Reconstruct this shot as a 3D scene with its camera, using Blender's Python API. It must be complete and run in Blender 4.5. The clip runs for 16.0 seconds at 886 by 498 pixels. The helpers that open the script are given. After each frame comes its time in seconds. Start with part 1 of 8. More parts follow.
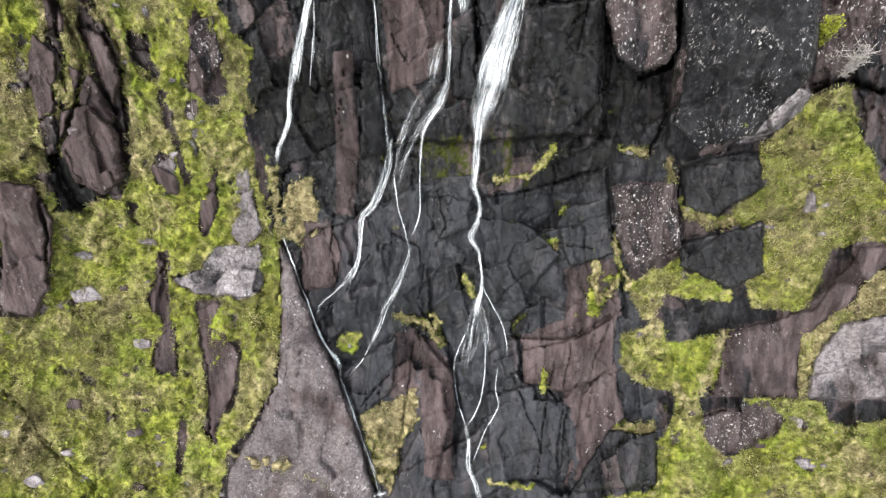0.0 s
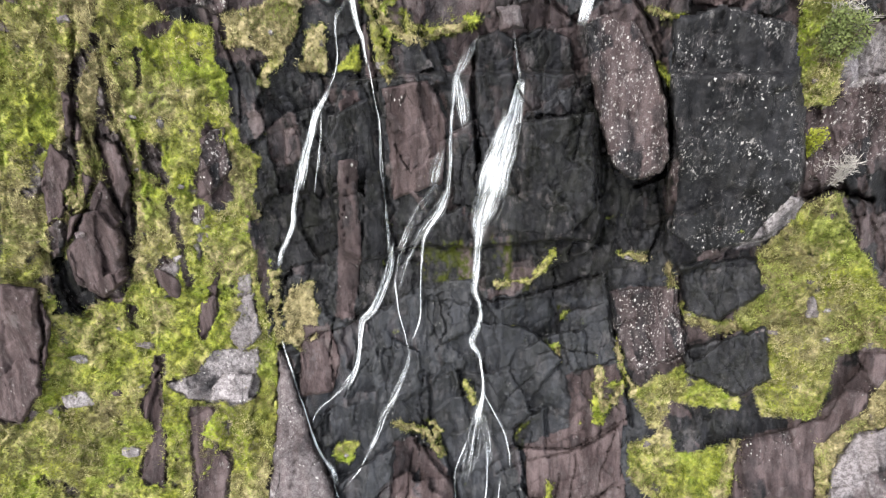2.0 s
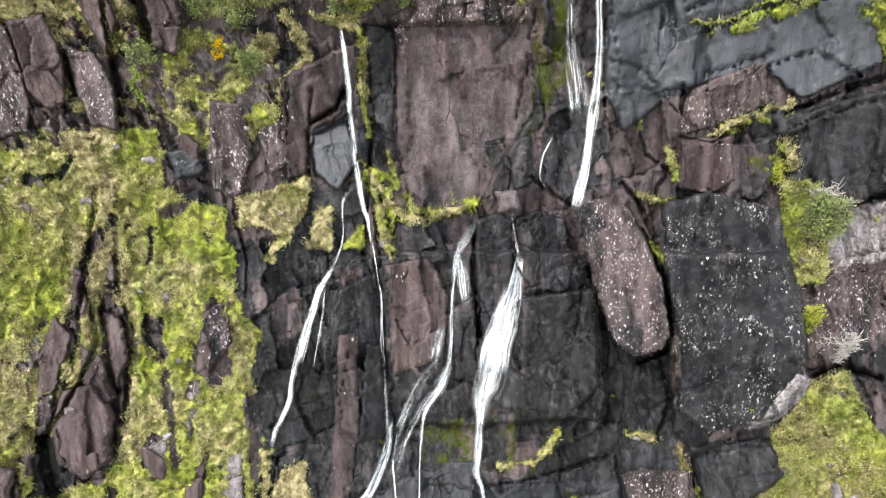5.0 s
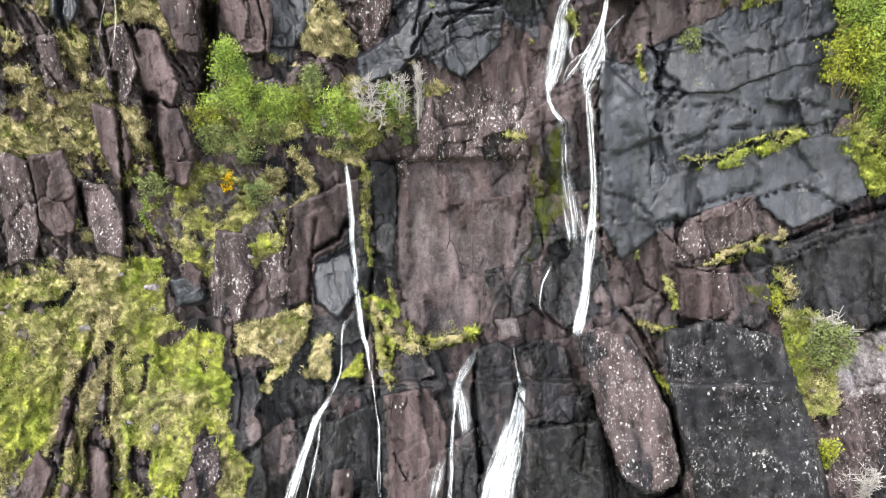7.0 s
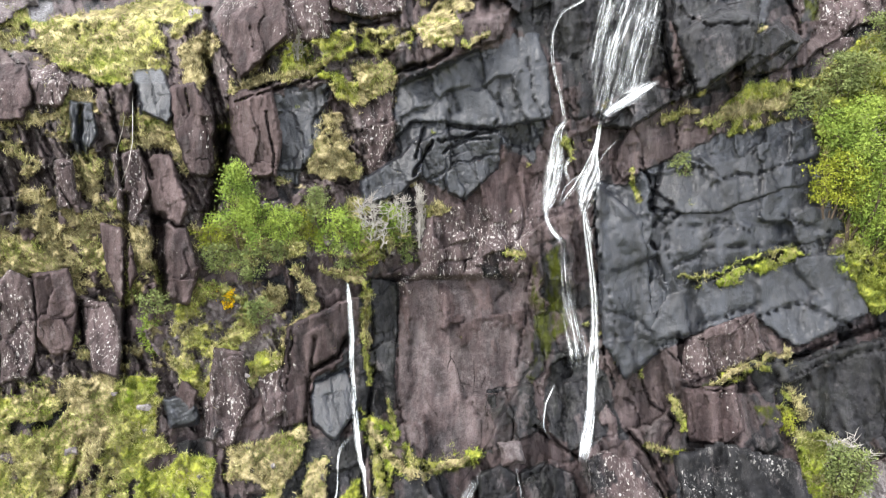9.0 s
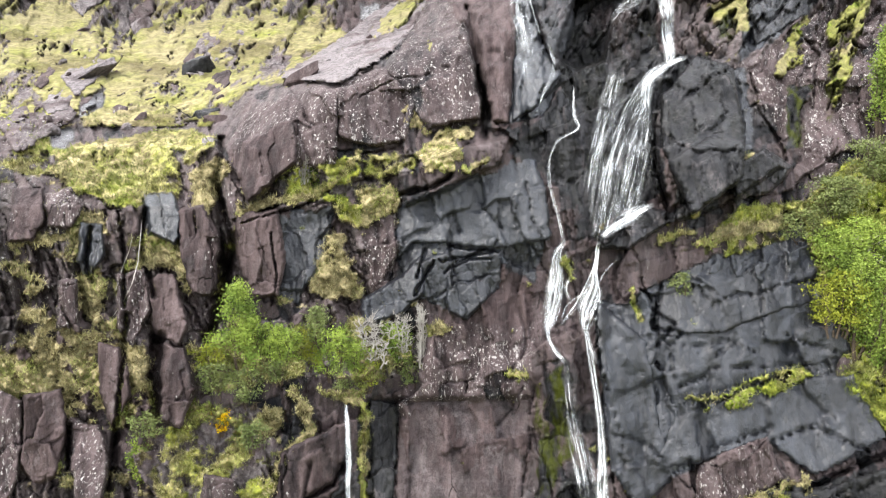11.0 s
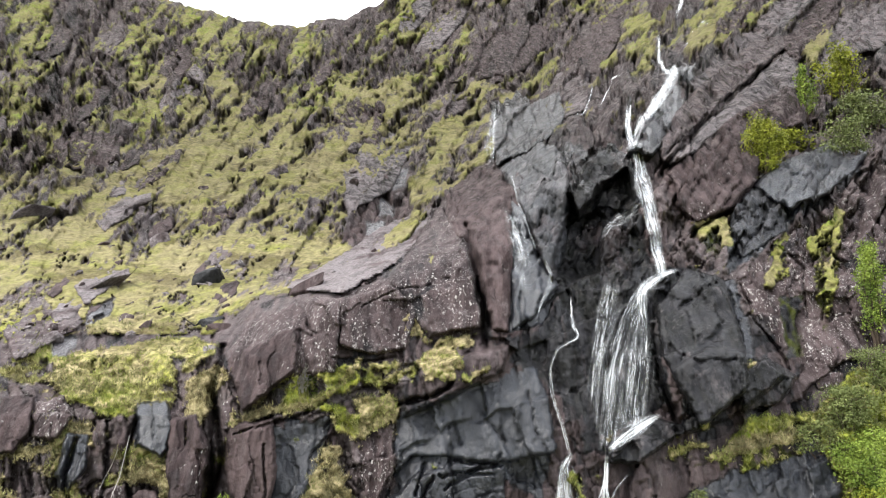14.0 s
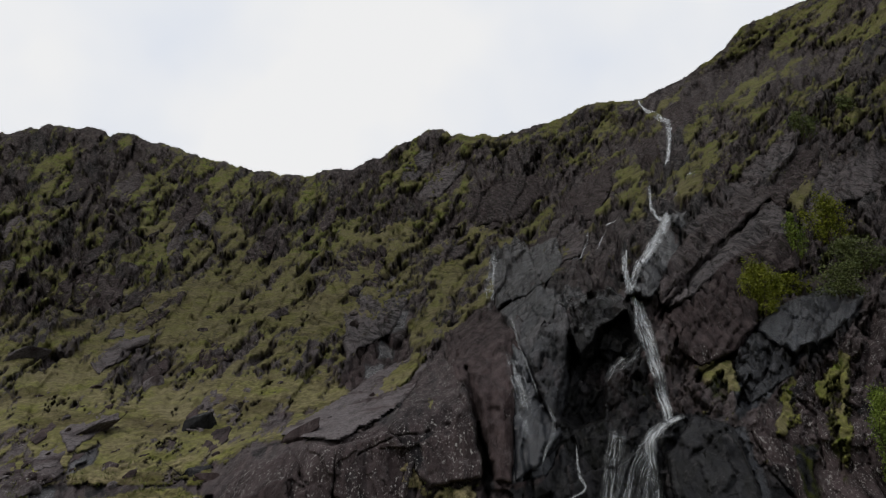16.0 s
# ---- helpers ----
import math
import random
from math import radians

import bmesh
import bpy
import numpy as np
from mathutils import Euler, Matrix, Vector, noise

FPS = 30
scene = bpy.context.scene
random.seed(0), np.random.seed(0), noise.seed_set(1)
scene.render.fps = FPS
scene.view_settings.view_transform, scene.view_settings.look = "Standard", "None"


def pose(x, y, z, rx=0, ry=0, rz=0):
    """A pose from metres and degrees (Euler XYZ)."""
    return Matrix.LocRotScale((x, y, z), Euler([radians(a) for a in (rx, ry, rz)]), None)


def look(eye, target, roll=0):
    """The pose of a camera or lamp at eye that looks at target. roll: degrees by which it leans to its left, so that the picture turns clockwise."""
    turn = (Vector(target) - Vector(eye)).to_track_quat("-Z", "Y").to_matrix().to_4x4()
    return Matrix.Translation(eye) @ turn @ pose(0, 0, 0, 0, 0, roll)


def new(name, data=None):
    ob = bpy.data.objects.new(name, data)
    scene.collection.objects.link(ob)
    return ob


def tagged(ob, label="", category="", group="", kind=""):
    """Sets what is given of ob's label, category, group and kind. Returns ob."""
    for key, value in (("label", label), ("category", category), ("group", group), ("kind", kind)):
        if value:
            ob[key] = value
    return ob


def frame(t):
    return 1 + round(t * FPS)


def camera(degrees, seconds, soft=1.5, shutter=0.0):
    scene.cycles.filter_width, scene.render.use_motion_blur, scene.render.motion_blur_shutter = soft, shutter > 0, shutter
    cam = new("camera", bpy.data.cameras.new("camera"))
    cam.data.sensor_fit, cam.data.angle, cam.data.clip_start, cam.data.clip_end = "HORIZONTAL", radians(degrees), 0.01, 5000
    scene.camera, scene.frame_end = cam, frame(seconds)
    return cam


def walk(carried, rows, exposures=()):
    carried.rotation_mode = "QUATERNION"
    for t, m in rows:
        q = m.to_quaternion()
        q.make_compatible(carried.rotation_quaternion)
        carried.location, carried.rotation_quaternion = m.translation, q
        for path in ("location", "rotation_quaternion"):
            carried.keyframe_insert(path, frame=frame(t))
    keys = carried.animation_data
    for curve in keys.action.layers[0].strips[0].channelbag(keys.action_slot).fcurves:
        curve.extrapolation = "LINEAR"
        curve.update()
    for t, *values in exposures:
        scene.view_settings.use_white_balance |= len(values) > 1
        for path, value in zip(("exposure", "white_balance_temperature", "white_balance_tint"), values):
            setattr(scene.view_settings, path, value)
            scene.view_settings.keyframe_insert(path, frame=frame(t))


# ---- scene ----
cam = camera(69.5, 16.0, soft=1.2)

# ---------------------------------------------------------------- camera
# A hovering camera that only tilts: it starts steeply downwards and ends above the skyline.
EYE = Vector((0.0, 0.0, 60.0))
TILTS = ((0, -66.45, 0.29, -0.63), (0.5, -64.19, 0.28, -0.59), (1, -61.9, 0.25, -0.53), (1.5, -59.56, 0.26, -0.48), (2,
         -57.14, 0.25, -0.43), (2.5, -54.71, 0.25, -0.4), (3, -52.23, 0.23, -0.37), (3.5, -49.73, 0.19, -0.3), (4,
         -47.11, 0.18, -0.25), (6.5, -32.88, 0.05, -0.12), (7, -30.08, 0.05, -0.1), (7.5, -27.33, 0.04, -0.07), (8,
         -24.69, 0.02, -0.06), (8.5, -22.08, 0.02, -0.04), (9, -19.56, 0.05, -0.03), (11.5, -6.04, 0.05, 0.08), (12,
         -3.12, 0.04, 0.08), (12.5, -0.06, 0.04, 0.08), (13, 3.09, 0.03, 0.1), (13.5, 6.34, -0.01, 0.11), (14, 9.65,
         -0.06, 0.11), (14.5, 12.92, -0.13, 0.12), (15, 16.19, -0.17, 0.13), (15.5, 19.38, -0.15, 0.11), (16, 22.39,
         -0.2, 0.08))
walk(cam, [(t, pose(*EYE, 90 + tilt, lean, turn)) for t, tilt, lean, turn in TILTS],
     exposures=((0.0, 0.76), (2.5, 1.00), (4.0, 1.12), (7.0, 1.36), (9.0, 1.34), (11.5, 1.20), (12.5, 1.10), (13.6, 0.92), (14.5, 0.54), (15.0, 0.16), (15.5, -0.66), (16.0, -1.65)))

# ---------------------------------------------------------------- light
SUN_FROM = Vector((-0.48, -0.28, 0.83)).normalized()
world = bpy.data.worlds.new("world")
scene.world = world
world.use_nodes = True
wn, wl = world.node_tree.nodes, world.node_tree.links
wn.clear()
sky = wn.new("ShaderNodeTexSky")
sky.sky_type, sky.sun_disc = "NISHITA", False
sky.sun_elevation, sky.sun_rotation = math.asin(SUN_FROM.z), math.atan2(SUN_FROM.x, SUN_FROM.y)
clear = wn.new("ShaderNodeBackground")
clear.inputs["Strength"].default_value = 0.10
wl.new(sky.outputs[0], clear.inputs["Color"])
cloud_noise = wn.new("ShaderNodeTexNoise")
cloud_noise.inputs["Scale"].default_value, cloud_noise.inputs["Detail"].default_value = 2.2, 4.0
cloud_ramp = wn.new("ShaderNodeValToRGB")
cloud_ramp.color_ramp.elements[0].position, cloud_ramp.color_ramp.elements[0].color = 0.36, (0.80, 0.86, 0.97, 1)
cloud_ramp.color_ramp.elements[1].position, cloud_ramp.color_ramp.elements[1].color = 0.60, (1.0, 1.0, 1.0, 1)
wl.new(cloud_noise.outputs[0], cloud_ramp.inputs[0])
cloud = wn.new("ShaderNodeBackground")
cloud.inputs["Strength"].default_value = 3.1
wl.new(cloud_ramp.outputs[0], cloud.inputs["Color"])
cover = wn.new("ShaderNodeMixShader")
cover.inputs[0].default_value = 0.86
wl.new(clear.outputs[0], cover.inputs[1])
wl.new(cloud.outputs[0], cover.inputs[2])
world_out = wn.new("ShaderNodeOutputWorld")
wl.new(cover.outputs[0], world_out.inputs[0])

sun = new("sun", bpy.data.lights.new("sun", "SUN"))
sun.data.energy, sun.data.angle, sun.data.color = 3.6, radians(6), (1.0, 0.96, 0.90)
sun.matrix_world = look(SUN_FROM * 400, (0, 0, 0))


# ---------------------------------------------------------------- number helpers
def hash2(ix, iy, seed):
    v = np.sin(ix * 127.1 + iy * 311.7 + seed * 74.7) * 43758.5453
    return v - np.floor(v)


def vnoise(x, y, seed=0):
    """Smooth value noise, -1 to 1."""
    ix, iy = np.floor(x), np.floor(y)
    fx, fy = x - ix, y - iy
    fx, fy = fx * fx * fx * (fx * (fx * 6 - 15) + 10), fy * fy * fy * (fy * (fy * 6 - 15) + 10)
    a, b = hash2(ix, iy, seed), hash2(ix + 1, iy, seed)
    c, d = hash2(ix, iy + 1, seed), hash2(ix + 1, iy + 1, seed)
    return ((a + (b - a) * fx) * (1 - fy) + (c + (d - c) * fx) * fy) * 2 - 1


def fbm(x, y, octaves=4, seed=0, gain=0.5):
    total, amp, norm = 0.0, 1.0, 0.0
    for k in range(octaves):
        total = total + amp * vnoise(x * 0.8 - y * 0.6, x * 0.6 + y * 0.8, seed + 13 * k)
        norm += amp
        amp *= gain
        x, y = x * 2.03 + 5.2, y * 2.03 + 1.3
    return total / norm


def cells(x, y, seed=0, tilt=1.8):
    """Jittered cells: gap to the nearest border, and per cell a random height and slope, given as a facet height."""
    ix, iy = np.floor(x), np.floor(y)
    f1, f2 = np.full(x.shape, 9.0), np.full(x.shape, 9.0)
    facet = np.zeros(x.shape)
    for dx in (-1, 0, 1):
        for dy in (-1, 0, 1):
            cx, cy = ix + dx, iy + dy
            px = cx + 0.5 + 0.86 * (hash2(cx, cy, seed) - 0.5)
            py = cy + 0.5 + 0.86 * (hash2(cx, cy, seed + 3) - 0.5)
            d = np.hypot(x - px, y - py)
            h = (hash2(cx, cy, seed + 7) - 0.5) * 2 + (x - px) * (hash2(cx, cy, seed + 9) - 0.5) * tilt \
                + (y - py) * (hash2(cx, cy, seed + 11) - 0.5) * tilt
            near = d < f1
            f2 = np.where(near, f1, np.minimum(f2, d))
            facet = np.where(near, h, facet)
            f1 = np.where(near, d, f1)
    return f2 - f1, facet


def step(a, b, x):
    t = np.clip((x - a) / (b - a), 0, 1)
    return t * t * (3 - 2 * t)


def inside(px, py, pts):
    """Distance from the outline of a polygon, above 0 within it."""
    n = len(pts)
    best, odd = np.full(px.shape, 1e9), np.zeros(px.shape, bool)
    for k in range(n):
        (ax, ay), (bx, by) = pts[k], pts[(k + 1) % n]
        ex, ey = bx - ax, by - ay
        t = np.clip(((px - ax) * ex + (py - ay) * ey) / (ex * ex + ey * ey + 1e-9), 0, 1)
        best = np.minimum(best, np.hypot(px - ax - t * ex, py - ay - t * ey))
        if ay != by:
            odd ^= ((ay > py) != (by > py)) & (px < ex * (py - ay) / (by - ay) + ax)
    return np.where(odd, best, -best)


def along(px, py, pts):
    best = np.full(px.shape, 1e9)
    for (ax, ay), (bx, by) in zip(pts, pts[1:]):
        ex, ey = bx - ax, by - ay
        t = np.clip(((px - ax) * ex + (py - ay) * ey) / (ex * ex + ey * ey + 1e-9), 0, 1)
        best = np.minimum(best, np.hypot(px - ax - t * ex, py - ay - t * ey))
    return best


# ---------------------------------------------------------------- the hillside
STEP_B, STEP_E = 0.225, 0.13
# Places on the hillside are set to fit the camera's view, as rays from its hover point: b, sideways offset in
# hundredths of the range, and e, degrees above the level. DEG turns degrees of e into the same unit as b.
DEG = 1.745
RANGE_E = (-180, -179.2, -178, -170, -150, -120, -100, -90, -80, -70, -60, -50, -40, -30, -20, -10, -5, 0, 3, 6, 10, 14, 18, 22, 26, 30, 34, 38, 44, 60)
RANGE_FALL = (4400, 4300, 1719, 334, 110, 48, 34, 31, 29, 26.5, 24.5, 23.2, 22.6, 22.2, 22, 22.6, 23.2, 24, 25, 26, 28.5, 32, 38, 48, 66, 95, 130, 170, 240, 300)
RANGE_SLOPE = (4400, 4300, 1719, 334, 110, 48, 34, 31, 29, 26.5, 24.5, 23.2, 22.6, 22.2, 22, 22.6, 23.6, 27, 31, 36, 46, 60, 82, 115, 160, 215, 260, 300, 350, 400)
SPLIT_E, SPLIT_B = (-40, 0, 5, 10, 15, 20, 25, 30, 35, 40), (-38, -38, -28, -5, 5, 12, 25, 32, 38, 60)
RIDGE_B = (-74, -67.1, -61.7, -52.5, -51.8, -49.1, -41.7, -36.8, -28.3, -20.5, -18.8, -14.5, -9.2, -2.4, -0.3, 1, 6.1, 13.7, 18.6, 22.7, 26.8, 30.1, 32.5, 36.4, 40.7, 43.6, 48.2, 52.8, 62.9, 72.6)
RIDGE_E = (32.2, 32.6, 33.4, 32.8, 32.4, 32.7, 31.3, 30.4, 29.3, 29, 29.4, 29.6, 31.1, 33, 33.1, 32.5, 32.4, 33.2, 34.4, 35.5, 35.5, 35.7, 36.6, 37.6, 39.5, 41.5, 42.6, 43.8, 46.3, 48)


def ridge(b):
    return np.interp(b, RIDGE_B, RIDGE_E) + 0.42 * fbm(b * 0.42, b * 0 + 3, 5, 51, 0.6)


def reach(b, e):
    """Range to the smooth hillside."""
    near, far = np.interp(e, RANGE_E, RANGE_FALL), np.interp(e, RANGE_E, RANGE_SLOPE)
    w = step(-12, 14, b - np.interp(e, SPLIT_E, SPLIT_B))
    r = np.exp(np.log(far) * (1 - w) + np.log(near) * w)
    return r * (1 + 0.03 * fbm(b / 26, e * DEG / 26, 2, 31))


ZONES, SEAMS, CRACKS, STEPS = [], [], [], []


def pairs(numbers):
    return [(numbers[k], numbers[k + 1] * DEG) for k in range(0, len(numbers), 2)]


def zone(kind, *numbers):
    ZONES.append((kind, pairs(numbers)))


def seam(kind, width, *numbers):
    """A line of small plants along a joint or ledge; width in hundredths of the range."""
    SEAMS.append((kind, width, pairs(numbers)))


def crack(width, depth, *numbers):
    CRACKS.append((width, depth, pairs(numbers)))


def ledge(height, soft, *numbers):
    """A stretch of rock that stands proud of what is round it (or set back, below 0)."""
    STEPS.append((height, soft, pairs(numbers)))


# grass density, dry grass, wet, brown, lichen, moss, slate, pale, roughness of the relief
KINDS = {
    "wetdark": (0.0, 0.0, 1.0, 0.15, 0.05, 0.05, 0.1, 0.0, 1.0),
    # wet rock, its black tone also holding painted shade of recesses and steep slabs
    "wet_shade": (0.0, 0.0, 1.0, 0.12, 0.03, 0.06, 0.0, -0.8, 0.9),
    "wetgrey": (0.0, 0.0, 0.7, 0.2, 0.12, 0.03, 0.55, 0.0, 1.0),
    "dryslab": (0.03, 0.6, 0.05, 1.0, 0.55, 0.0, 0.0, 0.35, 0.8),
    "brown": (0.04, 0.3, 0.15, 1.0, 0.25, 0.0, 0.0, 0.0, 0.8),
    "face": (0.02, 0.3, 0.45, 0.62, 0.15, 0.03, 0.15, 0.0, 1.0),
    "slope_rock": (0.20, 0.3, 0.25, 0.60, 0.35, 0.05, 0.0, 0.22, 1.1),
    "brownslab": (0.0, 0.0, 0.15, 1.0, 0.12, 0.0, 0.0, 0.12, 0.45),
    "sheen": (0.0, 0.0, 1.0, 0.0, 0.0, 0.0, 1.0, 0.25, 0.5),
    "lichendark": (0.0, 0.2, 0.6, -0.6, 0.65, 0.0, 0.15, -0.7, 1.0),
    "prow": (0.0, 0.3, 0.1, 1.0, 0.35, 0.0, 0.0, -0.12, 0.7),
    "speckle": (0.0, 0.3, 0.1, 0.65, 1.0, 0.0, 0.0, 0.05, 0.8),
    "high": (0.42, 0.3, 0.1, 0.9, 0.45, 0.05, 0.0, 0.30, 1.5),
    "slate": (0.0, 0.0, 0.5, 0.0, 0.05, 0.0, 1.0, 0.0, 0.75),
    # bare rock; its pale value also carries the sky-lit tone of flat tops
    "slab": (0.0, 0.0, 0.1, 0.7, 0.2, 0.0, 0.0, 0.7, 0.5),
    "lichen": (0.03, 0.2, 0.15, 0.8, 1.0, 0.0, 0.1, 0.0, 1.0),
    "pale": (0.05, 0.5, 0.0, 0.3, 0.8, 0.0, 0.0, 1.0, 0.8),
    "crag": (0.42, 0.25, 0.1, 0.8, 0.45, 0.1, 0.0, 0.18, 1.6),
    "columns": (0.26, 0.85, 0.15, 1.0, 0.55, 0.1, 0.05, 0.15, 1.55),
    "mix": (0.55, 0.45, 0.1, 0.9, 0.45, 0.05, 0.0, 0.40, 1.3),
    "grass": (0.86, 0.35, 0.0, 0.8, 0.3, 0.0, 0.0, 0.3, 0.8),
    "meadow": (0.74, 0.5, 0.0, 0.9, 0.4, 0.0, 0.0, 0.45, 1.1),
    "heath": (0.60, 0.95, 0.0, 0.9, 0.3, 0.0, 0.0, 0.0, 1.7),
    "lush": (1.0, 0.0, 0.0, 0.8, 0.0, 0.0, 0.0, 0.0, 0.8),
    "dry": (0.95, 0.95, 0.0, 0.8, 0.0, 0.0, 0.0, 0.0, 1.0),
    "grassdark": (0.7, 0.2, 0.3, 0.4, 0.1, 0.4, 0.0, 0.0, 1.0),
    "mossrock": (0.5, 0.1, 0.5, 0.5, 0.1, 0.9, 0.0, 0.0, 1.0),
    "tuft_dry": (1.3, 0.75, 0.0, 0.8, 0.0, 0.0, 0.0, 0.0, 0.7),
    "tuft_green": (1.3, 0.45, 0.0, 0.8, 0.0, 0.3, 0.0, 0.0, 0.7),
    "moss": (0.1, 0.0, 0.8, 0.3, 0.0, 1.0, 0.0, 0.0, 1.0),
}
CHANNELS = 9
# upper corrie: broken crags with grass between
zone("crag", -73, 34.8, -61.7, 33.4, -51.6, 32.9, -39.3, 30.6, -27.4, 29.4, -19.7, 29.2, -14.5, 29.7, -5.8, 32.5, 6.1, 32.5, 9.8, 25.8, -0.7, 21.8, -8.5, 25.8, -18.3, 21.8, -27.1, 21.8, -33.9, 25.3, -43.1, 20.2, -50.3, 18.2, -60.9, 17.2, -69.8, 16.2, -76.8, 13.1)
zone("mix", -76.9, 14.6, -58.3, 17.2, -46.7, 19.2, -32.5, 20.8, -20.1, 18.2, -7.7, 19.3, -2.4, 22.3, 5.4, 25.3, 8.1, 21.8, 2.9, 19.3, -7.7, 16.2, -13, 13.2, -19.8, 6.2, -73.9, 0.3)
zone("meadow", -49.4, 17.2, -40.5, 19.7, -32.5, 19.2, -20.1, 18.2, -9.5, 18.3, -13, 15.7, -20.1, 14.7, -31.7, 16.2, -38.7, 15.2, -48.4, 13.1, -53.5, 10.1, -63.6, 7.1, -73.4, 4.1, -73.9, 6.1, -62.3, 10.1)
zone("meadow", -63.5, 6.1, -51.5, 8.1, -40.3, 10.1, -28, 11.6, -20, 10.2, -13, 10.2, -19.9, 8.2, -32.1, 7.1, -38, 5.2, -41.9, 2.3, -52.2, 2.2, -59.3, 3.2)
zone("meadow", -9.5, 14.7, -2.4, 15.7, -1.5, 14.2, -5.1, 12.2, -8.6, 11.2)
zone("meadow", -17.4, 23.8, -9.4, 24.3, -7.7, 25.3, -8.6, 23.3, -14.7, 22.8)
zone("meadow", -48.1, 24.2, -41, 24.8, -40.2, 23.8, -46.4, 23.3)
zone("high", 3.6, 30.6, 18, 32.5, 26.9, 29.2, 19.3, 27.3, 9.8, 24.8, 3.6, 27.7)
zone("grassdark", 14.8, 30.2, 24.9, 31.1, 26, 29.7, 18.3, 28.7)
zone("high", 32, 38.4, 36, 44.2, 62.1, 50.5, 72.7, 31.2, 55, 33.5, 46.6, 29.7, 40.9, 27.3, 35.9, 25.8, 37.8, 30.7)
zone("high", 7.8, 31.6, 17.8, 34.4, 26.8, 35.5, 32.5, 36.2, 33.9, 28.3, 27.3, 24.8, 18.6, 23.3, 8.1, 23.3)
zone("brown", 18.4, 27.3, 25.1, 29.7, 27, 28.3, 22.9, 25.3, 18.6, 24.6)
zone("brown", 4.5, 27.7, 14.8, 29.2, 14.9, 27.3, 7.2, 23.8, 4.6, 24.8)
zone("brown", 32.9, 17.3, 38.9, 21.8, 48.6, 28.3, 51.3, 27.5, 53.5, 24.4, 53.9, 20.9, 48.8, 18.3, 47, 13.3, 40.7, 10.2, 35.6, 13.3)
zone("slab", 34.5, 21.8, 41.1, 26.3, 50.4, 31.6, 56.7, 33.5, 54.2, 30.2, 47.8, 27.8, 39.7, 22.8, 33.8, 18.3)
zone("slab", 56, 25.3, 57.7, 29.7, 66.5, 31.2, 72.7, 31.2, 73.1, 29.7, 61.7, 27.3, 57.1, 23.9)
zone("slate", 30.2, 19.8, 34.2, 25.3, 37.7, 25.6, 36.3, 21.8, 32.9, 18.3, 29.4, 18.3)
zone("prow", 32.8, 34.8, 39.2, 36.2, 38.1, 33.5, 34.1, 32.5)
zone("prow", 29.1, 32.1, 32.4, 32.5, 33.6, 30.2, 30.3, 29.2)
zone("meadow", 53.1, 26.8, 56.7, 30.2, 58.4, 30.2, 56.5, 27.3, 55.1, 25.8)
zone("meadow", 35.7, 27.8, 40.6, 29.2, 40, 27.8, 36.7, 26.3)
zone("wetdark", 7.3, 21.8, 12.5, 23.3, 15.2, 22.3, 15.2, 19.3, 8.2, 18.3)
zone("brown", 1.1, 14.2, 3.8, 16.8, 8.2, 17.3, 11.7, 13.2, 13.4, 10.2, 1.1, 10.2)
# upper cliff beside the fall
zone("brown", -16.2, 10, -11.5, 15.3, -6.4, 16.7, -4.8, 13.4, -8.3, 11.3, -12.7, 9.5)
zone("brown", -33.2, 0, -27.9, 2.5, -19.9, 4.6, -15.5, 4.3, -16.4, -1.5, -31.4, -3)
zone("lichen", -16.3, 5.6, -7.5, 7.1, -4.9, 4.5, -5.8, 1.5, -12, 0.5, -16.4, 1)
zone("lichen", -8.3, 9, -2.2, 12.9, 0.4, 13.4, 3.9, 10, 5.7, 5.5, 3.9, 2, -3.1, 1.5, -5.8, 5)
zone("brown", 0.4, 13.9, 4.6, 16.7, 9.7, 16.3, 11.6, 13.9, 15.3, 7, 11.9, 2, 7.5, 1.5, 4.8, 8)
zone("slate", 9.8, 13.9, 12.5, 12, 15.3, 8, 18, 6, 15.4, 3, 9.2, 2, 8.3, 7)
zone("wetdark", 14.6, 18.6, 19.6, 19, 23.1, 17.6, 27.2, 18.6, 29.6, 13.9, 29.2, 9, 34.5, 8, 40.7, 8, 32.2, 3, 30.5, -1.5, 27.7, -5.1, 22.4, -6.1, 15.4, -2, 10.1, -0, 18.9, 5.5, 15.3, 8, 12.4, 14.4)
zone("brown", 34.5, 15.3, 38.3, 21.2, 40.8, 23.8, 49.7, 23.8, 50.6, 21.2, 47.7, 17.2, 46.1, 12.9, 38.5, 12)
zone("slate", 44.5, 12, 48.3, 14.8, 53.5, 17.6, 58.9, 19, 64.9, 18.5, 64, 16.2, 56.4, 12.9, 51.7, 10.5, 44.2, 7.5)
zone("lichen", 51.7, 10.5, 57.4, 12.4, 66.3, 16.7, 72, 17.6, 75.5, 1, 68.4, 1, 57.8, -2.1, 54.3, -0, 48, 4, 45.2, 7)
zone("slate", 33.1, 3.5, 39.1, 6.5, 45.2, 7, 47.2, 3, 48.1, -0.5, 44.5, -3.1, 36.6, -0.5)
zone("wetdark", 36.6, -0.5, 44.5, -3.1, 54.3, -1.6, 47.9, -5.1, 39.9, -7.1, 35.6, -6.1)
zone("mossrock", 56.8, 11, 62.3, 13.4, 62.2, 10, 60.4, 4, 58.7, 2)
zone("mossrock", 50.2, 9, 53.3, 11, 53.9, 7.5, 51.3, 6.5)
zone("moss", 38.5, 11.5, 44.4, 12.4, 45.2, 10, 42.3, 8.8, 40, 10.2)
zone("moss", 52.3, 5.5, 55.8, 5.5, 55.6, 0.5, 53, -0)
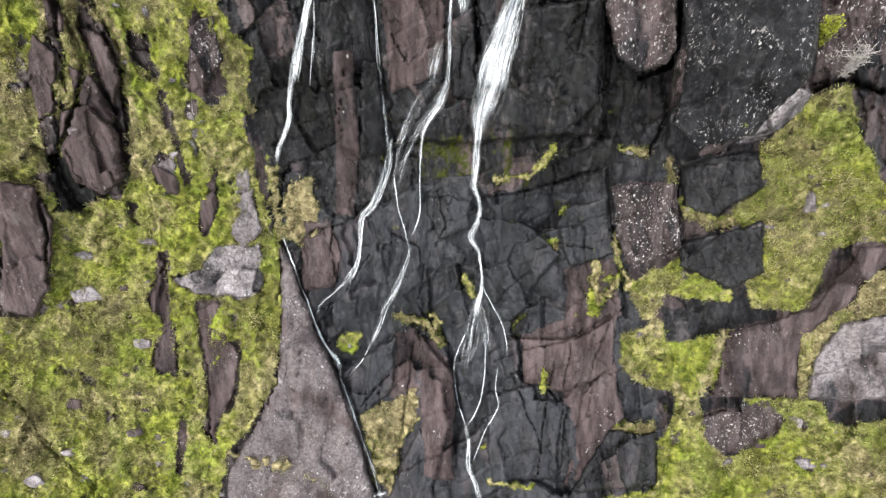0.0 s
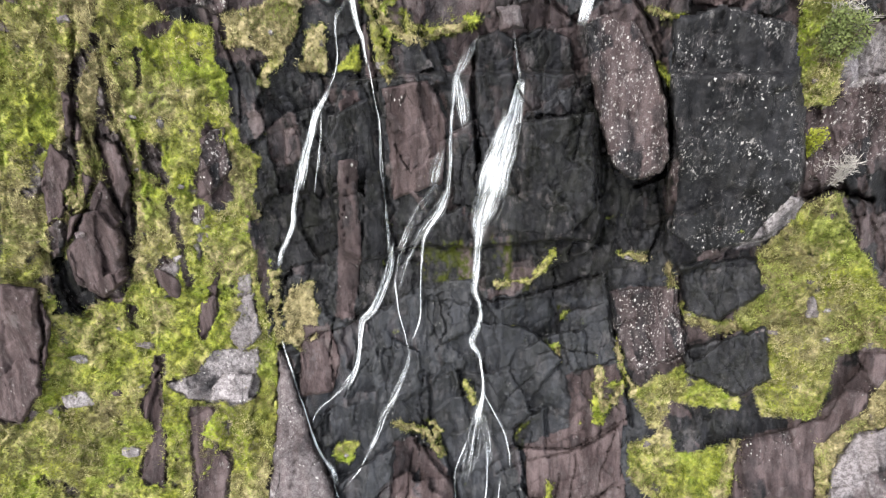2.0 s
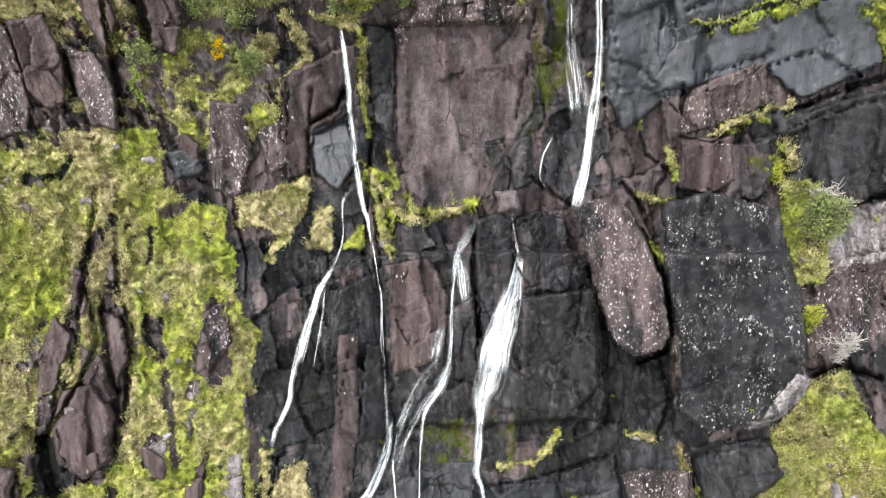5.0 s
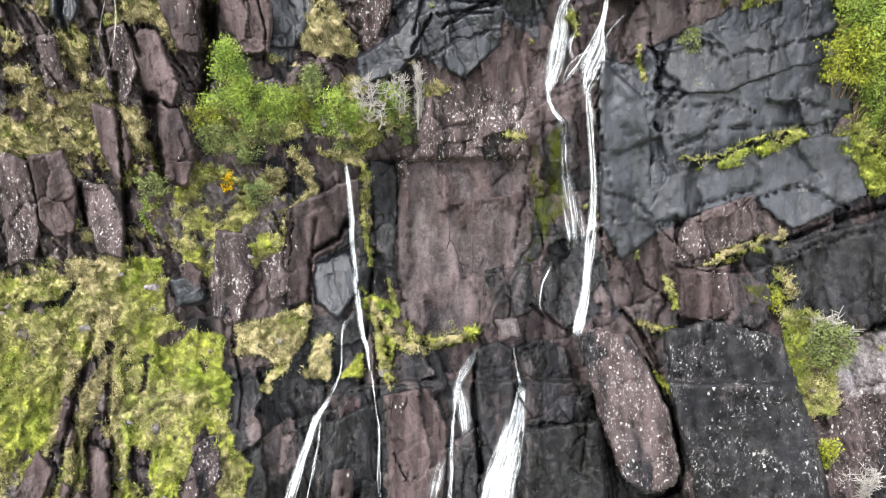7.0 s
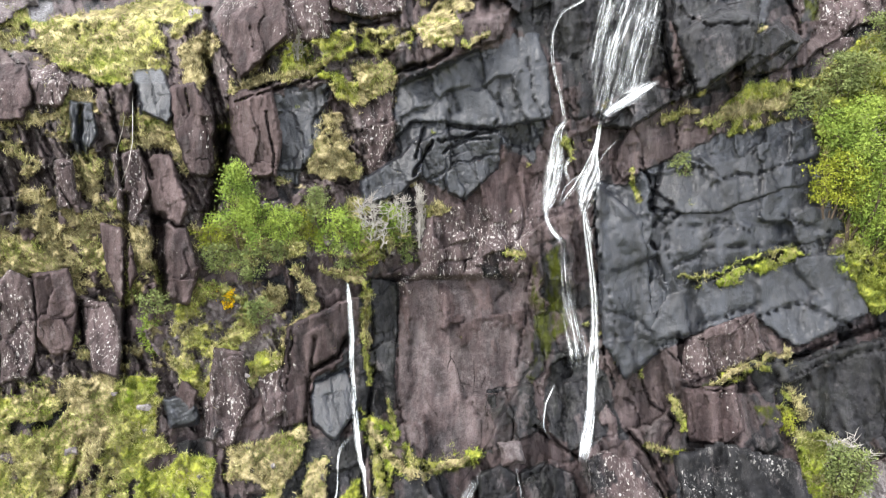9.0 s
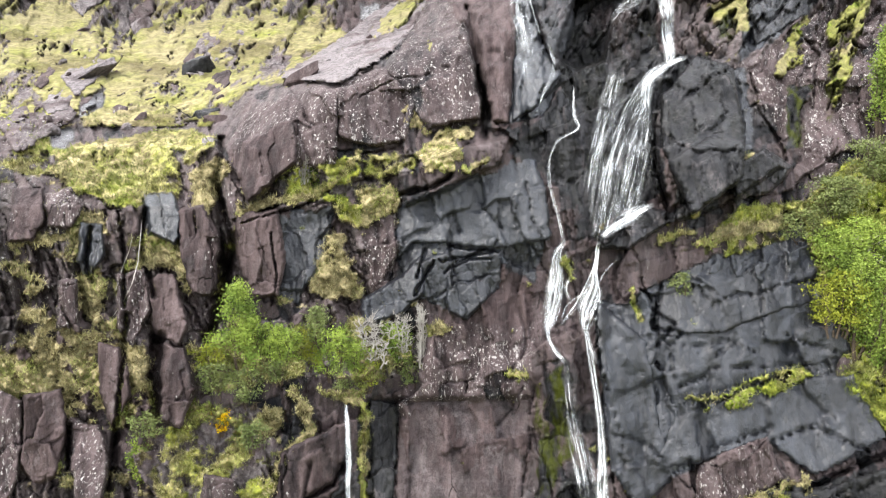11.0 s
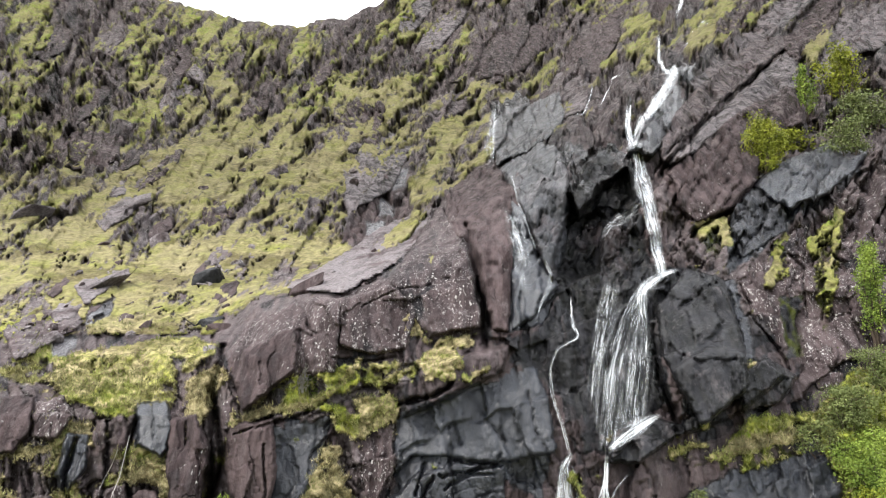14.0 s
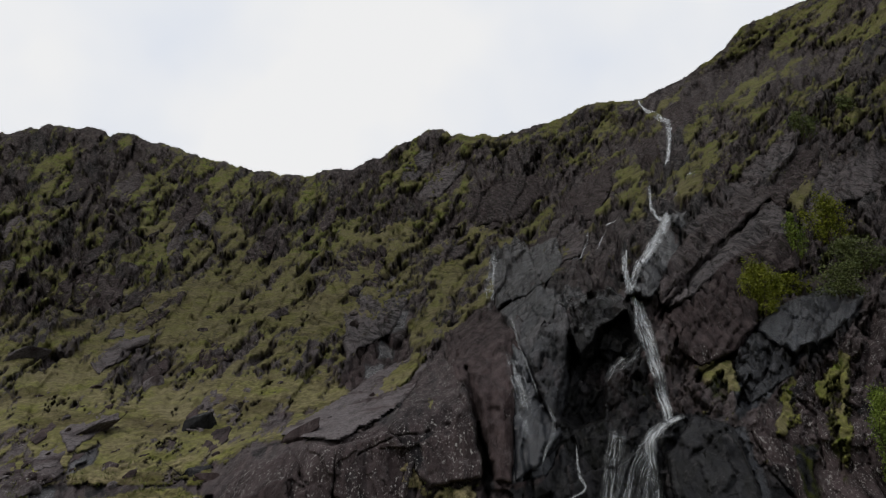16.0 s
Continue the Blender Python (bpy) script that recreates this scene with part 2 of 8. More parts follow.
# face left of the fall
zone("columns", -76.6, -3, -59.8, -2.5, -51.7, -4, -34.1, 0, -32.3, -2.5, -16.4, -1.5, -7.6, -2.5, -6.7, -6.1, -8.2, -15.8, -33.3, -13, -34.2, -17.7, -48.1, -22.2, -71.1, -22.2)
zone("mix", -75.5, -10, -61.7, -9, -52.8, -10, -48, -7.1, -38.4, -6.1, -39.3, -13, -46.7, -14.9, -55.3, -14.9, -67, -15.8, -73.5, -16.7)
zone("heath", -72.7, -18.6, -61.7, -16.3, -44.4, -17.7, -46.3, -20, -49.7, -22.2, -71.1, -22.2)
zone("grass", -74.9, -12.5, -62.8, -12.5, -56.1, -11, -56.7, -12.5, -64, -14.4, -74.1, -14.9)
zone("grass", -59.8, -2.5, -42.9, -3.5, -41.1, -4.5, -50.8, -5, -58, -3.5)
zone("slate", -56.7, -7.6, -53.2, -7.1, -54.5, -10.5, -55.9, -10)
zone("slate", -47.3, -4, -42, -4, -41.4, -7.1, -46.1, -7.6)
zone("slate", -26, -6.1, -16.4, -5.1, -19.8, -8.1, -22.8, -13.9, -27.2, -13)
zone("slate", -7.1, -5.1, 1.3, -3, 8.3, -2, 12.8, -1.5, 15.3, -8.1, 14.2, -12, 8.2, -10, 6.4, -12.5, 2.1, -14.9, -3.9, -13, -7.5, -10)
zone("grass", -24.8, -3, -20, -1.8, -15.1, -2.3, -15.9, -4.6, -23.4, -4.8)
zone("dry", -18.9, -7.6, -16.3, -8.6, -13, -12.5, -18.6, -13, -17, -10.5)
zone("grass", -15.9, -5.1, -12.8, -5.1, -12.8, -7.1, -16.3, -6.1)
zone("dry", -3.6, -0, 1.7, 0.8, 1.7, -1.5, -3.1, -2)
zone("mix", -30.6, -2.5, -25.3, -1.5, -4, -0, -4.9, -2, -23.5, -3)
zone("dry", -7.5, 4, -4.9, 3.5, -3.1, 2, -6.7, 2)
zone("brown", 1.2, -13, 7.3, -10, 14.2, -12.5, 12.7, -21.3, -2.1, -21.3, -2.2, -17.7)
zone("lichen", -12.9, -3, -7.6, -3, -7.4, -12.5, -11.7, -13)
zone("mix", -36.3, -15.8, -30.4, -14.9, -22.7, -15.3, -15.9, -14.4, -9, -15.8, -3.4, -17.7, -4.6, -20, -12.1, -20.8, -18.8, -20, -27.8, -20.8, -35.9, -21.7)
zone("slate", 24.2, -15.8, 31.5, -12.5, 40.4, -10.1, 51.2, -7.6, 56.3, -8.6, 59, -13, 62.7, -17.7, 59.7, -19.1, 45.1, -20.4, 41.3, -24.7, 23.6, -24.7)
zone("grassdark", 40.7, -8.1, 46.2, -5.1, 55.9, -4.6, 63.1, -1, 75.5, -0, 69.9, -22.2, 59.4, -20, 63.7, -17.2, 59.8, -13, 57.1, -9.1, 52.2, -7.1, 47.7, -8.1)
zone("dry", 39.8, -8.1, 45.2, -6.6, 53.1, -6.1, 52.1, -7.6, 46.8, -8.1, 43.1, -9.6)
zone("heath", -74.6, -18, -59.1, -18.5, -45.1, -17.8, -45.1, -20.5, -39.8, -23.4, -47.8, -24.9, -52, -22.9, -63.4, -22.9, -75.6, -22.4)
zone("columns", -75.6, -22.4, -64.3, -22.9, -54.6, -22.9, -49.7, -28, -42.5, -24.4, -37.4, -29, -32, -35.1, -42.5, -36, -44.5, -31.5, -49.8, -30.5, -60.3, -33, -76.2, -32.5)
zone("columns", -69.6, -6.1, -59.1, -7.9, -47.9, -8.7, -31.9, -8.7, -34.3, -17.5, -39, -24.4, -44.8, -20.9, -46.7, -17, -58.8, -17, -74, -16.1)
zone("mix", -39.7, -22.4, -24.8, -22.9, -23.7, -29, -31.1, -34, -40, -32, -43.5, -28)
zone("brown", -24.5, -26.5, -19.6, -25.5, -16, -23, -15.3, -29, -19.7, -31, -20.5, -34.6, -24.1, -35.1, -33.7, -35.6, -33.8, -33, -24.6, -32)
zone("slate", -20.2, -31, -14.8, -30, -13.1, -34.1, -16.1, -36.1, -19.7, -34.6)
zone("wetdark", -21.4, -36.1, -12.6, -36.1, -10.6, -43, -19.1, -44.9, -20.8, -52.2, -29, -52.2, -32.3, -47.7, -33.3, -40.5, -24.6, -41)
zone("dry", -31.9, -36.6, -25.8, -36.1, -20.5, -34.8, -21.3, -38.1, -24.6, -41, -27.7, -39.8, -32.1, -39.5)
zone("dry", -20, -38.1, -16.9, -37.8, -17.2, -42, -20, -44.9, -21.4, -42.5)
zone("lush", -15.9, -41.3, -12.1, -39.3, -11.6, -41.3, -14.9, -43.2)
zone("wetdark", -11.6, -22.2, -6.8, -22.5, -6.4, -33.1, -10.9, -30)
zone("brown", -6.8, -22.5, 12.9, -22, 13.9, -29.5, 8.6, -34.1, 5.9, -37.3, -3.8, -37.6, -7.3, -33.1)
zone("lichen", -3.7, -18, 3.2, -15.6, 14.4, -15.7, 12.9, -22.2, -7.2, -22.5)
zone("mossrock", -12.6, -33.6, -7.3, -35.1, -3.8, -37.6, 5.9, -36.6, 5.4, -38.3, -3.8, -39.3, -8.2, -38.1, -12.1, -36.1)
zone("mossrock", -10.8, -38.1, -7.3, -38.6, -8.1, -42.5, -9.8, -41)
zone("moss", 14.2, -21, 18.5, -19.3, 19.2, -27, 15.7, -29.5, 12.1, -32.6, 10.8, -31.1, 13.9, -28)
zone("wetdark", 18.3, -27, 24.5, -30.1, 27.9, -36.1, 19.1, -37.1, 14.7, -35.1, 15.7, -32.1)
zone("slate", 23.5, -13.3, 33.1, -14.7, 41.8, -11.5, 43, -9.7, 55.7, -6.2, 62.2, -18.1, 60.8, -20, 65.9, -25, 54.6, -28.1, 48.3, -25, 39.6, -27.5, 30.7, -29, 24.4, -23)
zone("lichen", 36.9, -27.5, 48.3, -25, 49.3, -29.1, 44.9, -30.1, 38.7, -31.6)
zone("brown", 36.9, -32.1, 44.9, -31.6, 45.6, -35.6, 38.4, -36.9, 35.9, -34.6)
zone("wetdark", 49.3, -29.1, 69.5, -27.6, 75.8, -26.6, 75.4, -36.7, 61.2, -37.7, 54.5, -34.1)
zone("grassdark", 55.3, -5.4, 61.7, -13.3, 63, -18.1, 59.9, -19.6, 63.1, -23.5, 66.9, -25.5, 75.5, -24, 69, -5.4)
zone("mossrock", 39.3, -23, 45.3, -21.5, 55.5, -19.3, 56.5, -20, 52.3, -21.6, 44.6, -23)
zone("slate", 34.7, -39.1, 44.4, -38.1, 53.1, -39.1, 52.3, -46.8, 52.2, -52.2, 34.1, -52.2)
zone("mossrock", 47, -33.6, 53.7, -33.4, 53.1, -35.4, 48.2, -35.1)
zone("grass", 53.1, -35.6, 57, -35.4, 62.9, -38.2, 60.2, -42.6, 60.7, -44.3, 55.3, -45.2, 53.2, -43)
zone("pale", 61.9, -38.4, 75.4, -36.7, 74.1, -42.6, 62.5, -44, 60.2, -42.6)
zone("lichen", 56.1, -45.4, 62.7, -43.1, 74.2, -42.1, 71.7, -49.2, 55.6, -49.6)
# grass slope at the foot
zone("grass", -76.2, -33, -60.3, -32.5, -47.1, -31, -43.5, -33, -43.4, -36, -38.9, -37.1, -34, -37.6, -32.7, -45.3, -30.7, -47.2, -27.7, -49.9, -28.2, -52.2, -70.8, -52.1)
zone("columns", -55.4, -38, -52.3, -38.5, -53.6, -41.5, -56.1, -43.9, -56.9, -47.2, -60.5, -49, -56.8, -52.1, -43.7, -52.1, -45.5, -50.4, -49.1, -46.3, -50.4, -42.5, -52.2, -42, -51, -38.5)
zone("dry", -54.4, -43.9, -49.7, -45.8, -50.9, -47.6, -54.8, -48.6, -54.8, -45.8)
# steeper slabs higher up catch less sky: their shade put into darker kinds
zone("wetgrey", -31.1, -41.5, 26.7, -41.9, 34, -50.8, 36.7, -59.6, 28.8, -68.6, 33, -84.3, 30.6, -87.4, 21.6, -91.3, -12.1, -91, -10.7, -86.7, -16.2, -77.3, -22.5, -69.3, -25.6, -65.2, -29.5, -54.2, -31.8, -47.6)
zone("wetdark", -31.1, -41.5, 26.7, -41.9, 34, -50.8, 35.8, -59.6, 24.4, -61.5, 6.8, -61.9, -3.8, -60.3, -12.7, -63.8, -17.1, -63.2, -24.9, -60.7, -28.8, -55.7, -31.8, -47.6)
zone("wet_shade", 9.8, -41.8, 23.9, -41.8, 34.4, -48, 34.5, -54.6, 24.4, -60.5, 8.5, -60.9, -3.7, -59.3, -7.2, -56.8, 5.1, -54.4, 13.8, -55.5, 17.8, -49.8)
zone("wet_shade", -29.6, -49.5, -22, -49.5, -16.1, -50, -15.9, -57.2, -19.4, -57.7, -24.8, -59.2, -28.8, -55.2)
zone("wet_shade", -19.3, -55.7, -14.9, -56, -15, -57.2, -19.4, -57.5)
zone("grass", -68.7, -41.3, -32.7, -41.5, -31.7, -47.2, -27.9, -49, -29, -50.9, -30.4, -54.2, -27.3, -57.7, -25.8, -60.7, -25.6, -65.2, -25.2, -72.3, -25.7, -78.2, -29.7, -82, -32.8, -83.9, -32.3, -90.9, -70.3, -90.7)
zone("columns", -75.9, -60.3, -64.5, -60.4, -61.2, -63.9, -62.1, -69, -63.7, -72, -76.3, -71.9)
zone("lichen", -36.4, -47.6, -31.9, -48.1, -33.7, -50.8, -32.2, -52.3, -35.1, -53.9, -38.6, -51.7, -37.8, -49.9)
zone("mix", -46.8, -47.5, -44.3, -47.5, -44, -49.4, -41.8, -50.8, -42.9, -52, -47.4, -51.2)
zone("brown", -36.7, -60.1, -35.3, -59.1, -35, -62.6, -37.1, -65.1, -38.4, -64.6)
zone("brown", -30.4, -59.6, -29.2, -61.6, -28.9, -65.2, -32.7, -65.7, -31, -62.6)
zone("pale", -42.9, -68.6, -38.5, -68.2, -35.8, -65.9, -28.7, -65.9, -28, -69.7, -30.5, -70.6, -39.3, -70.3, -42, -69.2)
zone("brown", -45.1, -66.6, -43, -66.1, -43.1, -70.1, -41.9, -74.2, -40.7, -77.4, -43.2, -77.5, -45.2, -76.6, -43.6, -72.4, -46.2, -71.4)
zone("brown", -39, -70.9, -34.3, -70.7, -36.6, -73.2, -35.4, -77.2, -33.8, -74.5, -31.2, -74.5, -32, -80.1, -34.2, -81, -34.4, -83.6, -36.3, -82.4, -35.9, -80.1, -38, -74.2)
zone("brown", -40.2, -81, -38.9, -81, -38.6, -83.8, -39, -85.9, -40.2, -85.6)
zone("dryslab", -25.6, -66.2, -23.6, -66.2, -22.5, -69.3, -19.8, -73.8, -16.3, -77.1, -14, -80.2, -11.7, -84, -10.3, -86.9, -10.1, -91.1, -33.1, -90.9, -32.6, -85.2, -29.7, -82, -25.7, -78.2, -25.4, -72.3)
zone("dry", -29.4, -84.4, -26, -84.3, -19.2, -85.1, -14.5, -86.9, -15.7, -87.4, -20.8, -86, -28.4, -85.3)
zone("brown", -15.5, -43.3, -12.9, -43.3, -13.3, -49.1, -13, -58.7, -13.9, -63.2, -16.7, -63.1)
zone("brown", -7.5, -47.8, -1.6, -45.1, -1.6, -51.1, -7.8, -52.5)
zone("brown", -22, -65.7, -17.8, -63.7, -16.3, -66.8, -17.2, -69.6, -21.7, -69.9)
zone("brown", -3.6, -74.4, -1.9, -74.4, 1.1, -77.4, 0.9, -86.4, -3.7, -86.3)
zone("brown", -7.6, -73.9, -3.6, -73.4, -4.1, -78.8, -8.4, -79.4)
zone("brown", 12.2, -74, 21.5, -72.6, 26.9, -72.6, 25.1, -81.4, 19.7, -82.3, 18.3, -79.5, 12.3, -79)
zone("brown", 19, -68.6, 27, -67.3, 27.6, -72.7, 18.8, -73.3)
zone("lichen", 26.2, -61, 36.7, -60.6, 37.4, -66.7, 29.7, -68.2, 27.1, -65.6)
zone("slab", 15.7, -50.2, 18.3, -49.8, 17.8, -53.3, 16.3, -52.8)
zone("moss", -3.2, -56.6, 4.6, -56.6, 4.6, -60, -3.3, -59.9)
zone("moss", 7.5, -55.9, 11.3, -55.9, 11, -58.7, 8.6, -59.6)
zone("moss", 9.4, -58.9, 15.1, -58.7, 15.6, -60.9, 9.4, -60.9)
zone("dry", -23.9, -60.7, -20.9, -59.8, -19.5, -62.2, -18.9, -64.2, -21.6, -66.3, -24.4, -65.2, -24.8, -62.7)
zone("dry", -12.7, -80.9, -4.5, -78.7, -4.3, -81.2, -6.5, -83.6, -8.2, -87.4, -10.3, -86.3, -11.7, -83.1)
zone("lush", -16.3, -74, -12.8, -74, -14, -75.9, -15.8, -75.4)
zone("moss", 3.8, -69, 5, -70.2, 3.7, -71.5)
zone("grassdark", 22.4, -69, 24.3, -69.5, 27.6, -68.5, 27.6, -69.6, 25.3, -71.1, 23.9, -72.7, 22.2, -72.4)
zone("moss", -8.4, -72.2, -2.1, -71.7, -2.5, -73.2, -7.5, -73.4)
zone("moss", -2, -72.4, -0.4, -74.2, -1.4, -74.7)
zone("moss", 10.3, -63.7, 12.5, -64.2, 14, -66.1, 12.5, -65.7)
zone("moss", 15.6, -65, 18.2, -66.5, 17.7, -67.3, 15.7, -66)
zone("moss", 10.9, -72.5, 13.1, -72.3, 11.7, -74.5, 10.7, -74.4)
zone("wet_shade", 33.2, -41.9, 38.8, -41.9, 44.3, -50.9, 43.4, -56.2, 37.5, -59.6, 34.3, -56.6)
zone("lichen", 39.6, -41.9, 53.3, -42, 56.3, -49.1, 56, -52.9, 51.2, -56.2, 45.2, -57.2, 41.8, -58.1, 43.7, -52.3)
zone("lichen", 35.2, -49.9, 40.3, -48.1, 41, -51.3, 37.1, -54.7)
zone("pale", 45.2, -56.7, 50.1, -54.8, 54.9, -52.6, 56.7, -52.9, 56.2, -54.5, 51.3, -57, 46.1, -57.4)
zone("grass", 49.2, -57.7, 56.8, -53.6, 61.7, -52.4, 65.3, -57.3, 69.2, -61.3, 75.5, -61.4, 75.7, -65.9, 65.1, -66.3, 60.7, -66.8, 56.7, -72.1, 47.9, -72, 47.1, -69.8, 50.1, -66.2, 45.6, -64.3, 37.7, -63.9, 37, -62.1, 44.8, -63.9, 49.9, -60.7)
zone("grass", 28.5, -69.6, 36.8, -67.6, 45, -69.7, 44.9, -71.5, 34.8, -70.7, 32.9, -72.7, 30.3, -72.9)
zone("grass", 27.1, -77.1, 28.2, -74.2, 32.9, -72.7, 36.2, -74.7, 41.6, -73.7, 43.8, -75.7, 41, -78.9, 35.6, -79.4, 29.6, -78.8)
zone("grass", 31.9, -83.4, 34.8, -81.3, 35.6, -79.1, 39.1, -79.1, 38.5, -82, 42.1, -84.8, 50.2, -82.8, 52.7, -80, 56.9, -80.3, 58.1, -82.1, 72.6, -82, 68.1, -91.5, 20, -91.2, 23.1, -88, 30.7, -87.1)
zone("grass", 45, -79.9, 52.7, -79.7, 51.4, -81.6, 46.4, -81.1)
zone("dry", 53.5, -79.5, 55.5, -74.3, 62, -71.9, 64.9, -69.4, 75.7, -67.9, 75.2, -72.2, 60.9, -73.6, 56.9, -76.8, 54.9, -79.7)
zone("wetdark", 37, -58.7, 49.3, -58.2, 50, -61.2, 43, -63.8, 37.9, -63.1)
zone("wetdark", 37.5, -66.2, 50.1, -64.4, 50.1, -68.8, 44.7, -70.4, 37, -68.2)
zone("wetdark", 33.7, -71.9, 43.7, -72.3, 42.6, -74.4, 34.5, -74.8)
zone("brown", 44.2, -74, 57.6, -72.1, 65.1, -66.4, 72.2, -66.1, 62.9, -71.9, 54.8, -74.8, 53.8, -79.8, 40.5, -79.7)
zone("slab", 56.9, -76.8, 61.8, -73.5, 75.2, -72.2, 73.3, -80.1, 55.2, -80.1)
zone("lichen", 38.7, -81.1, 45.8, -80.1, 51.4, -81.7, 43, -84.7, 39, -83.6)
zone("wetdark", 58, -81.8, 61.1, -80.5, 73.2, -80.2, 72.5, -82.3)
zone("wetdark", 24.6, -82.5, 31.8, -82.7, 30.9, -87.1, 18.2, -87.4, 21, -85.1)
zone("lichen", 55.9, -48.2, 65, -45.1, 69.9, -43, 72.3, -48.3, 66.7, -49.6, 57.4, -52.4)
zone("dry", 24.9, -81.9, 31.8, -81.7, 31.6, -82.7, 25.2, -82.8)
# sky reflections on wet slabs, partly put into a paler colour
zone("sheen", -8.1, 16.7, -5.5, 16.7, -6, 15.2, -8.2, 14.9)
zone("sheen", -9.9, 14.4, -7.2, 14, -8, 13.1, -10.3, 12.9)
zone("sheen", -12.1, 12.1, -8.9, 12.3, -9.9, 11, -12.4, 11)
zone("sheen", -55.2, 4.5, -51.2, 5.1, -52.2, 3.7, -56.2, 2.8)
zone("sheen", -61.4, 1.8, -57.1, 1.6, -58.2, 0.1, -62.5, -0.1)
zone("mossrock", 29.4, -36.9, 31.8, -36.4, 36.4, -37.4, 35.9, -38.2, 31, -37.9)
zone("mossrock", 34.5, -33.1, 36, -32.8, 37.4, -35.4, 35.9, -35.5)
zone("mossrock", 38.7, -32, 43.4, -30.3, 49.9, -29.4, 51.1, -30.4, 44.7, -31.5, 40.7, -32.7)
zone("mossrock", 51.5, -31.2, 53.5, -31.2, 53.7, -33.7, 52.1, -33.7)
zone("mossrock", 32.4, -40.6, 35.6, -42.7, 34.6, -43.4)
zone("mossrock", -11.3, -33.3, -8.7, -36.6, -4, -38.4, 5.2, -37.1, 5.7, -38, -4.1, -39.7, -8, -38.5, -10.8, -35.7)
zone("mossrock", 60.1, -30.3, 62.5, -29.7, 64.4, -31.3, 63.3, -32.3)
zone("grassdark", -9.1, -37.2, -7.1, -37.7, -7.6, -42.1, -8.9, -41.1)
zone("mossrock", 1.6, -36.2, 2.1, -37.5, 0.7, -37.7)
zone("mossrock", -13, -22.5, -11.1, -23, -11, -26.2, -12.8, -26.6)
zone("dry", -19.5, -21.4, -12.3, -21.1, -12.3, -22.6, -16, -22.3)
zone("dry", -57.1, -11.4, -54.3, -10.5, -52.7, -13.3, -54.1, -15.6, -57.2, -14.2)
zone("dry", -22, -11.4, -18.5, -10.5, -13.6, -11.4, -13.7, -13, -18.8, -13.3)
zone("dry", -10.8, -13.5, -7.8, -13.7, -8.7, -15.2, -10.9, -15.2)
zone("lush", -48, -31, -44, -30.7, -44, -32.5, -47.9, -33)
zone("dry", -59.7, -6, -53.5, -5.6, -52.2, -7.5, -58.5, -8.5)
zone("dry", -48.1, -9, -39.4, -8.5, -40.5, -10.4, -47.5, -10.4)
zone("mossrock", 36.2, -9, 44, -8.3, 52.4, -7.1, 53.1, -8.3, 44.1, -9.5)
zone("dry", -13.9, -3.7, -7.9, -3.2, -7.2, -5.1, -12.4, -7)
zone("dry", -3.2, -0, 1.4, 0.9, 3.1, -0.9, -2, -1.8)
zone("mix", -23.9, -2.3, -15.5, -1.8, -13.9, -3.7, -23.4, -4.6)
zone("moss", 17.8, -62.5, 20.4, -62.2, 20, -63.5, 17.8, -63.6)
zone("dry", 17.8, -66, 18.6, -67.3, 16.9, -67)
zone("moss", 27.3, -57.5, 32.1, -57.3, 31.4, -58.8, 27.8, -58.3)
zone("mossrock", 34.9, -59.3, 36.2, -59.6, 36, -61.1, 35, -60.8)
zone("mossrock", 14.6, -77.5, 16.4, -77, 15.8, -79, 14.5, -78.7)
zone("mossrock", 25.4, -81.7, 27.1, -81.4, 26.9, -82.6, 25.2, -82.6)
zone("meadow", -60.7, 0, -39.4, 2, -34.1, 1, -39.9, -1.5, -41.8, -4.3, -51.7, -4.6, -59.8, -2.6)
zone("mix", -76.6, 2.1, -60.7, 2, -60.2, -2, -76.5, -4)
zone("dry", -39.4, -2, -34.1, -0.5, -33.2, -2, -37.5, -6.1, -39, -9)
zone("dry", -38.9, -10, -35.3, -10.5, -35.9, -13, -39.4, -12.5)
zone("dry", -58.8, -31.4, -50, -30, -50.8, -36.1, -52.7, -39, -54.8, -38.5, -57.9, -33.7)
zone("dry", -57.5, -39, -50.3, -40, -47.1, -48.5, -47, -59.5, -54.8, -62.4, -62.9, -60.5, -61.3, -52.5, -58.3, -43.9)
zone("columns", -63.1, -59.5, -58.8, -55.5, -56.8, -53.3, -53.1, -52.9, -50.9, -56.3, -48.1, -57.6, -48.1, -59.5, -50.6, -61.5, -58.3, -62, -61.3, -60.9)
zone("columns", -53.5, -38.7, -52.6, -40, -55.3, -42.9, -56.1, -47.5, -56.9, -51.5, -59.1, -57, -61.8, -59.5, -61.8, -54.8, -59.5, -49, -57.7, -46.9, -57.5, -42.9, -55.2, -40.4)
zone("columns", -52.1, -41.9, -50.5, -41.9, -50.1, -45.5, -48.4, -48.5, -48, -52.5, -48, -57.6, -50.9, -56.3, -53.2, -51.5, -53.9, -45.9, -52.6, -44.4)
zone("face", -61.8, -57, -57.5, -55.5, -57.7, -58, -60.1, -59.5)
zone("wetdark", -58.7, -60, -55.2, -60, -53.6, -62, -59.2, -61.9)
zone("brown", -44.4, -37.8, -40.6, -36.8, -39, -37.1, -40, -38.3, -43.6, -38.9)
zone("columns", -46.5, -47.1, -43.8, -47.4, -43.4, -49.5, -42.4, -51.8, -44.7, -51.5, -46.4, -49.5)
zone("brown", -37.3, -46.5, -35.7, -45.1, -33.7, -48.5, -32.6, -51.6, -34.7, -53.2, -37.2, -52.7, -38.9, -51.1, -37.2, -48.5)
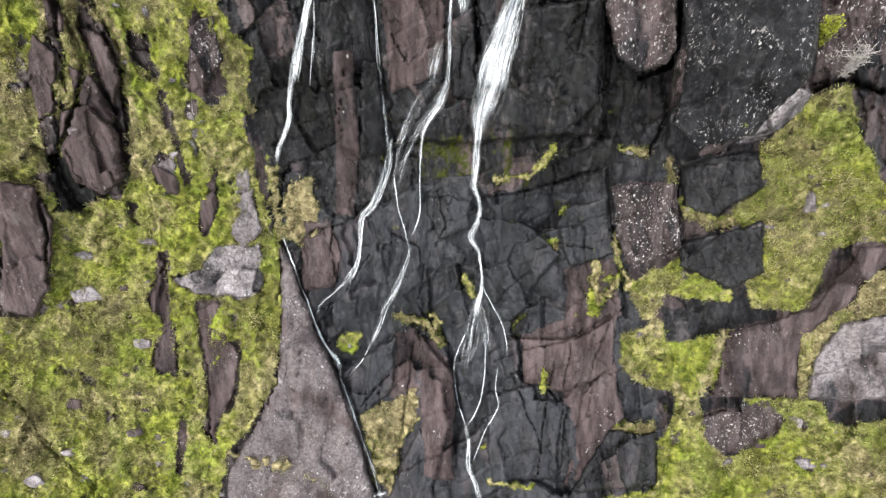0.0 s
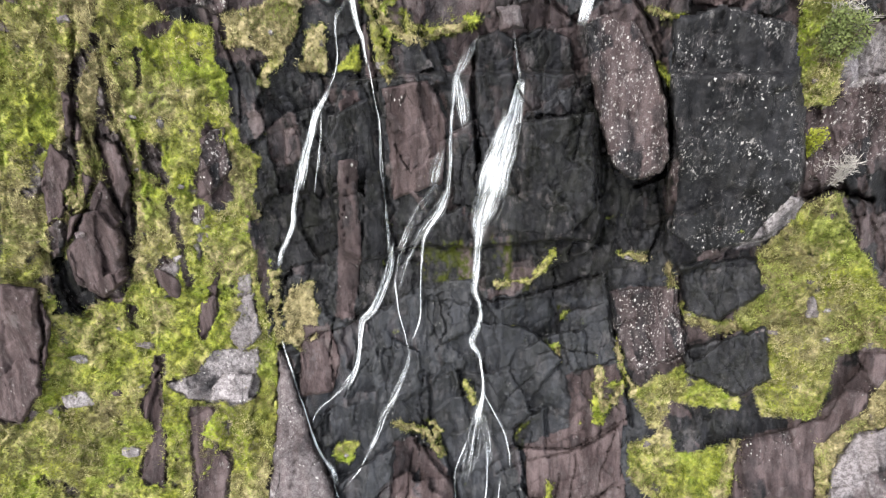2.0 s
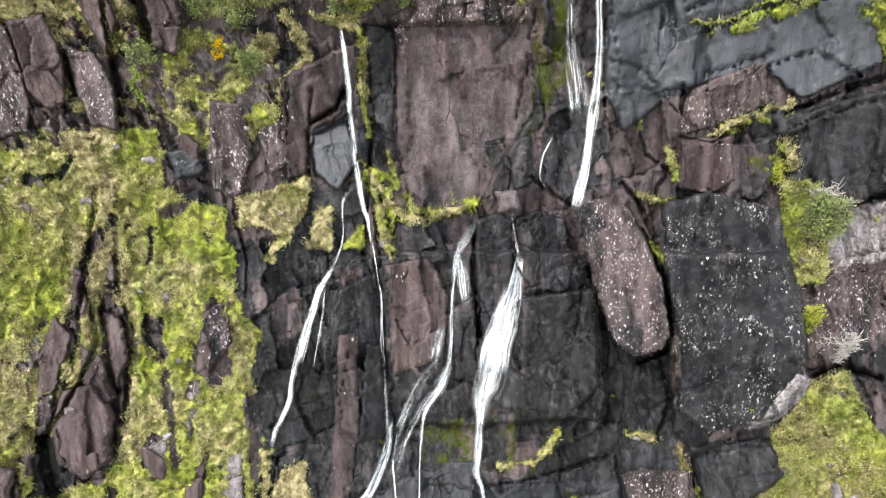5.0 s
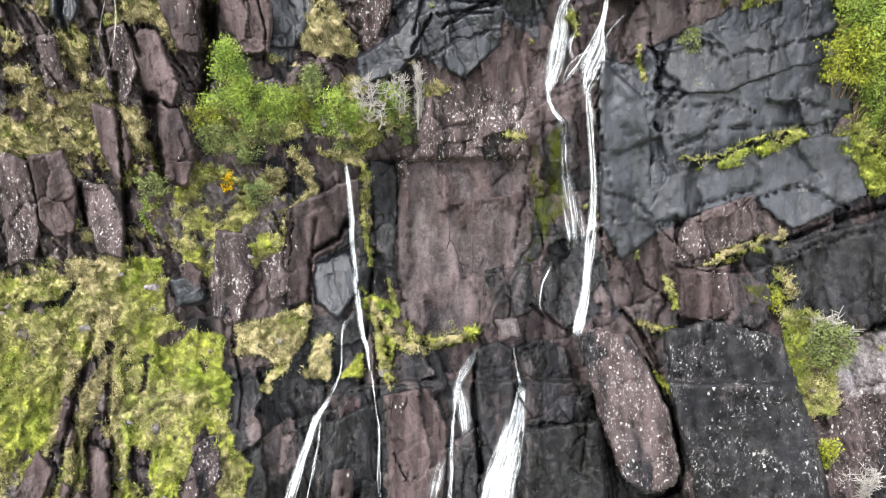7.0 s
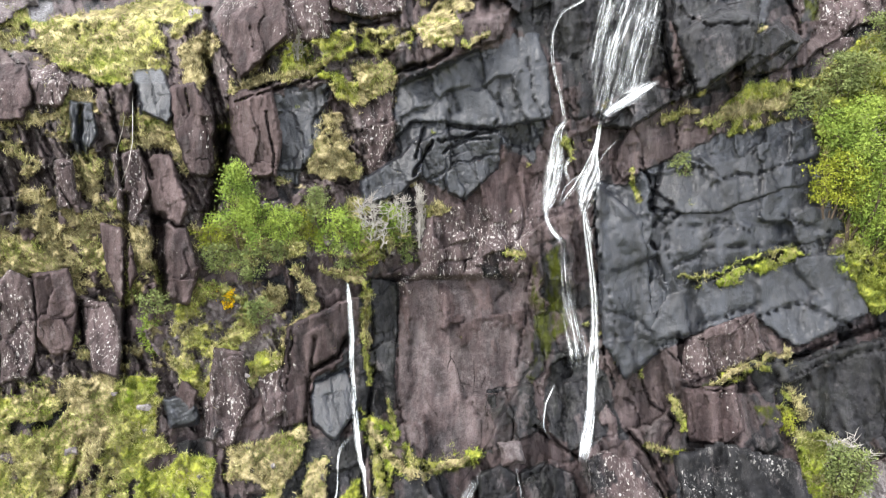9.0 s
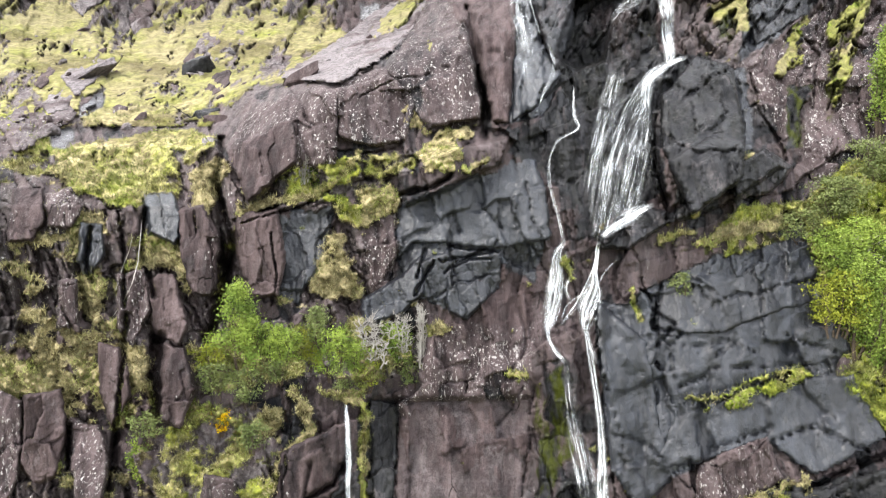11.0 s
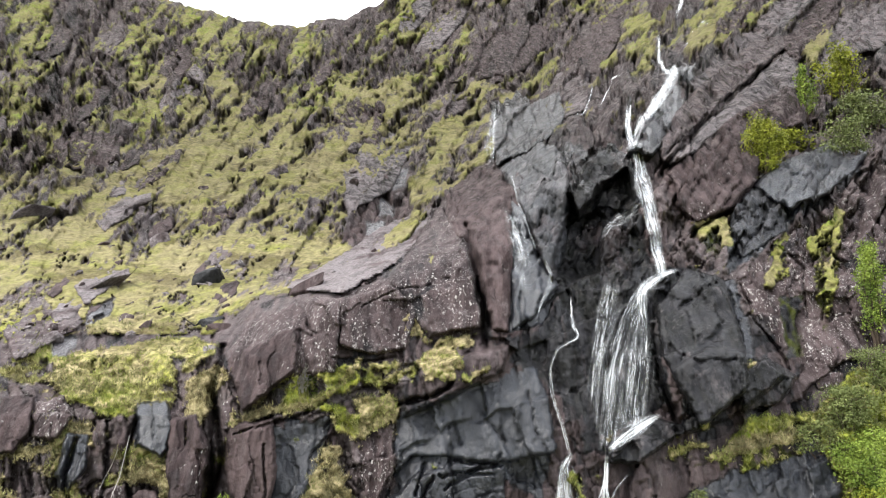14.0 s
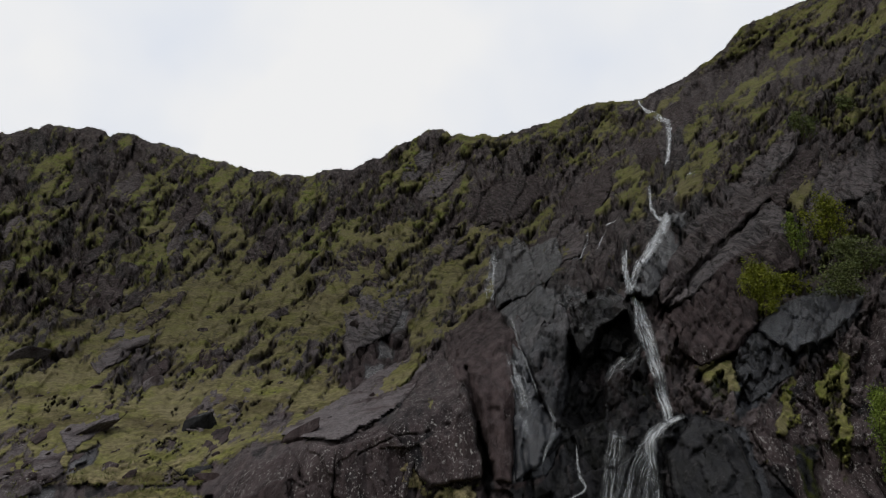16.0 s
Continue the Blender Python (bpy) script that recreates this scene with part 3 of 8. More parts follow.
zone("face", -42.7, -51.6, -41.6, -52.6, -40.2, -57.6, -38.7, -59.6, -39.9, -60.3, -41.6, -57.1, -43, -53.6)
zone("lichen", -44.3, -57.6, -42, -57.7, -41, -59.6, -42.9, -61.1, -44.9, -60)
zone("lichen", -39.3, -53, -37, -53.2, -37.5, -55, -39.1, -54.8)
zone("slab", -38.8, -55.4, -37.5, -55.5, -37.6, -58.2, -38.7, -57.8)
zone("face", -45.9, -39.2, -45.1, -39.7, -45.1, -42.5, -46.2, -42.7)
zone("mix", -66.9, -47.2, -62.5, -47.2, -58.2, -49.5, -60.8, -53, -68.3, -52)
zone("wet_shade", -65.4, -34.6, -59.4, -34.5, -57.6, -32.7, -56.7, -33.1, -58.7, -35.2, -64.8, -35.6)
zone("face", -30.8, -52.6, -29, -53.6, -27.5, -57.6, -26.3, -62.1, -26.8, -65.4, -28.7, -59.6, -30.2, -55.6)
zone("face", -49.7, -61.5, -48.1, -62, -47.4, -64.1, -48.4, -64.1)

# recesses by the upper fall and under the crag: shade painted black
zone("wet_shade", 17.6, 6.4, 18.0, 10.9, 20.0, 15.9, 23.6, 19.1, 28.2, 16.9, 30.2, 13.4, 32.2, 8.4, 29.5, 7.4, 24.2, 7.4, 22.4, 4.4, 18.9, 4.4)
zone("wet_shade", 21.6, 6.4, 29.5, 7.4, 32.1, 2.3, 35.2, -3.6, 31.6, -4.6, 23.6, -6.6, 21.2, -3.6, 22.4, 1.3)
zone("wet_shade", -61.5, -57.4, -57.5, -57.0, -54.2, -61.0, -56.0, -63.0, -60.5, -62.8)
# grass and moss that follows joints and ledges
seam("tuft_green", 0.45, 10.3, -64.2, 13.8, -65.5, 17.8, -66.0)
seam("tuft_dry", 0.6, 23.5, -67.1, 23.7, -71.6, 26.9, -69.6)
seam("tuft_dry", 0.4, 27.8, -57.8, 31.3, -58.1)
seam("tuft_green", 0.5, 8.6, -60.4, 13.8, -60.0, 17.3, -57.6)
seam("tuft_dry", 0.45, 26.6, -65.6, 27.9, -68.1, 29.5, -70.7)
seam("tuft_dry", 0.4, 24.8, -82.3, 31.7, -82.0)
seam("tuft_green", 0.5, 15.0, -77.5, 15.3, -79.0)
seam("tuft_dry", 0.7, -7.5, -72.4, -3.2, -72.9, -0.5, -74.7, -1.4, -72.5)
seam("tuft_dry", 0.8, -26.1, -59.2, -25.9, -62.7, -25.1, -65.2)
seam("tuft_dry", 0.8, 37.7, -63.6, 43.0, -64.8, 45.6, -64.2)
seam("tuft_dry", 0.5, 35.3, -58.6, 35.8, -60.6)
seam("tuft_green", 0.5, -15.4, -74.4, -14.1, -75.0)
seam("tuft_green", 0.5, 17.8, -63.5, 19.1, -63.0)
seam("tuft_green", 0.5, 3.5, -69.0, 4.4, -70.5)
seam("tuft_dry", 0.6, -33.2, -46.2, -31.6, -50.8, -29.5, -54.2)
seam("tuft_dry", 0.9, -58.2, -51.6, -56.3, -54.0, -58.8, -57.4)
seam("tuft_dry", 0.8, -55.4, -45.7, -53.1, -48.8, -53.1, -51.6)
seam("tuft_dry", 0.6, -32.8, -83.9, -25.9, -84.8, -17.4, -86.2)
seam("tuft_dry", 0.8, 35.6, -79.1, 38.0, -80.6, 44.2, -74.3)
seam("tuft_dry", 0.7, 54.5, -79.7, 55.8, -75.3, 61.0, -72.9)
seam("tuft_green", 0.5, 6.7, -86.4, 12.5, -87.1)
seam("tuft_dry", 0.4, 22.9, -83.8, 21.9, -85.1)
seam("tuft_green", 0.45, -12.5, -22.5, -11.7, -28.0, -11.3, -31.5)
seam("tuft_dry", 0.7, -10.8, -35.1, -8.2, -37.6, -3.8, -39.1, 4.1, -37.6)
seam("tuft_green", 0.20, 36.6, -22.0, 42.7, -22.1, 47.7, -20.1, 55.5, -19.6)
seam("tuft_dry", 0.6, 40.5, -31.6, 48.4, -29.6, 52.9, -29.1, 53.7, -33.1)
seam("tuft_dry", 0.5, 30.5, -36.6, 36.5, -38.1)
seam("tuft_green", 0.4, -8.2, -33.1, -7.3, -36.1)
seam("tuft_green", 0.8, 51.4, -21.1, 55.5, -19.8)
seam("tuft_dry", 0.6, 10.7, -20.0, 12.4, -20.3)
seam("tuft_dry", 0.8, -23.0, -21.5, -19.6, -24.5, -25.0, -28.0)
seam("tuft_green", 0.6, -10.8, -36.1, -9.0, -40.1, -8.1, -42.5)
seam("tuft_dry", 0.9, -21.4, -36.1, -24.7, -40.0, -27.1, -42.5)
seam("tuft_dry", 0.8, -65.6, -27.9, -61.1, -25.9, -55.1, -29.0)
seam("tuft_dry", 0.9, -66.7, -21.4, -57.8, -20.9, -50.7, -20.0, -45.3, -19.0)
seam("tuft_green", 0.7, -48.0, -32.5, -43.5, -33.0)
seam("tuft_dry", 1, -18.5, -10.5, -15.4, -12.4, -13.7, -12.8)
seam("tuft_dry", 0.5, -10.4, -13.7, -7.0, -14.2, -5.2, -12.4)
seam("tuft_green", 0.5, 18.9, -9.7, 19.9, -11.5)
seam("tuft_green", 0.4, 29.4, -12.8, 30.6, -15.2)
seam("tuft_green", 0.6, 35.1, -33.1, 35.9, -34.1)
seam("tuft_dry", 0.7, 53.7, -32.1, 54.5, -34.1)
seam("tuft_green", 0.5, 63.5, -30.1, 64.3, -32.1)
seam("tuft_dry", 0.9, -64.1, -14.6, -57.1, -17.0, -50.1, -16.6)
seam("tuft_dry", 0.8, -53.8, -11.4, -54.1, -15.6)
seam("tuft_dry", 0.8, -48.2, -20.4, -49.5, -24.4)
seam("tuft_dry", 0.8, -25.3, -4.5, -20.0, -4.0, -14.6, -2.0, -12.8, -0.4)
seam("tuft_green", 0.7, -23.4, -1.4, -21.7, -3.0)
seam("tuft_dry", 0.9, -5.3, 3.7, -2.2, 1.6)
seam("tuft_dry", 0.8, -4.0, -0.4, 1.3, 1.5, 3.9, 1.6)
seam("tuft_green", 0.7, -16.4, -4.5, -12.9, -6.0)
seam("tuft_dry", 1.1, -19.9, -12.0, -18.2, -9.0, -16.4, -8.0)
seam("tuft_dry", 1, -17.2, -13.0, -14.2, -11.6)
seam("tuft_dry", 0.5, 3.0, -1.9, 6.6, -0.9)
seam("tuft_dry", 0.9, 40.1, -8.5, 45.5, -7.6, 52.5, -7.1)
seam("tuft_green", 0.6, 44.4, -1.0, 47.9, -0.5)
seam("tuft_green", 0.6, 42.8, -3.0, 39.5, -5.5)
seam("tuft_dry", 0.5, 34.0, -8.1, 38.4, -7.1)
seam("tuft_green", 0.8, 51.2, 6.9, 52.9, 10.7)
seam("tuft_green", 0.8, 59.9, 6.4, 61.6, 12.5)
seam("tuft_green", 0.6, -2.2, 8.9, -1.5, 7.0)
seam("tuft_dry", 0.8, -31.5, -5.5, -25.3, -4.5)
seam("tuft_dry", 0.7, -7.5, -12.5, -4.9, -13.5)
seam("tuft_dry", 0.8, -1.4, -1.4, 0.4, -1.5)
seam("tuft_green", 0.7, 1.2, -16.0, -2.2, -16.0)
seam("tuft_dry", 0.9, -43.0, -8.0, -41.2, -9.0, -40.1, -12.0)
seam("tuft_dry", 0.9, -51.6, -12.0, -48.6, -15.0, -52.8, -16.0)
seam("tuft_dry", 1, -60.7, -5.5, -56.3, -6.0, -58.0, -9.0)
seam("tuft_green", 1.1, 40.0, 11.4, 43.2, 12.1, 44.5, 10.3)
seam("tuft_dry", 0.8, -11.1, -6.0, -9.3, -4.5)
seam("tuft_dry", 0.9, -67.8, -8.5, -61.6, -8.0, -56.3, -7.5)


def ground_cover(b, e):
    """The nine cover values at each place."""
    x, y = b, e * DEG
    wx = x + 0.9 * fbm(x / 3, y / 3, 5, 5, 0.7) + 0.4 * fbm(x, y, 3, 6)
    wy = y + 0.9 * fbm(x / 3, y / 3, 5, 8, 0.7) + 0.4 * fbm(x, y, 3, 9)
    out = np.empty((CHANNELS,) + x.shape)
    for c in range(CHANNELS):
        high = np.where(x > np.interp(e, SPLIT_E, SPLIT_B) - 2, KINDS["slope_rock"][c], KINDS["mix"][c])
        out[c] = np.where(e > 2, high, np.where(e < -92, KINDS["grass"][c], KINDS["face"][c]))
    for kind, pts in ZONES:
        xs, ys = [p[0] for p in pts], [p[1] for p in pts]
        pick = np.nonzero((wx > min(xs) - 1) & (wx < max(xs) + 1) & (wy > min(ys) - 1) & (wy < max(ys) + 1))
        if len(pick[0]) == 0:
            continue
        w = step(-0.22, 0.22, inside(wx[pick], wy[pick], pts))
        for c, value in enumerate(KINDS[kind]):
            out[c][pick] += (value - out[c][pick]) * w
    for kind, width, pts in SEAMS:
        xs, ys = [p[0] for p in pts], [p[1] for p in pts]
        pick = np.nonzero((wx > min(xs) - 2) & (wx < max(xs) + 2) & (wy > min(ys) - 2) & (wy < max(ys) + 2))
        if len(pick[0]) == 0:
            continue
        ragged = width * (0.75 + 1.1 * fbm(x[pick] / 1.3, y[pick] / 1.3, 3, 71))
        w = step(0.12, -0.12, along(wx[pick], wy[pick], pts) - ragged)
        for c, value in enumerate(KINDS[kind]):
            out[c][pick] += (value - out[c][pick]) * w
    near = 0.5 + 0.85 * fbm(x / 3.2, y / 2.6, 5, 21, 0.65)
    rib, across = 0.80 * x + 0.60 * y, -0.60 * x + 0.80 * y
    slope = 0.5 + 0.95 * fbm(rib / 5.0, across / 1.7, 6, 22, 0.78)
    up = step(0, 7, e)
    patchy = near * (1 - up) + slope * up
    out[1] = np.clip(out[1] + 0.05 * up, 0, 1)
    grass = step(-0.06, 0.06, out[0] * 1.16 - 0.08 - patchy)
    return grass, out


def joints(x, y, level, wide, tall):
    """Rock broken by bedding that rises to one side and by upright joints: block height, joint edges and block tone."""
    seed = 100 + 20 * level
    warp = 0.42 * tall
    tb = (y - 0.36 * x + warp * fbm(x / tall, y / tall, 4, seed, 0.55)) / tall
    ib = np.floor(tb)
    fb = tb - ib
    tv = (x + (0.10 + 0.30 * (hash2(ib, ib * 0, seed + 1) - 0.3)) * y + 0.5 * wide * fbm(x / wide / 1.4, y / wide / 1.4, 4, seed + 2, 0.55)) / wide
    tv = tv + 7.3 * hash2(ib, ib * 0 + 3, seed + 3)
    iv = np.floor(tv)
    fv = tv - iv
    split = hash2(iv, ib, seed + 4) < 0.45
    cut = 0.3 + 0.4 * hash2(iv, ib, seed + 5)
    right = split & (fv > cut)
    iv2 = np.where(right, iv + 0.37, iv)
    lo, hi = np.where(right, cut, 0), np.where(split & ~right, cut, 1)
    fv2 = (fv - lo) / (hi - lo)
    rise = hash2(iv2, ib, seed + 6) - 0.5
    h = rise + (fv2 - 0.5) * (hash2(iv2, ib, seed + 7) - 0.5) * 2.6 + (fb - 0.5) * (hash2(iv2, ib, seed + 8) - 0.4) * 2.2
    dv = np.minimum(fv2, 1 - fv2) * (hi - lo) * wide
    db = np.minimum(fb, 1 - fb) * tall
    edge = np.maximum(np.exp(-(dv / 0.16) ** 2) * (hash2(iv2, ib, seed + 9) > 0.35), np.exp(-(db / 0.16) ** 2) * (hash2(iv2, ib, seed + 10) > 0.5))
    return h, edge, hash2(iv2, ib, seed + 11)


def relief(b, e, grass, cover):
    """Height of rock and turf over the smooth hillside, in metres at close range."""
    x, y = b, e * DEG
    rough = cover[8]
    lean = x + 0.14 * y
    far = step(3, 12, e)
    h1, edge1, t1 = joints(x, y, 0, 9.0, 12.0)
    h2, edge2, t2 = joints(x, y, 1, 3.0, 5.6)
    h3, edge3, t3 = joints(x, y, 2, 1.2, 2.3)
    rib, across = 0.77 * x + 0.64 * y, -0.64 * x + 0.77 * y
    f1, fedge1, u1 = joints(rib, across, 3, 15.0, 5.0)
    f2, fedge2, u2 = joints(rib, across, 4, 5.0, 1.8)
    f3, fedge3, u3 = joints(x, y, 5, 1.2, 1.4)
    seams = np.clip(0.5 + 0.9 * fbm(x / 5, y / 5, 3, 57), 0, 1.2)
    relief.tone = (1 - far) * (0.45 * t1 + 0.35 * t2 + 0.2 * t3) + far * (0.45 * u1 + 0.35 * u2 + 0.2 * u3)
    rock = 0.60 * h1 + (0.20 * h2 + 0.06 * h3) * rough - 0.20 * edge1 * seams - (0.09 * edge2 + 0.035 * edge3) * rough * seams
    steep = step(15, 21, e)
    f4, fedge4, u4 = joints(x + 0.3 * y, y, 7, 2.4, 4.2)
    rock_far = 0.75 * f1 + (0.50 * f2 + 0.20 * f3) * rough - 0.40 * fedge1 * seams - (0.28 * fedge2 + 0.12 * fedge3) * rough * seams
    rock_far = rock_far + steep * rough * (0.22 * f4 - 0.22 * fedge4)
    rock = rock * (1 - far) + rock_far * far
    rock = rock + (0.06 * fbm(lean / 2.2, y / 4.5, 5, 45, 0.6) + 0.02 * fbm(lean / 0.6, y / 1.4, 2, 63)) * rough
    big = np.maximum(rough - 1.0, 0)
    low = step(10, 4, e)
    column = x + 0.32 * y
    gap5, facet5 = cells((x - 0.45 * y + 1.8 * fbm(x / 5, y / 5, 4, 58)) / 4.2, (y + 1.6 * fbm(x / 5, y / 5, 4, 59)) / 2.8, 85, 3.0)
    furrow = np.maximum(0, fbm(column / 2.2, y / 9, 4, 48) - 0.12)
    hc, ec, _ = joints(column, y, 6, 2.8, 13.0)
    rock = rock + big * low * (0.95 * hc - 0.55 * ec - 0.8 * furrow)
    rock = rock + big * (1 - low) * (0.16 * facet5 - (0.20 + 0.50 * steep) * np.maximum(0, fbm((x - 0.45 * y) / 4, y / 2.2, 5, 64, 0.6) - 0.1) + 0.10 * fbm(x / 4, y / 4, 4, 48))
    hummock = np.abs(fbm(x / 2.6, y / 2.0, 3, 49))
    turf = 0.14 + (0.55 - 0.38 * far) * hummock + 0.10 * fbm(x / 0.8, y / 0.7, 2, 50) + 0.18 * fbm(x / 12, y / 12, 2, 52) + (0.40 - 0.15 * far) * rock
    h = rock * (1 - grass) + turf * grass
    wx, wy = x + 0.45 * fbm(x / 2.2, y / 2.2, 4, 53, 0.6), y + 0.45 * fbm(x / 2.2, y / 2.2, 4, 54, 0.6)
    bold = np.zeros(x.shape)
    for height, soft, pts in STEPS:
        xs, ys = [p[0] for p in pts], [p[1] for p in pts]
        pick = np.nonzero((x > min(xs) - 3) & (x < max(xs) + 3) & (y > min(ys) - 3) & (y < max(ys) + 3))
        if len(pick[0]):
            bold[pick] += height * step(-soft, soft, inside(wx[pick], wy[pick], pts))
    for width, depth, pts in CRACKS:
        xs, ys = [p[0] for p in pts], [p[1] for p in pts]
        pick = np.nonzero((x > min(xs) - 3) & (x < max(xs) + 3) & (y > min(ys) - 3) & (y < max(ys) + 3))
        if len(pick[0]):
            w = width * (0.55 + 0.75 * np.abs(fbm(x[pick] / 2.5, y[pick] / 2.5, 2, 61)))
            bold[pick] -= depth * np.exp(-(along(wx[pick], wy[pick], pts) / w) ** 2)
    return h, bold


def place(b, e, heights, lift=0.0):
    """World places on the camera ray b, e, moved mostly along it by the relief's two heights (metres at close range).
    """
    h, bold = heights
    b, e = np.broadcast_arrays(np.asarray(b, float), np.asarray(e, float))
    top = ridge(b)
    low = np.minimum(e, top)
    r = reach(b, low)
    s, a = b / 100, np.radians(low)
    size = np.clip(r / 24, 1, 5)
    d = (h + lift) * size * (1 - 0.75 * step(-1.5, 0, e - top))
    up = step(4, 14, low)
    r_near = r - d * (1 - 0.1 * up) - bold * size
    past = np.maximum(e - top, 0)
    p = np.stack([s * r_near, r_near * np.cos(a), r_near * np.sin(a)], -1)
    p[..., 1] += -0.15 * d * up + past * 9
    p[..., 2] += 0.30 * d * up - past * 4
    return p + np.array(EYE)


def surface(b, e, lift=0.0):
    """World place on the finished ground."""
    b, e = np.atleast_1d(np.asarray(b, float)), np.atleast_1d(np.asarray(e, float))
    grass, cover = ground_cover(b, e)
    h, bold = relief(b, e, grass, cover)
    return place(b, e, (h, bold + slab_rise(b, e * DEG)), lift)


# ---------------------------------------------------------------- materials
class Nodes:
    """A short way to write node trees."""

    def __init__(self, name):
        self.mat = bpy.data.materials.new(name)
        self.mat.use_nodes = True
        self.n, self.l = self.mat.node_tree.nodes, self.mat.node_tree.links
        self.n.clear()
        self.geo = self.n.new("ShaderNodeNewGeometry")
        self.out = self.n.new("ShaderNodeOutputMaterial")

    def put(self, socket, value):
        if isinstance(value, (int, float)):
            socket.default_value = value
        elif isinstance(value, tuple):
            socket.default_value = value if len(value) == 4 or len(socket.default_value) == 3 else (*value, 1)
        else:
            self.l.new(value, socket)

    def math(self, op, a, b=0.0, clamp=False):
        m = self.n.new("ShaderNodeMath")
        m.operation, m.use_clamp = op, clamp
        self.put(m.inputs[0], a)
        self.put(m.inputs[1], b)
        return m.outputs[0]

    def mix(self, f, a, b):
        m = self.n.new("ShaderNodeMix")
        m.data_type = "RGBA"
        self.put(m.inputs[0], f)
        self.put(m.inputs[6], a)
        self.put(m.inputs[7], b)
        return m.outputs[2]

    def scaled(self, sx, sy, sz, vector=None):
        m = self.n.new("ShaderNodeMapping")
        self.put(m.inputs["Vector"], vector or self.geo.outputs["Position"])
        m.inputs["Scale"].default_value = (sx, sy, sz)
        return m.outputs[0]

    def noise(self, scale, detail=4.0, rough=0.55, vector=None):
        m = self.n.new("ShaderNodeTexNoise")
        self.put(m.inputs["Vector"], vector or self.geo.outputs["Position"])
        m.inputs["Scale"].default_value, m.inputs["Detail"].default_value, m.inputs["Roughness"].default_value = scale, detail, rough
        return m.outputs[0]

    def ramp(self, f, lo, hi):
        m = self.n.new("ShaderNodeMapRange")
        m.interpolation_type = "SMOOTHSTEP"
        self.put(m.inputs[0], f)
        m.inputs[1].default_value, m.inputs[2].default_value = lo, hi
        return m.outputs[0]

    def attribute(self, name):
        m = self.n.new("ShaderNodeAttribute")
        m.attribute_name = name
        s = self.n.new("ShaderNodeSeparateColor")
        self.l.new(m.outputs["Color"], s.inputs[0])
        return s.outputs

    def bump(self, height, strength, distance, normal=None):
        m = self.n.new("ShaderNodeBump")
        m.inputs["Strength"].default_value, m.inputs["Distance"].default_value = strength, distance
        self.put(m.inputs["Height"], height)
        if normal:
            self.put(m.inputs["Normal"], normal)
        return m.outputs[0]

    def principled(self, color, rough, normal=None, spec=0.5, alpha=None):
        m = self.n.new("ShaderNodeBsdfPrincipled")
        self.put(m.inputs["Base Color"], color)
        self.put(m.inputs["Roughness"], rough)
        self.put(m.inputs["Specular IOR Level"], spec)
        if normal:
            self.put(m.inputs["Normal"], normal)
        if alpha is not None:
            self.put(m.inputs["Alpha"], alpha)
        self.l.new(m.outputs[0], self.out.inputs[0])
        return m


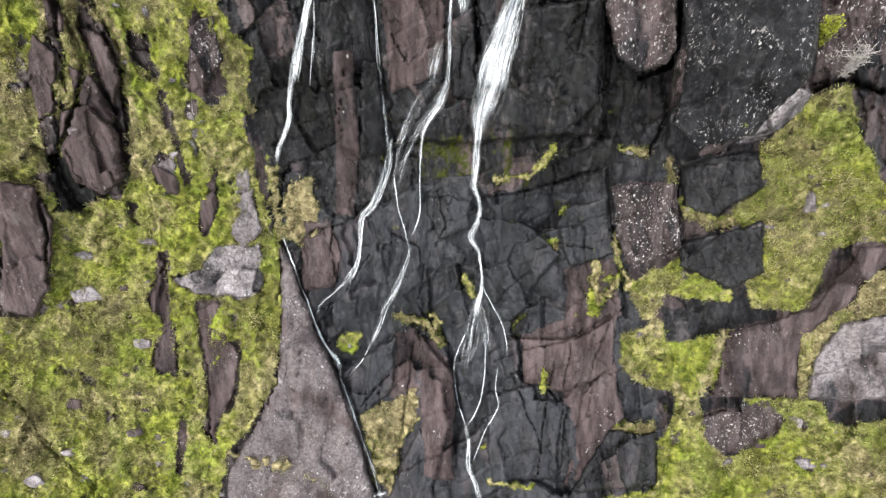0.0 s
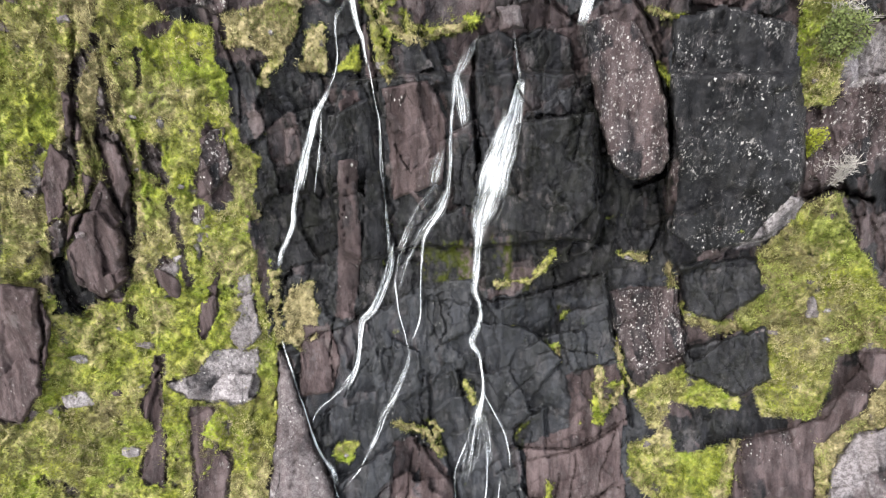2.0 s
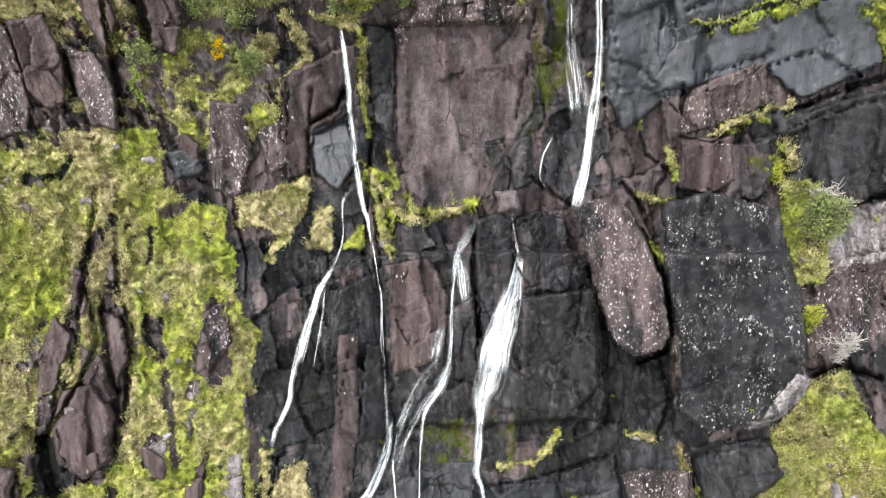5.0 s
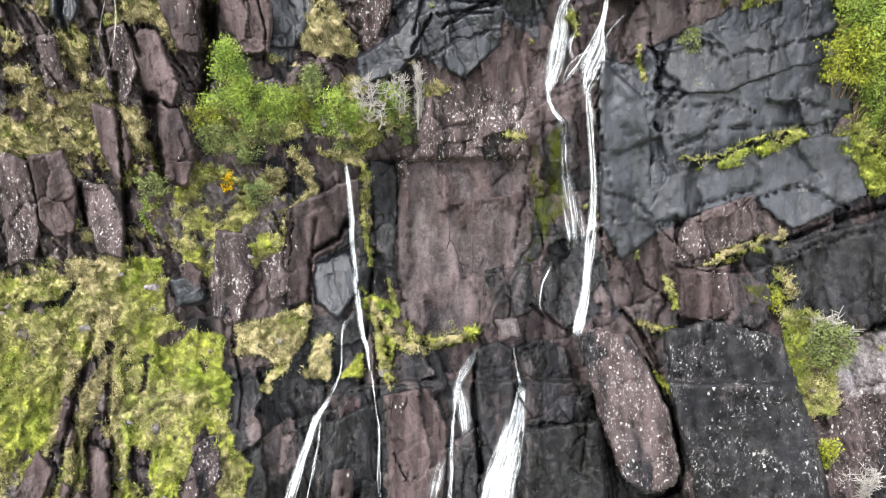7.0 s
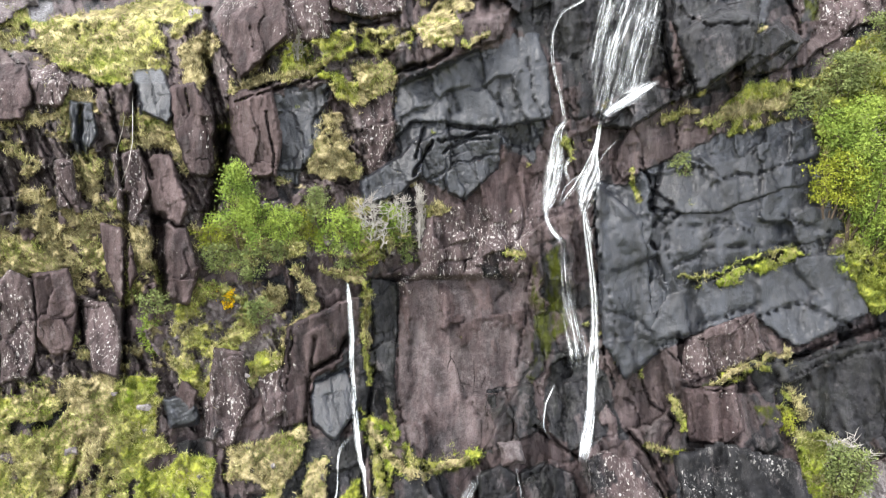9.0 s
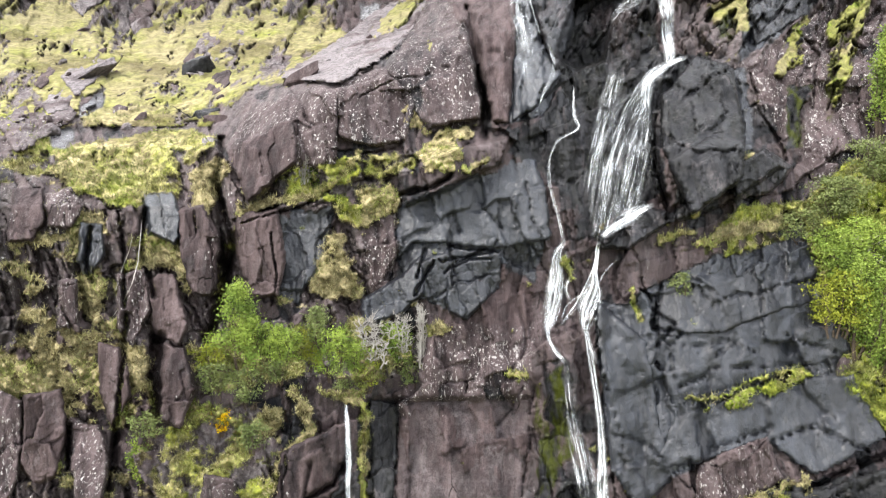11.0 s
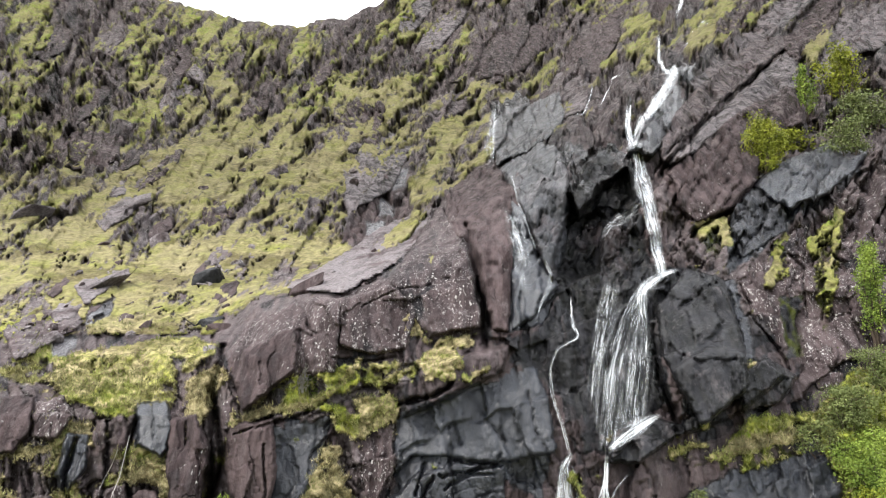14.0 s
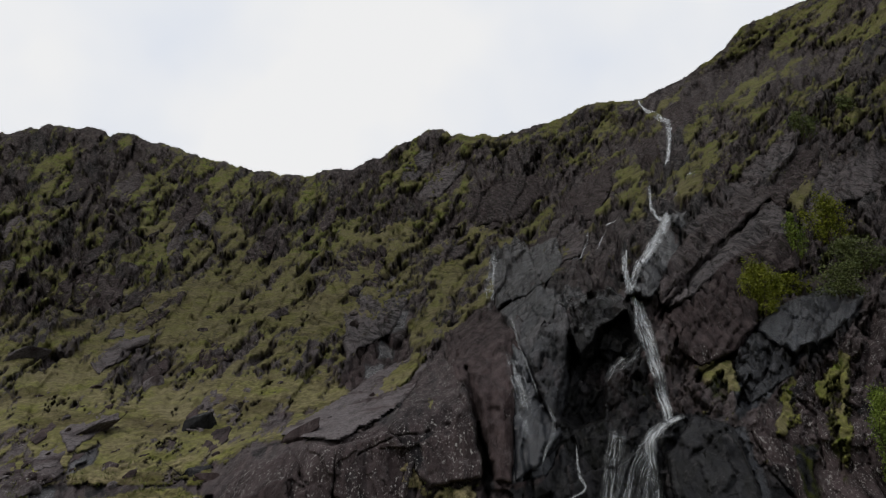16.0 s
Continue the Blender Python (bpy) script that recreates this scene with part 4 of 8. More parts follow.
def make_ground():
    k = Nodes("hillside")
    ga, gb, gc = k.attribute("cover_a"), k.attribute("cover_b"), k.attribute("cover_c")
    grass, dry, wet = ga[0], ga[1], ga[2]
    brown, lichen, moss = gb[0], gb[1], gb[2]
    slate, pale, tone = gc[0], gc[1], gc[2]
    streak = k.noise(1.0, 5, 0.6, k.scaled(2.2, 0.5, 0.35))
    fine = k.noise(6.0, 6, 0.65)
    coarse = k.noise(0.45, 4, 0.6)
    # fracture pattern of the rock: flakes of two sizes and the hairline joints between them
    wave = k.n.new("ShaderNodeTexNoise")
    k.l.new(k.geo.outputs["Position"], wave.inputs["Vector"])
    wave.inputs["Scale"].default_value, wave.inputs["Detail"].default_value = 0.9, 5.0
    bent = k.n.new("ShaderNodeVectorMath")
    bent.operation = "ADD"
    k.l.new(k.geo.outputs["Position"], bent.inputs[0])
    gentle = k.n.new("ShaderNodeVectorMath")
    gentle.operation = "SCALE"
    gentle.inputs["Scale"].default_value = 0.35
    k.l.new(wave.outputs["Color"], gentle.inputs[0])
    k.l.new(gentle.outputs[0], bent.inputs[1])
    heights, joints_ = [], []
    for size, deep, thin in ((0.9, 1.0, 0.020), (2.9, 0.4, 0.030)):
        vector = k.scaled(1.5, 0.9, 0.42, bent.outputs[0])
        cell = k.n.new("ShaderNodeTexVoronoi")
        cell.inputs["Scale"].default_value = size
        k.l.new(vector, cell.inputs["Vector"])
        flat = k.n.new("ShaderNodeSeparateColor")
        k.l.new(cell.outputs["Color"], flat.inputs[0])
        heights.append(k.math("MULTIPLY", flat.outputs[0], deep))
        rim = k.n.new("ShaderNodeTexVoronoi")
        rim.feature = "DISTANCE_TO_EDGE"
        rim.inputs["Scale"].default_value = size
        k.l.new(vector, rim.inputs["Vector"])
        joints_.append(k.ramp(rim.outputs["Distance"], thin, 0.0))
    broken = k.math("MULTIPLY", k.ramp(k.noise(0.7, 3, 0.6), 0.50, 0.68), k.math("SUBTRACT", 1.0, k.math("MULTIPLY", slate, 0.6)))
    crevice = k.math("MULTIPLY", k.math("MAXIMUM", joints_[0], k.math("MULTIPLY", joints_[1], 0.3)), broken)
    # bare rock
    dark = k.mix(k.ramp(streak, 0.32, 0.70), (0.0032, 0.0033, 0.0039), (0.0180, 0.0177, 0.0196))
    brownish = k.mix(k.ramp(streak, 0.32, 0.70), (0.0215, 0.0150, 0.0150), (0.0700, 0.0520, 0.0520))
    slaty = k.mix(k.ramp(streak, 0.30, 0.72), (0.0062, 0.0070, 0.0092), (0.0200, 0.0222, 0.0280))
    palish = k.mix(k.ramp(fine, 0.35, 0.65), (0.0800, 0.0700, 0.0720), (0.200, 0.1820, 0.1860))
    bandy = k.math("ADD", k.math("ADD", brown, k.math("MULTIPLY", k.math("SUBTRACT", coarse, 0.5), 0.8)), k.math("MULTIPLY", k.math("SUBTRACT", tone, 0.5), 1.3), True)
    rock = k.mix(k.ramp(bandy, 0.32, 0.68), dark, brownish)
    rock = k.mix(slate, rock, slaty)
    # Below 0, pale darkens: shade of recesses and steep faces put into the colour.
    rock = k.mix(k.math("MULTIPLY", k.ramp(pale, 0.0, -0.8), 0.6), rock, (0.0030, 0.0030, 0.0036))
    rock = k.mix(k.ramp(tone, 0.50, 0.20), rock, k.mix(0.45, rock, (0.003, 0.003, 0.0037)))
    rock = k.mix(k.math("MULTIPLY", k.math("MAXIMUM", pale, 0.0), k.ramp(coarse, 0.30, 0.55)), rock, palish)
    rock = k.mix(k.math("MULTIPLY", k.ramp(fine, 0.48, 0.72), 0.30), rock, k.mix(0.35, rock, (0.111, 0.1036, 0.1036)))
    rock = k.mix(k.math("MULTIPLY", k.ramp(heights[0], 0.45, 0.0), 0.25), rock, k.mix(0.7, rock, (0.002, 0.002, 0.002)))
    rock = k.mix(k.math("MULTIPLY", k.ramp(heights[1], 0.26, 0.4), 0.25), rock, k.mix(0.3, rock, (0.10, 0.095, 0.095)))
    # Crevice shade put into the colour: hairline joints go near-black.
    rock = k.mix(k.math("MULTIPLY", crevice, 0.85), rock, (0.0025, 0.0025, 0.0022))
    # shaded and lit mottling of uneven rock put into the colour, and grit
    dark_mottle = k.ramp(k.noise(0.5, 8, 0.8), 0.50, 0.58)
    rock = k.mix(k.math("MULTIPLY", k.math("MULTIPLY", dark_mottle, 0.40), k.ramp(pale, -0.1, -0.35)), rock, (0.0030, 0.0029, 0.0032))
    grit = k.noise(24.0, 3, 0.7)
    rock = k.mix(k.math("MULTIPLY", k.ramp(grit, 0.52, 0.40), 0.45), rock, k.mix(0.6, rock, (0.003, 0.003, 0.003)))
    lit_mottle = k.ramp(k.noise(0.8, 8, 0.8, k.scaled(1.3, 1.0, 0.6)), 0.57, 0.63)
    rock = k.mix(k.math("MULTIPLY", k.math("MULTIPLY", lit_mottle, 0.35), k.math("SUBTRACT", 1.0, slate)), rock, (0.095, 0.083, 0.083))
    # single round lichens, white
    dots = k.n.new("ShaderNodeTexVoronoi")
    dots.inputs["Scale"].default_value = 7.5
    k.l.new(k.scaled(1.0, 1.0, 0.5, bent.outputs[0]), dots.inputs["Vector"])
    each = k.n.new("ShaderNodeSeparateColor")
    k.l.new(dots.outputs["Color"], each.inputs[0])
    flock = k.math("ADD", k.noise(0.7, 4, 0.65), k.math("MULTIPLY", lichen, 0.22))
    chosen = k.math("MULTIPLY", k.ramp(each.outputs[0], 0.58, 0.64), k.ramp(flock, 0.60, 0.70))
    ragged = k.math("ADD", dots.outputs["Distance"], k.math("MULTIPLY", k.math("SUBTRACT", k.noise(14.0, 3, 0.7), 0.5), 1.1))
    round_ = k.ramp(k.math("SUBTRACT", ragged, k.math("MULTIPLY", each.outputs[1], 0.16)), 0.19, 0.06)
    rock = k.mix(k.math("MULTIPLY", k.math("MULTIPLY", chosen, round_), k.math("MULTIPLY", k.ramp(lichen, 0.02, 0.25), 0.75)), rock, (0.27, 0.26, 0.25))
    # lichen: small pale crusts in groups
    crust = k.noise(13.0, 3, 0.6, k.scaled(1.0, 0.8, 0.45))
    rosette = k.noise(2.3, 6, 0.72, k.scaled(1.2, 0.9, 0.6))
    group = k.noise(0.9, 4, 0.6)
    where = k.ramp(k.math("ADD", group, k.math("MULTIPLY", lichen, 0.26)), 0.60, 0.84)
    spots = k.math("MAXIMUM", k.ramp(crust, 0.57, 0.68), k.ramp(rosette, 0.61, 0.66))
    spots = k.math("MULTIPLY", k.math("MULTIPLY", spots, where), k.ramp(lichen, 0.05, 0.7))
    rock = k.mix(k.math("MULTIPLY", spots, 0.8), rock, (0.2516, 0.2368, 0.2294))
    mossy = k.math("MULTIPLY", moss, k.ramp(k.noise(1.7, 5, 0.65, k.scaled(1, 1, 0.45)), 0.45, 0.60))
    rock = k.mix(mossy, rock, k.mix(k.noise(5.0), (0.0044, 0.0059, 0.0015), (0.0355, 0.0407, 0.0044)))
    # turf
    tuss = k.noise(2.0, 6, 0.7)
    straw = k.noise(0.42, 6, 0.68)
    blades = k.noise(9.0, 4, 0.7, k.scaled(1, 1, 0.4))
    green = k.mix(k.ramp(tuss, 0.35, 0.65), (0.034, 0.0450, 0.0045), (0.215, 0.225, 0.040))
    hay = k.mix(k.ramp(tuss, 0.35, 0.65), (0.0560, 0.0450, 0.0220), (0.275, 0.232, 0.130))
    yellowed = k.ramp(k.math("ADD", k.math("MULTIPLY", dry, 0.55), k.math("ADD", k.math("MULTIPLY", straw, 1.25), k.math("MULTIPLY", blades, 0.35))), 0.88, 1.18)
    turf = k.mix(yellowed, green, hay)
    height = k.n.new("ShaderNodeSeparateXYZ")
    k.l.new(k.geo.outputs["Position"], height.inputs[0])
    far = k.ramp(height.outputs[2], 59.5, 63.5)
    peat_far = k.noise(0.22, 9, 0.78, k.scaled(1.0, 1.0, 2.2))
    turf = k.mix(k.math("MULTIPLY", k.ramp(peat_far, 0.42, 0.60), k.math("MULTIPLY", far, 0.60)), turf, (0.150, 0.130, 0.078))
    turf = k.mix(k.math("MULTIPLY", k.ramp(peat_far, 0.50, 0.40), k.math("MULTIPLY", far, 0.6)), turf, (0.110, 0.116, 0.026))
    turf = k.mix(k.math("MULTIPLY", far, 0.45), turf, (0.082, 0.075, 0.036))
    # Dark gaps between blades: their shade put into the turf colour.
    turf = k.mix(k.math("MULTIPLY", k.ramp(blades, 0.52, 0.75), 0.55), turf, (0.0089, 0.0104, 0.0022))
    peat = k.noise(1.1, 6, 0.7)
    turf = k.mix(k.math("MULTIPLY", k.ramp(peat, 0.58, 0.70), 0.55), turf, (0.0259, 0.0207, 0.0089))
    herbs = k.math("MULTIPLY", k.ramp(k.noise(0.33, 6, 0.7), 0.52, 0.60), k.ramp(dry, 0.6, 0.2))
    turf = k.mix(k.math("MULTIPLY", herbs, 0.65), turf, k.mix(k.ramp(blades, 0.35, 0.65), (0.050, 0.085, 0.006), (0.150, 0.200, 0.022)))
    heath = k.noise(0.16, 7, 0.75)
    turf = k.mix(k.math("MULTIPLY", k.ramp(heath, 0.50, 0.60), 0.62), turf, (0.0360, 0.0290, 0.0140))
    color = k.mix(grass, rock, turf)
    # Far unevenness: shaded hollows and lit rises put into the colour along its bump.
    far_relief = k.noise(0.9, 7, 0.85, k.scaled(1.0, 1.0, 0.6))
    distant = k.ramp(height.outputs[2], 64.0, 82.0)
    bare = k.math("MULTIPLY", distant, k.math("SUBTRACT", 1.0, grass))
    color = k.mix(k.math("MULTIPLY", k.ramp(far_relief, 0.51, 0.43), k.math("MULTIPLY", bare, 0.70)), color, (0.006, 0.005, 0.005))
    color = k.mix(k.math("MULTIPLY", k.ramp(far_relief, 0.52, 0.60), k.math("MULTIPLY", bare, 0.65)), color, (0.135, 0.115, 0.108))
    color = k.mix(k.math("MULTIPLY", k.ramp(far_relief, 0.47, 0.38), k.math("MULTIPLY", distant, 0.55)), color, (0.018, 0.020, 0.006))
    color = k.mix(k.math("MULTIPLY", k.ramp(far_relief, 0.53, 0.62), k.math("MULTIPLY", k.math("MULTIPLY", distant, grass), 0.55)), color, (0.165, 0.155, 0.075))
    fleck = k.ramp(k.noise(1.9, 4, 0.8, k.scaled(1.0, 1.0, 0.5)), 0.62, 0.68)
    color = k.mix(k.math("MULTIPLY", fleck, k.math("MULTIPLY", bare, 0.6)), color, (0.25, 0.24, 0.23))
    wetness = k.math("MULTIPLY", k.math("MULTIPLY", wet, k.ramp(coarse, 0.25, 0.55)), k.math("SUBTRACT", 1.0, grass))
    roughness = k.math("SUBTRACT", 0.85, k.math("MULTIPLY", k.math("MAXIMUM", wetness, k.math("MULTIPLY", slate, 0.9)), 0.60))
    even = k.math("SUBTRACT", 1.0, k.math("MULTIPLY", slate, 0.55))
    flaky = k.math("MULTIPLY", k.math("MULTIPLY", k.math("SUBTRACT", k.math("ADD", heights[0], heights[1]), k.math("MULTIPLY", crevice, 0.4)), k.math("SUBTRACT", 1.0, grass)), even)
    n0 = k.bump(flaky, 0.8, 0.14, k.bump(k.math("MULTIPLY", k.noise(0.5, 7, 0.72), even), 0.22, 0.9))
    n1 = k.bump(k.math("MULTIPLY", k.noise(1.6, 7, 0.66, k.scaled(1.5, 1, 0.5)), even), 0.4, 0.28, n0)
    n2 = k.bump(k.noise(9.0, 5, 0.65), 0.6, 0.06, k.bump(k.math("MULTIPLY", far_relief, distant), 0.7, 1.4, n1))
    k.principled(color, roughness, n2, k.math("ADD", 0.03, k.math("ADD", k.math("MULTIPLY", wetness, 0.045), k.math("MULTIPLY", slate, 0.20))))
    return k.mat


MAT_GROUND = make_ground()


def make_water(name, thin):
    """White water; thin: how much of it is clear."""
    k = Nodes(name)
    uv = k.n.new("ShaderNodeUVMap")
    sep = k.n.new("ShaderNodeSeparateXYZ")
    k.l.new(uv.outputs[0], sep.inputs[0])
    edge = k.math("MULTIPLY", k.math("MULTIPLY", sep.outputs[0], k.math("SUBTRACT", 1.0, sep.outputs[0])), 4.0)
    flow = k.n.new("ShaderNodeAttribute")
    flow.attribute_name = "strand"
    body = k.n.new("ShaderNodeAttribute")
    body.attribute_name = "body"
    strands = k.noise(1.0, 6, 0.7, k.scaled(1.6, 0.35, 1, flow.outputs["Vector"]))
    gaps = k.noise(1.0, 4, 0.65, k.scaled(0.4, 0.7, 1, flow.outputs["Vector"]))
    load = k.math("ADD", k.math("ADD", strands, k.math("SUBTRACT", k.math("MULTIPLY", gaps, 0.85), 0.08)), body.outputs["Fac"])
    fade = k.n.new("ShaderNodeAttribute")
    fade.attribute_name = "fade"
    alpha = k.math("MULTIPLY", k.ramp(load, 0.62 + thin, 1.25 + thin), k.math("MULTIPLY", k.math("POWER", edge, 1.3), fade.outputs["Fac"]))
    color = k.mix(k.ramp(strands, 0.35, 0.65), (0.36, 0.39, 0.41), (0.74, 0.76, 0.78))
    k.principled(color, 0.4, None, 0.4, alpha)
    return k.mat


MAT_WATER = make_water("white_water", 0.0)
MAT_SHEET = make_water("thin_water", 0.08)


def mesh_object(name, verts, faces, material, parent=None, smooth=True):
    me = bpy.data.meshes.new(name)
    me.from_pydata(np.asarray(verts).tolist() if not isinstance(verts, list) else verts, [], faces)
    me.materials.append(material)
    me.polygons.foreach_set("use_smooth", np.full(len(me.polygons), smooth))
    ob = new(name, me)
    if parent:
        ob.parent = parent
    return ob


def grid_mesh(name, p, keep=None):
    """A mesh from a grid of places, rows by columns; keep: which quads."""
    rows, cols = p.shape[:2]
    index = np.arange(rows * cols).reshape(rows, cols)
    quads = np.stack([index[:-1, :-1], index[:-1, 1:], index[1:, 1:], index[1:, :-1]], -1)
    quads = quads.reshape(-1, 4) if keep is None else quads[keep]
    used, quads = np.unique(quads, return_inverse=True)
    quads = quads.reshape(-1, 4)
    me = bpy.data.meshes.new(name)
    me.vertices.add(len(used))
    me.vertices.foreach_set("co", p.reshape(-1, 3)[used].ravel())
    me.loops.add(quads.size)
    me.loops.foreach_set("vertex_index", quads.ravel().astype(np.int32))
    me.polygons.add(len(quads))
    me.polygons.foreach_set("loop_start", np.arange(0, quads.size, 4, dtype=np.int32))
    me.polygons.foreach_set("use_smooth", np.ones(len(quads), bool))
    me.update(calc_edges=True)
    return me, used


def cover_attributes(me, used, grass, cover, tone):
    sets = {"cover_a": (grass, cover[1], cover[2]), "cover_b": (cover[3], cover[4], cover[5]), "cover_c": (cover[6], cover[7], tone)}
    for name, three in sets.items():
        a = me.color_attributes.new(name, "FLOAT_COLOR", "POINT")
        rgba = np.ones((len(used), 4), np.float32)
        for c in range(3):
            rgba[:, c] = three[c].ravel()[used]
        a.data.foreach_set("color", rgba.ravel())


# proud slabs, undercuts and clefts
ledge(0.9, 0.35, -6.3, -41.7, 23.9, -41.8, 25, -54.6, 23.4, -56.5, 15.5, -56.5, 5.9, -57.1, -3.7, -56.8, -12.5, -58.3, -15.9, -57.2, -18.6, -49.5, -14.4, -42.4)
ledge(0.9, 0.4, 33.6, -41.9, 53.3, -42, 56.3, -49.1, 56, -52.9, 51.2, -56.2, 45.2, -57.2, 37.5, -59.6, 34.8, -57.6, 34.9, -50.8)
crack(0.5, 0.8, -25.1, -65.7, -23.4, -67.8, -21.6, -70.6, -20.1, -73.1, -17.1, -76.3, -15.3, -78.8, -12.6, -83.1, -10.3, -86.9)
crack(0.35, 0.5, -68.2, -78.4, -63.9, -80, -59, -83.7, -55.3, -84.9, -51.1, -86.6)
crack(0.35, 0.5, -2.6, -68.4, -1.8, -71.7, 1.2, -76.4, 2.3, -80.3)
crack(0.3, 0.4, 25.7, -59.5, 26.6, -64.6, 27.4, -68.1, 28.5, -72.7)
crack(0.15, 0.3, 10, -74.5, 20.5, -74.6, 26.8, -72.6)
crack(0.9, 1.0, -63, -56.9, -59.8, -58.4, -57.6, -61.9, -55.1, -62.7)
crack(0.8, 0.9, -53.7, -45.7, -51.9, -50.2, -49.8, -56, -49.4, -59)
crack(0.4, 0.5, 56.6, -52.4, 62.3, -51.5, 64.9, -54.9, 65, -58.3)
crack(0.45, 0.8, 52.9, -29.6, 60.8, -27.6, 69.4, -26.3, 75.7, -25.5)
crack(0.45, 0.8, 61.1, -38.2, 69, -36.9, 75.5, -36.2)
crack(0.9, 1.5, -44.1, -16.6, -43.6, -21.9, -43.4, -24.4)
crack(0.7, 1.2, -34.4, -8.7, -34.9, -13.3, -36, -17.5)
crack(0.4, 0.5, -20.1, -27.5, -20.6, -31.5, -21, -35.1)
crack(0.4, 0.6, -10.9, -30, -11.3, -34.1, -11.7, -38.1)
crack(0.25, 0.5, 13.8, -35.1, 17.3, -36.6, 20.8, -37.9)
ledge(-0.6, 0.6, -11.6, -22.2, 13.4, -22, 13.9, -29.5, 8.6, -34.1, 5.9, -37.3, -3.8, -37.8, -8.2, -36.1, -11.7, -30)
ledge(-2.2, 0.4, 17, 7.8, 18.7, 12.5, 19, 14.8, 21.1, 12.5, 24.7, 15.5, 28.3, 16.9, 29.8, 13.9, 28.3, 12, 24.9, 10.9, 24.1, 7.5, 19.9, 6.8)
ledge(0.8, 0.4, -6.7, -2, 1.3, -0, 10.1, 1, 9.2, -1, 1.3, -3.3, -6.2, -5.1)
crack(0.6, 1.4, 3.9, 11, 5.2, 8, 6.1, 4.5, 6.4, 1.5)
crack(0.6, 1.2, -34.1, 1, -35.4, -3, -34.6, -9.1, -34.8, -14.4)
crack(0.7, 1.4, 31.3, 1, 33.9, -3.1, 35.6, -6.1)
ledge(0.7, 0.4, 32.2, -2, 41.1, 1, 48.1, 0.5, 52.5, -1.5, 43.5, -5.1, 35.5, -6.6)
crack(0.3, 0.4, 2.1, -10, 6.5, -8.8)
crack(0.3, 1.0, 31.4, -40, 34.6, -44.2, 35.7, -48.8, 34.7, -50.6, 30.2, -51.7)
crack(0.4, 0.8, 4.9, -39.4, 5.1, -45.1, 5.5, -49.2)

# joints and clefts of the rock
crack(0.14, 0.36, -17.1, -63.2, -17.6, -66.3, -16.5, -69.3)
crack(0.12, 0.30, 4.8, -65.9, 5.3, -69.0)
crack(0.12, 0.30, 7.3, -76.5, 12.5, -75.5, 18.7, -74.8, 24.1, -73.1, 28.6, -71.9)
crack(0.11, 0.30, 14.7, -66.5, 17.8, -66.0, 23.5, -66.6)
crack(0.22, 0.42, 5.9, -62.0, 15.6, -61.0, 24.4, -59.5)
crack(0.22, 0.54, 33.3, -51.3, 34.5, -54.6, 32.2, -58.1)
crack(0.15, 0.30, -19.4, -57.7, -15.4, -56.7)
crack(0.14, 0.30, -17.7, -52.6, -12.1, -51.9)
crack(0.12, 0.30, -7.5, -47.8, -5.1, -50.1)
crack(0.15, 0.36, 5.5, -47.9, 5.1, -51.1, 5.9, -53.0)
crack(0.11, 0.24, 13.6, -71.0, 12.6, -74.5, 11.6, -77.0)
crack(0.11, 0.30, 16.8, -76.6, 14.6, -82.3, 13.8, -86.0)
crack(0.11, 0.24, 26.3, -72.6, 22.9, -76.6, 21.5, -81.4)
crack(0.12, 0.30, -3.1, -67.9, -4.0, -71.4, -2.3, -73.9)
crack(0.51, 1.20, -55.8, -44.8, -54.4, -47.5, -53.7, -50.7, -58.0, -56.0, -60.7, -58.4)
crack(0.42, 1.00, -49.8, -47.5, -48.3, -51.2, -48.5, -56.5)
crack(0.42, 1.10, -63.6, -60.4, -62.2, -63.9, -61.9, -69.0)
crack(0.25, 0.36, -38.8, -72.2, -36.7, -76.7, -35.6, -82.0)
crack(0.68, 1.40, 57.1, -52.9, 60.8, -51.9, 67.1, -53.2)
crack(0.14, 0.30, 37.1, -59.6, 37.2, -63.1, 38.1, -66.7)
crack(0.15, 0.36, 44.3, -72.8, 43.7, -74.8, 40.8, -79.1)
crack(0.12, 0.24, -8.4, -77.4, -12.7, -80.2)
crack(0.14, 0.30, -4.5, -74.4, -5.8, -79.3, -7.4, -85.8)
crack(0.12, 0.30, -14.5, -50.5, -15.7, -54.3, -15.0, -57.2)
crack(0.12, 0.24, -0.7, -61.3, 0.5, -64.4, -1.3, -66.4)
crack(0.12, 0.30, 10.3, -77.5, 12.2, -80.4, 14.4, -84.2)
crack(0.11, 0.24, -15.5, -70.3, -12.8, -67.8, -11.4, -66.8)
crack(0.11, 0.24, 8.3, -71.5, 11.0, -69.5, 13.7, -68.5)
crack(0.12, 0.30, 19.6, -75.1, 18.4, -78.5, 17.1, -82.8, 16.2, -86.9)
crack(0.15, 0.42, -26.0, -65.2, -25.2, -68.3, -26.1, -71.3)
crack(0.12, 0.30, -21.6, -74.3, -23.1, -79.2, -24.4, -83.5)
crack(0.12, 0.30, -17.1, -76.3, -16.1, -80.2, -14.2, -84.0)
crack(0.42, 1.00, -20.2, -30.3, -16.2, -29.0, -15.1, -27.7)
crack(0.19, 0.48, -21.0, -31.0, -19.6, -35.1)
crack(0.19, 0.36, 13.8, -21.0, 13.0, -25.0, 11.3, -30.0)
crack(0.15, 0.30, -7.2, -22.5, -6.9, -32.0, -5.5, -36.6)
crack(0.19, 0.42, 30.9, -11.5, 32.2, -14.2, 35.8, -15.7, 32.6, -17.6)
crack(0.14, 0.30, 24.2, -19.5, 26.2, -24.5, 27.2, -30.6)
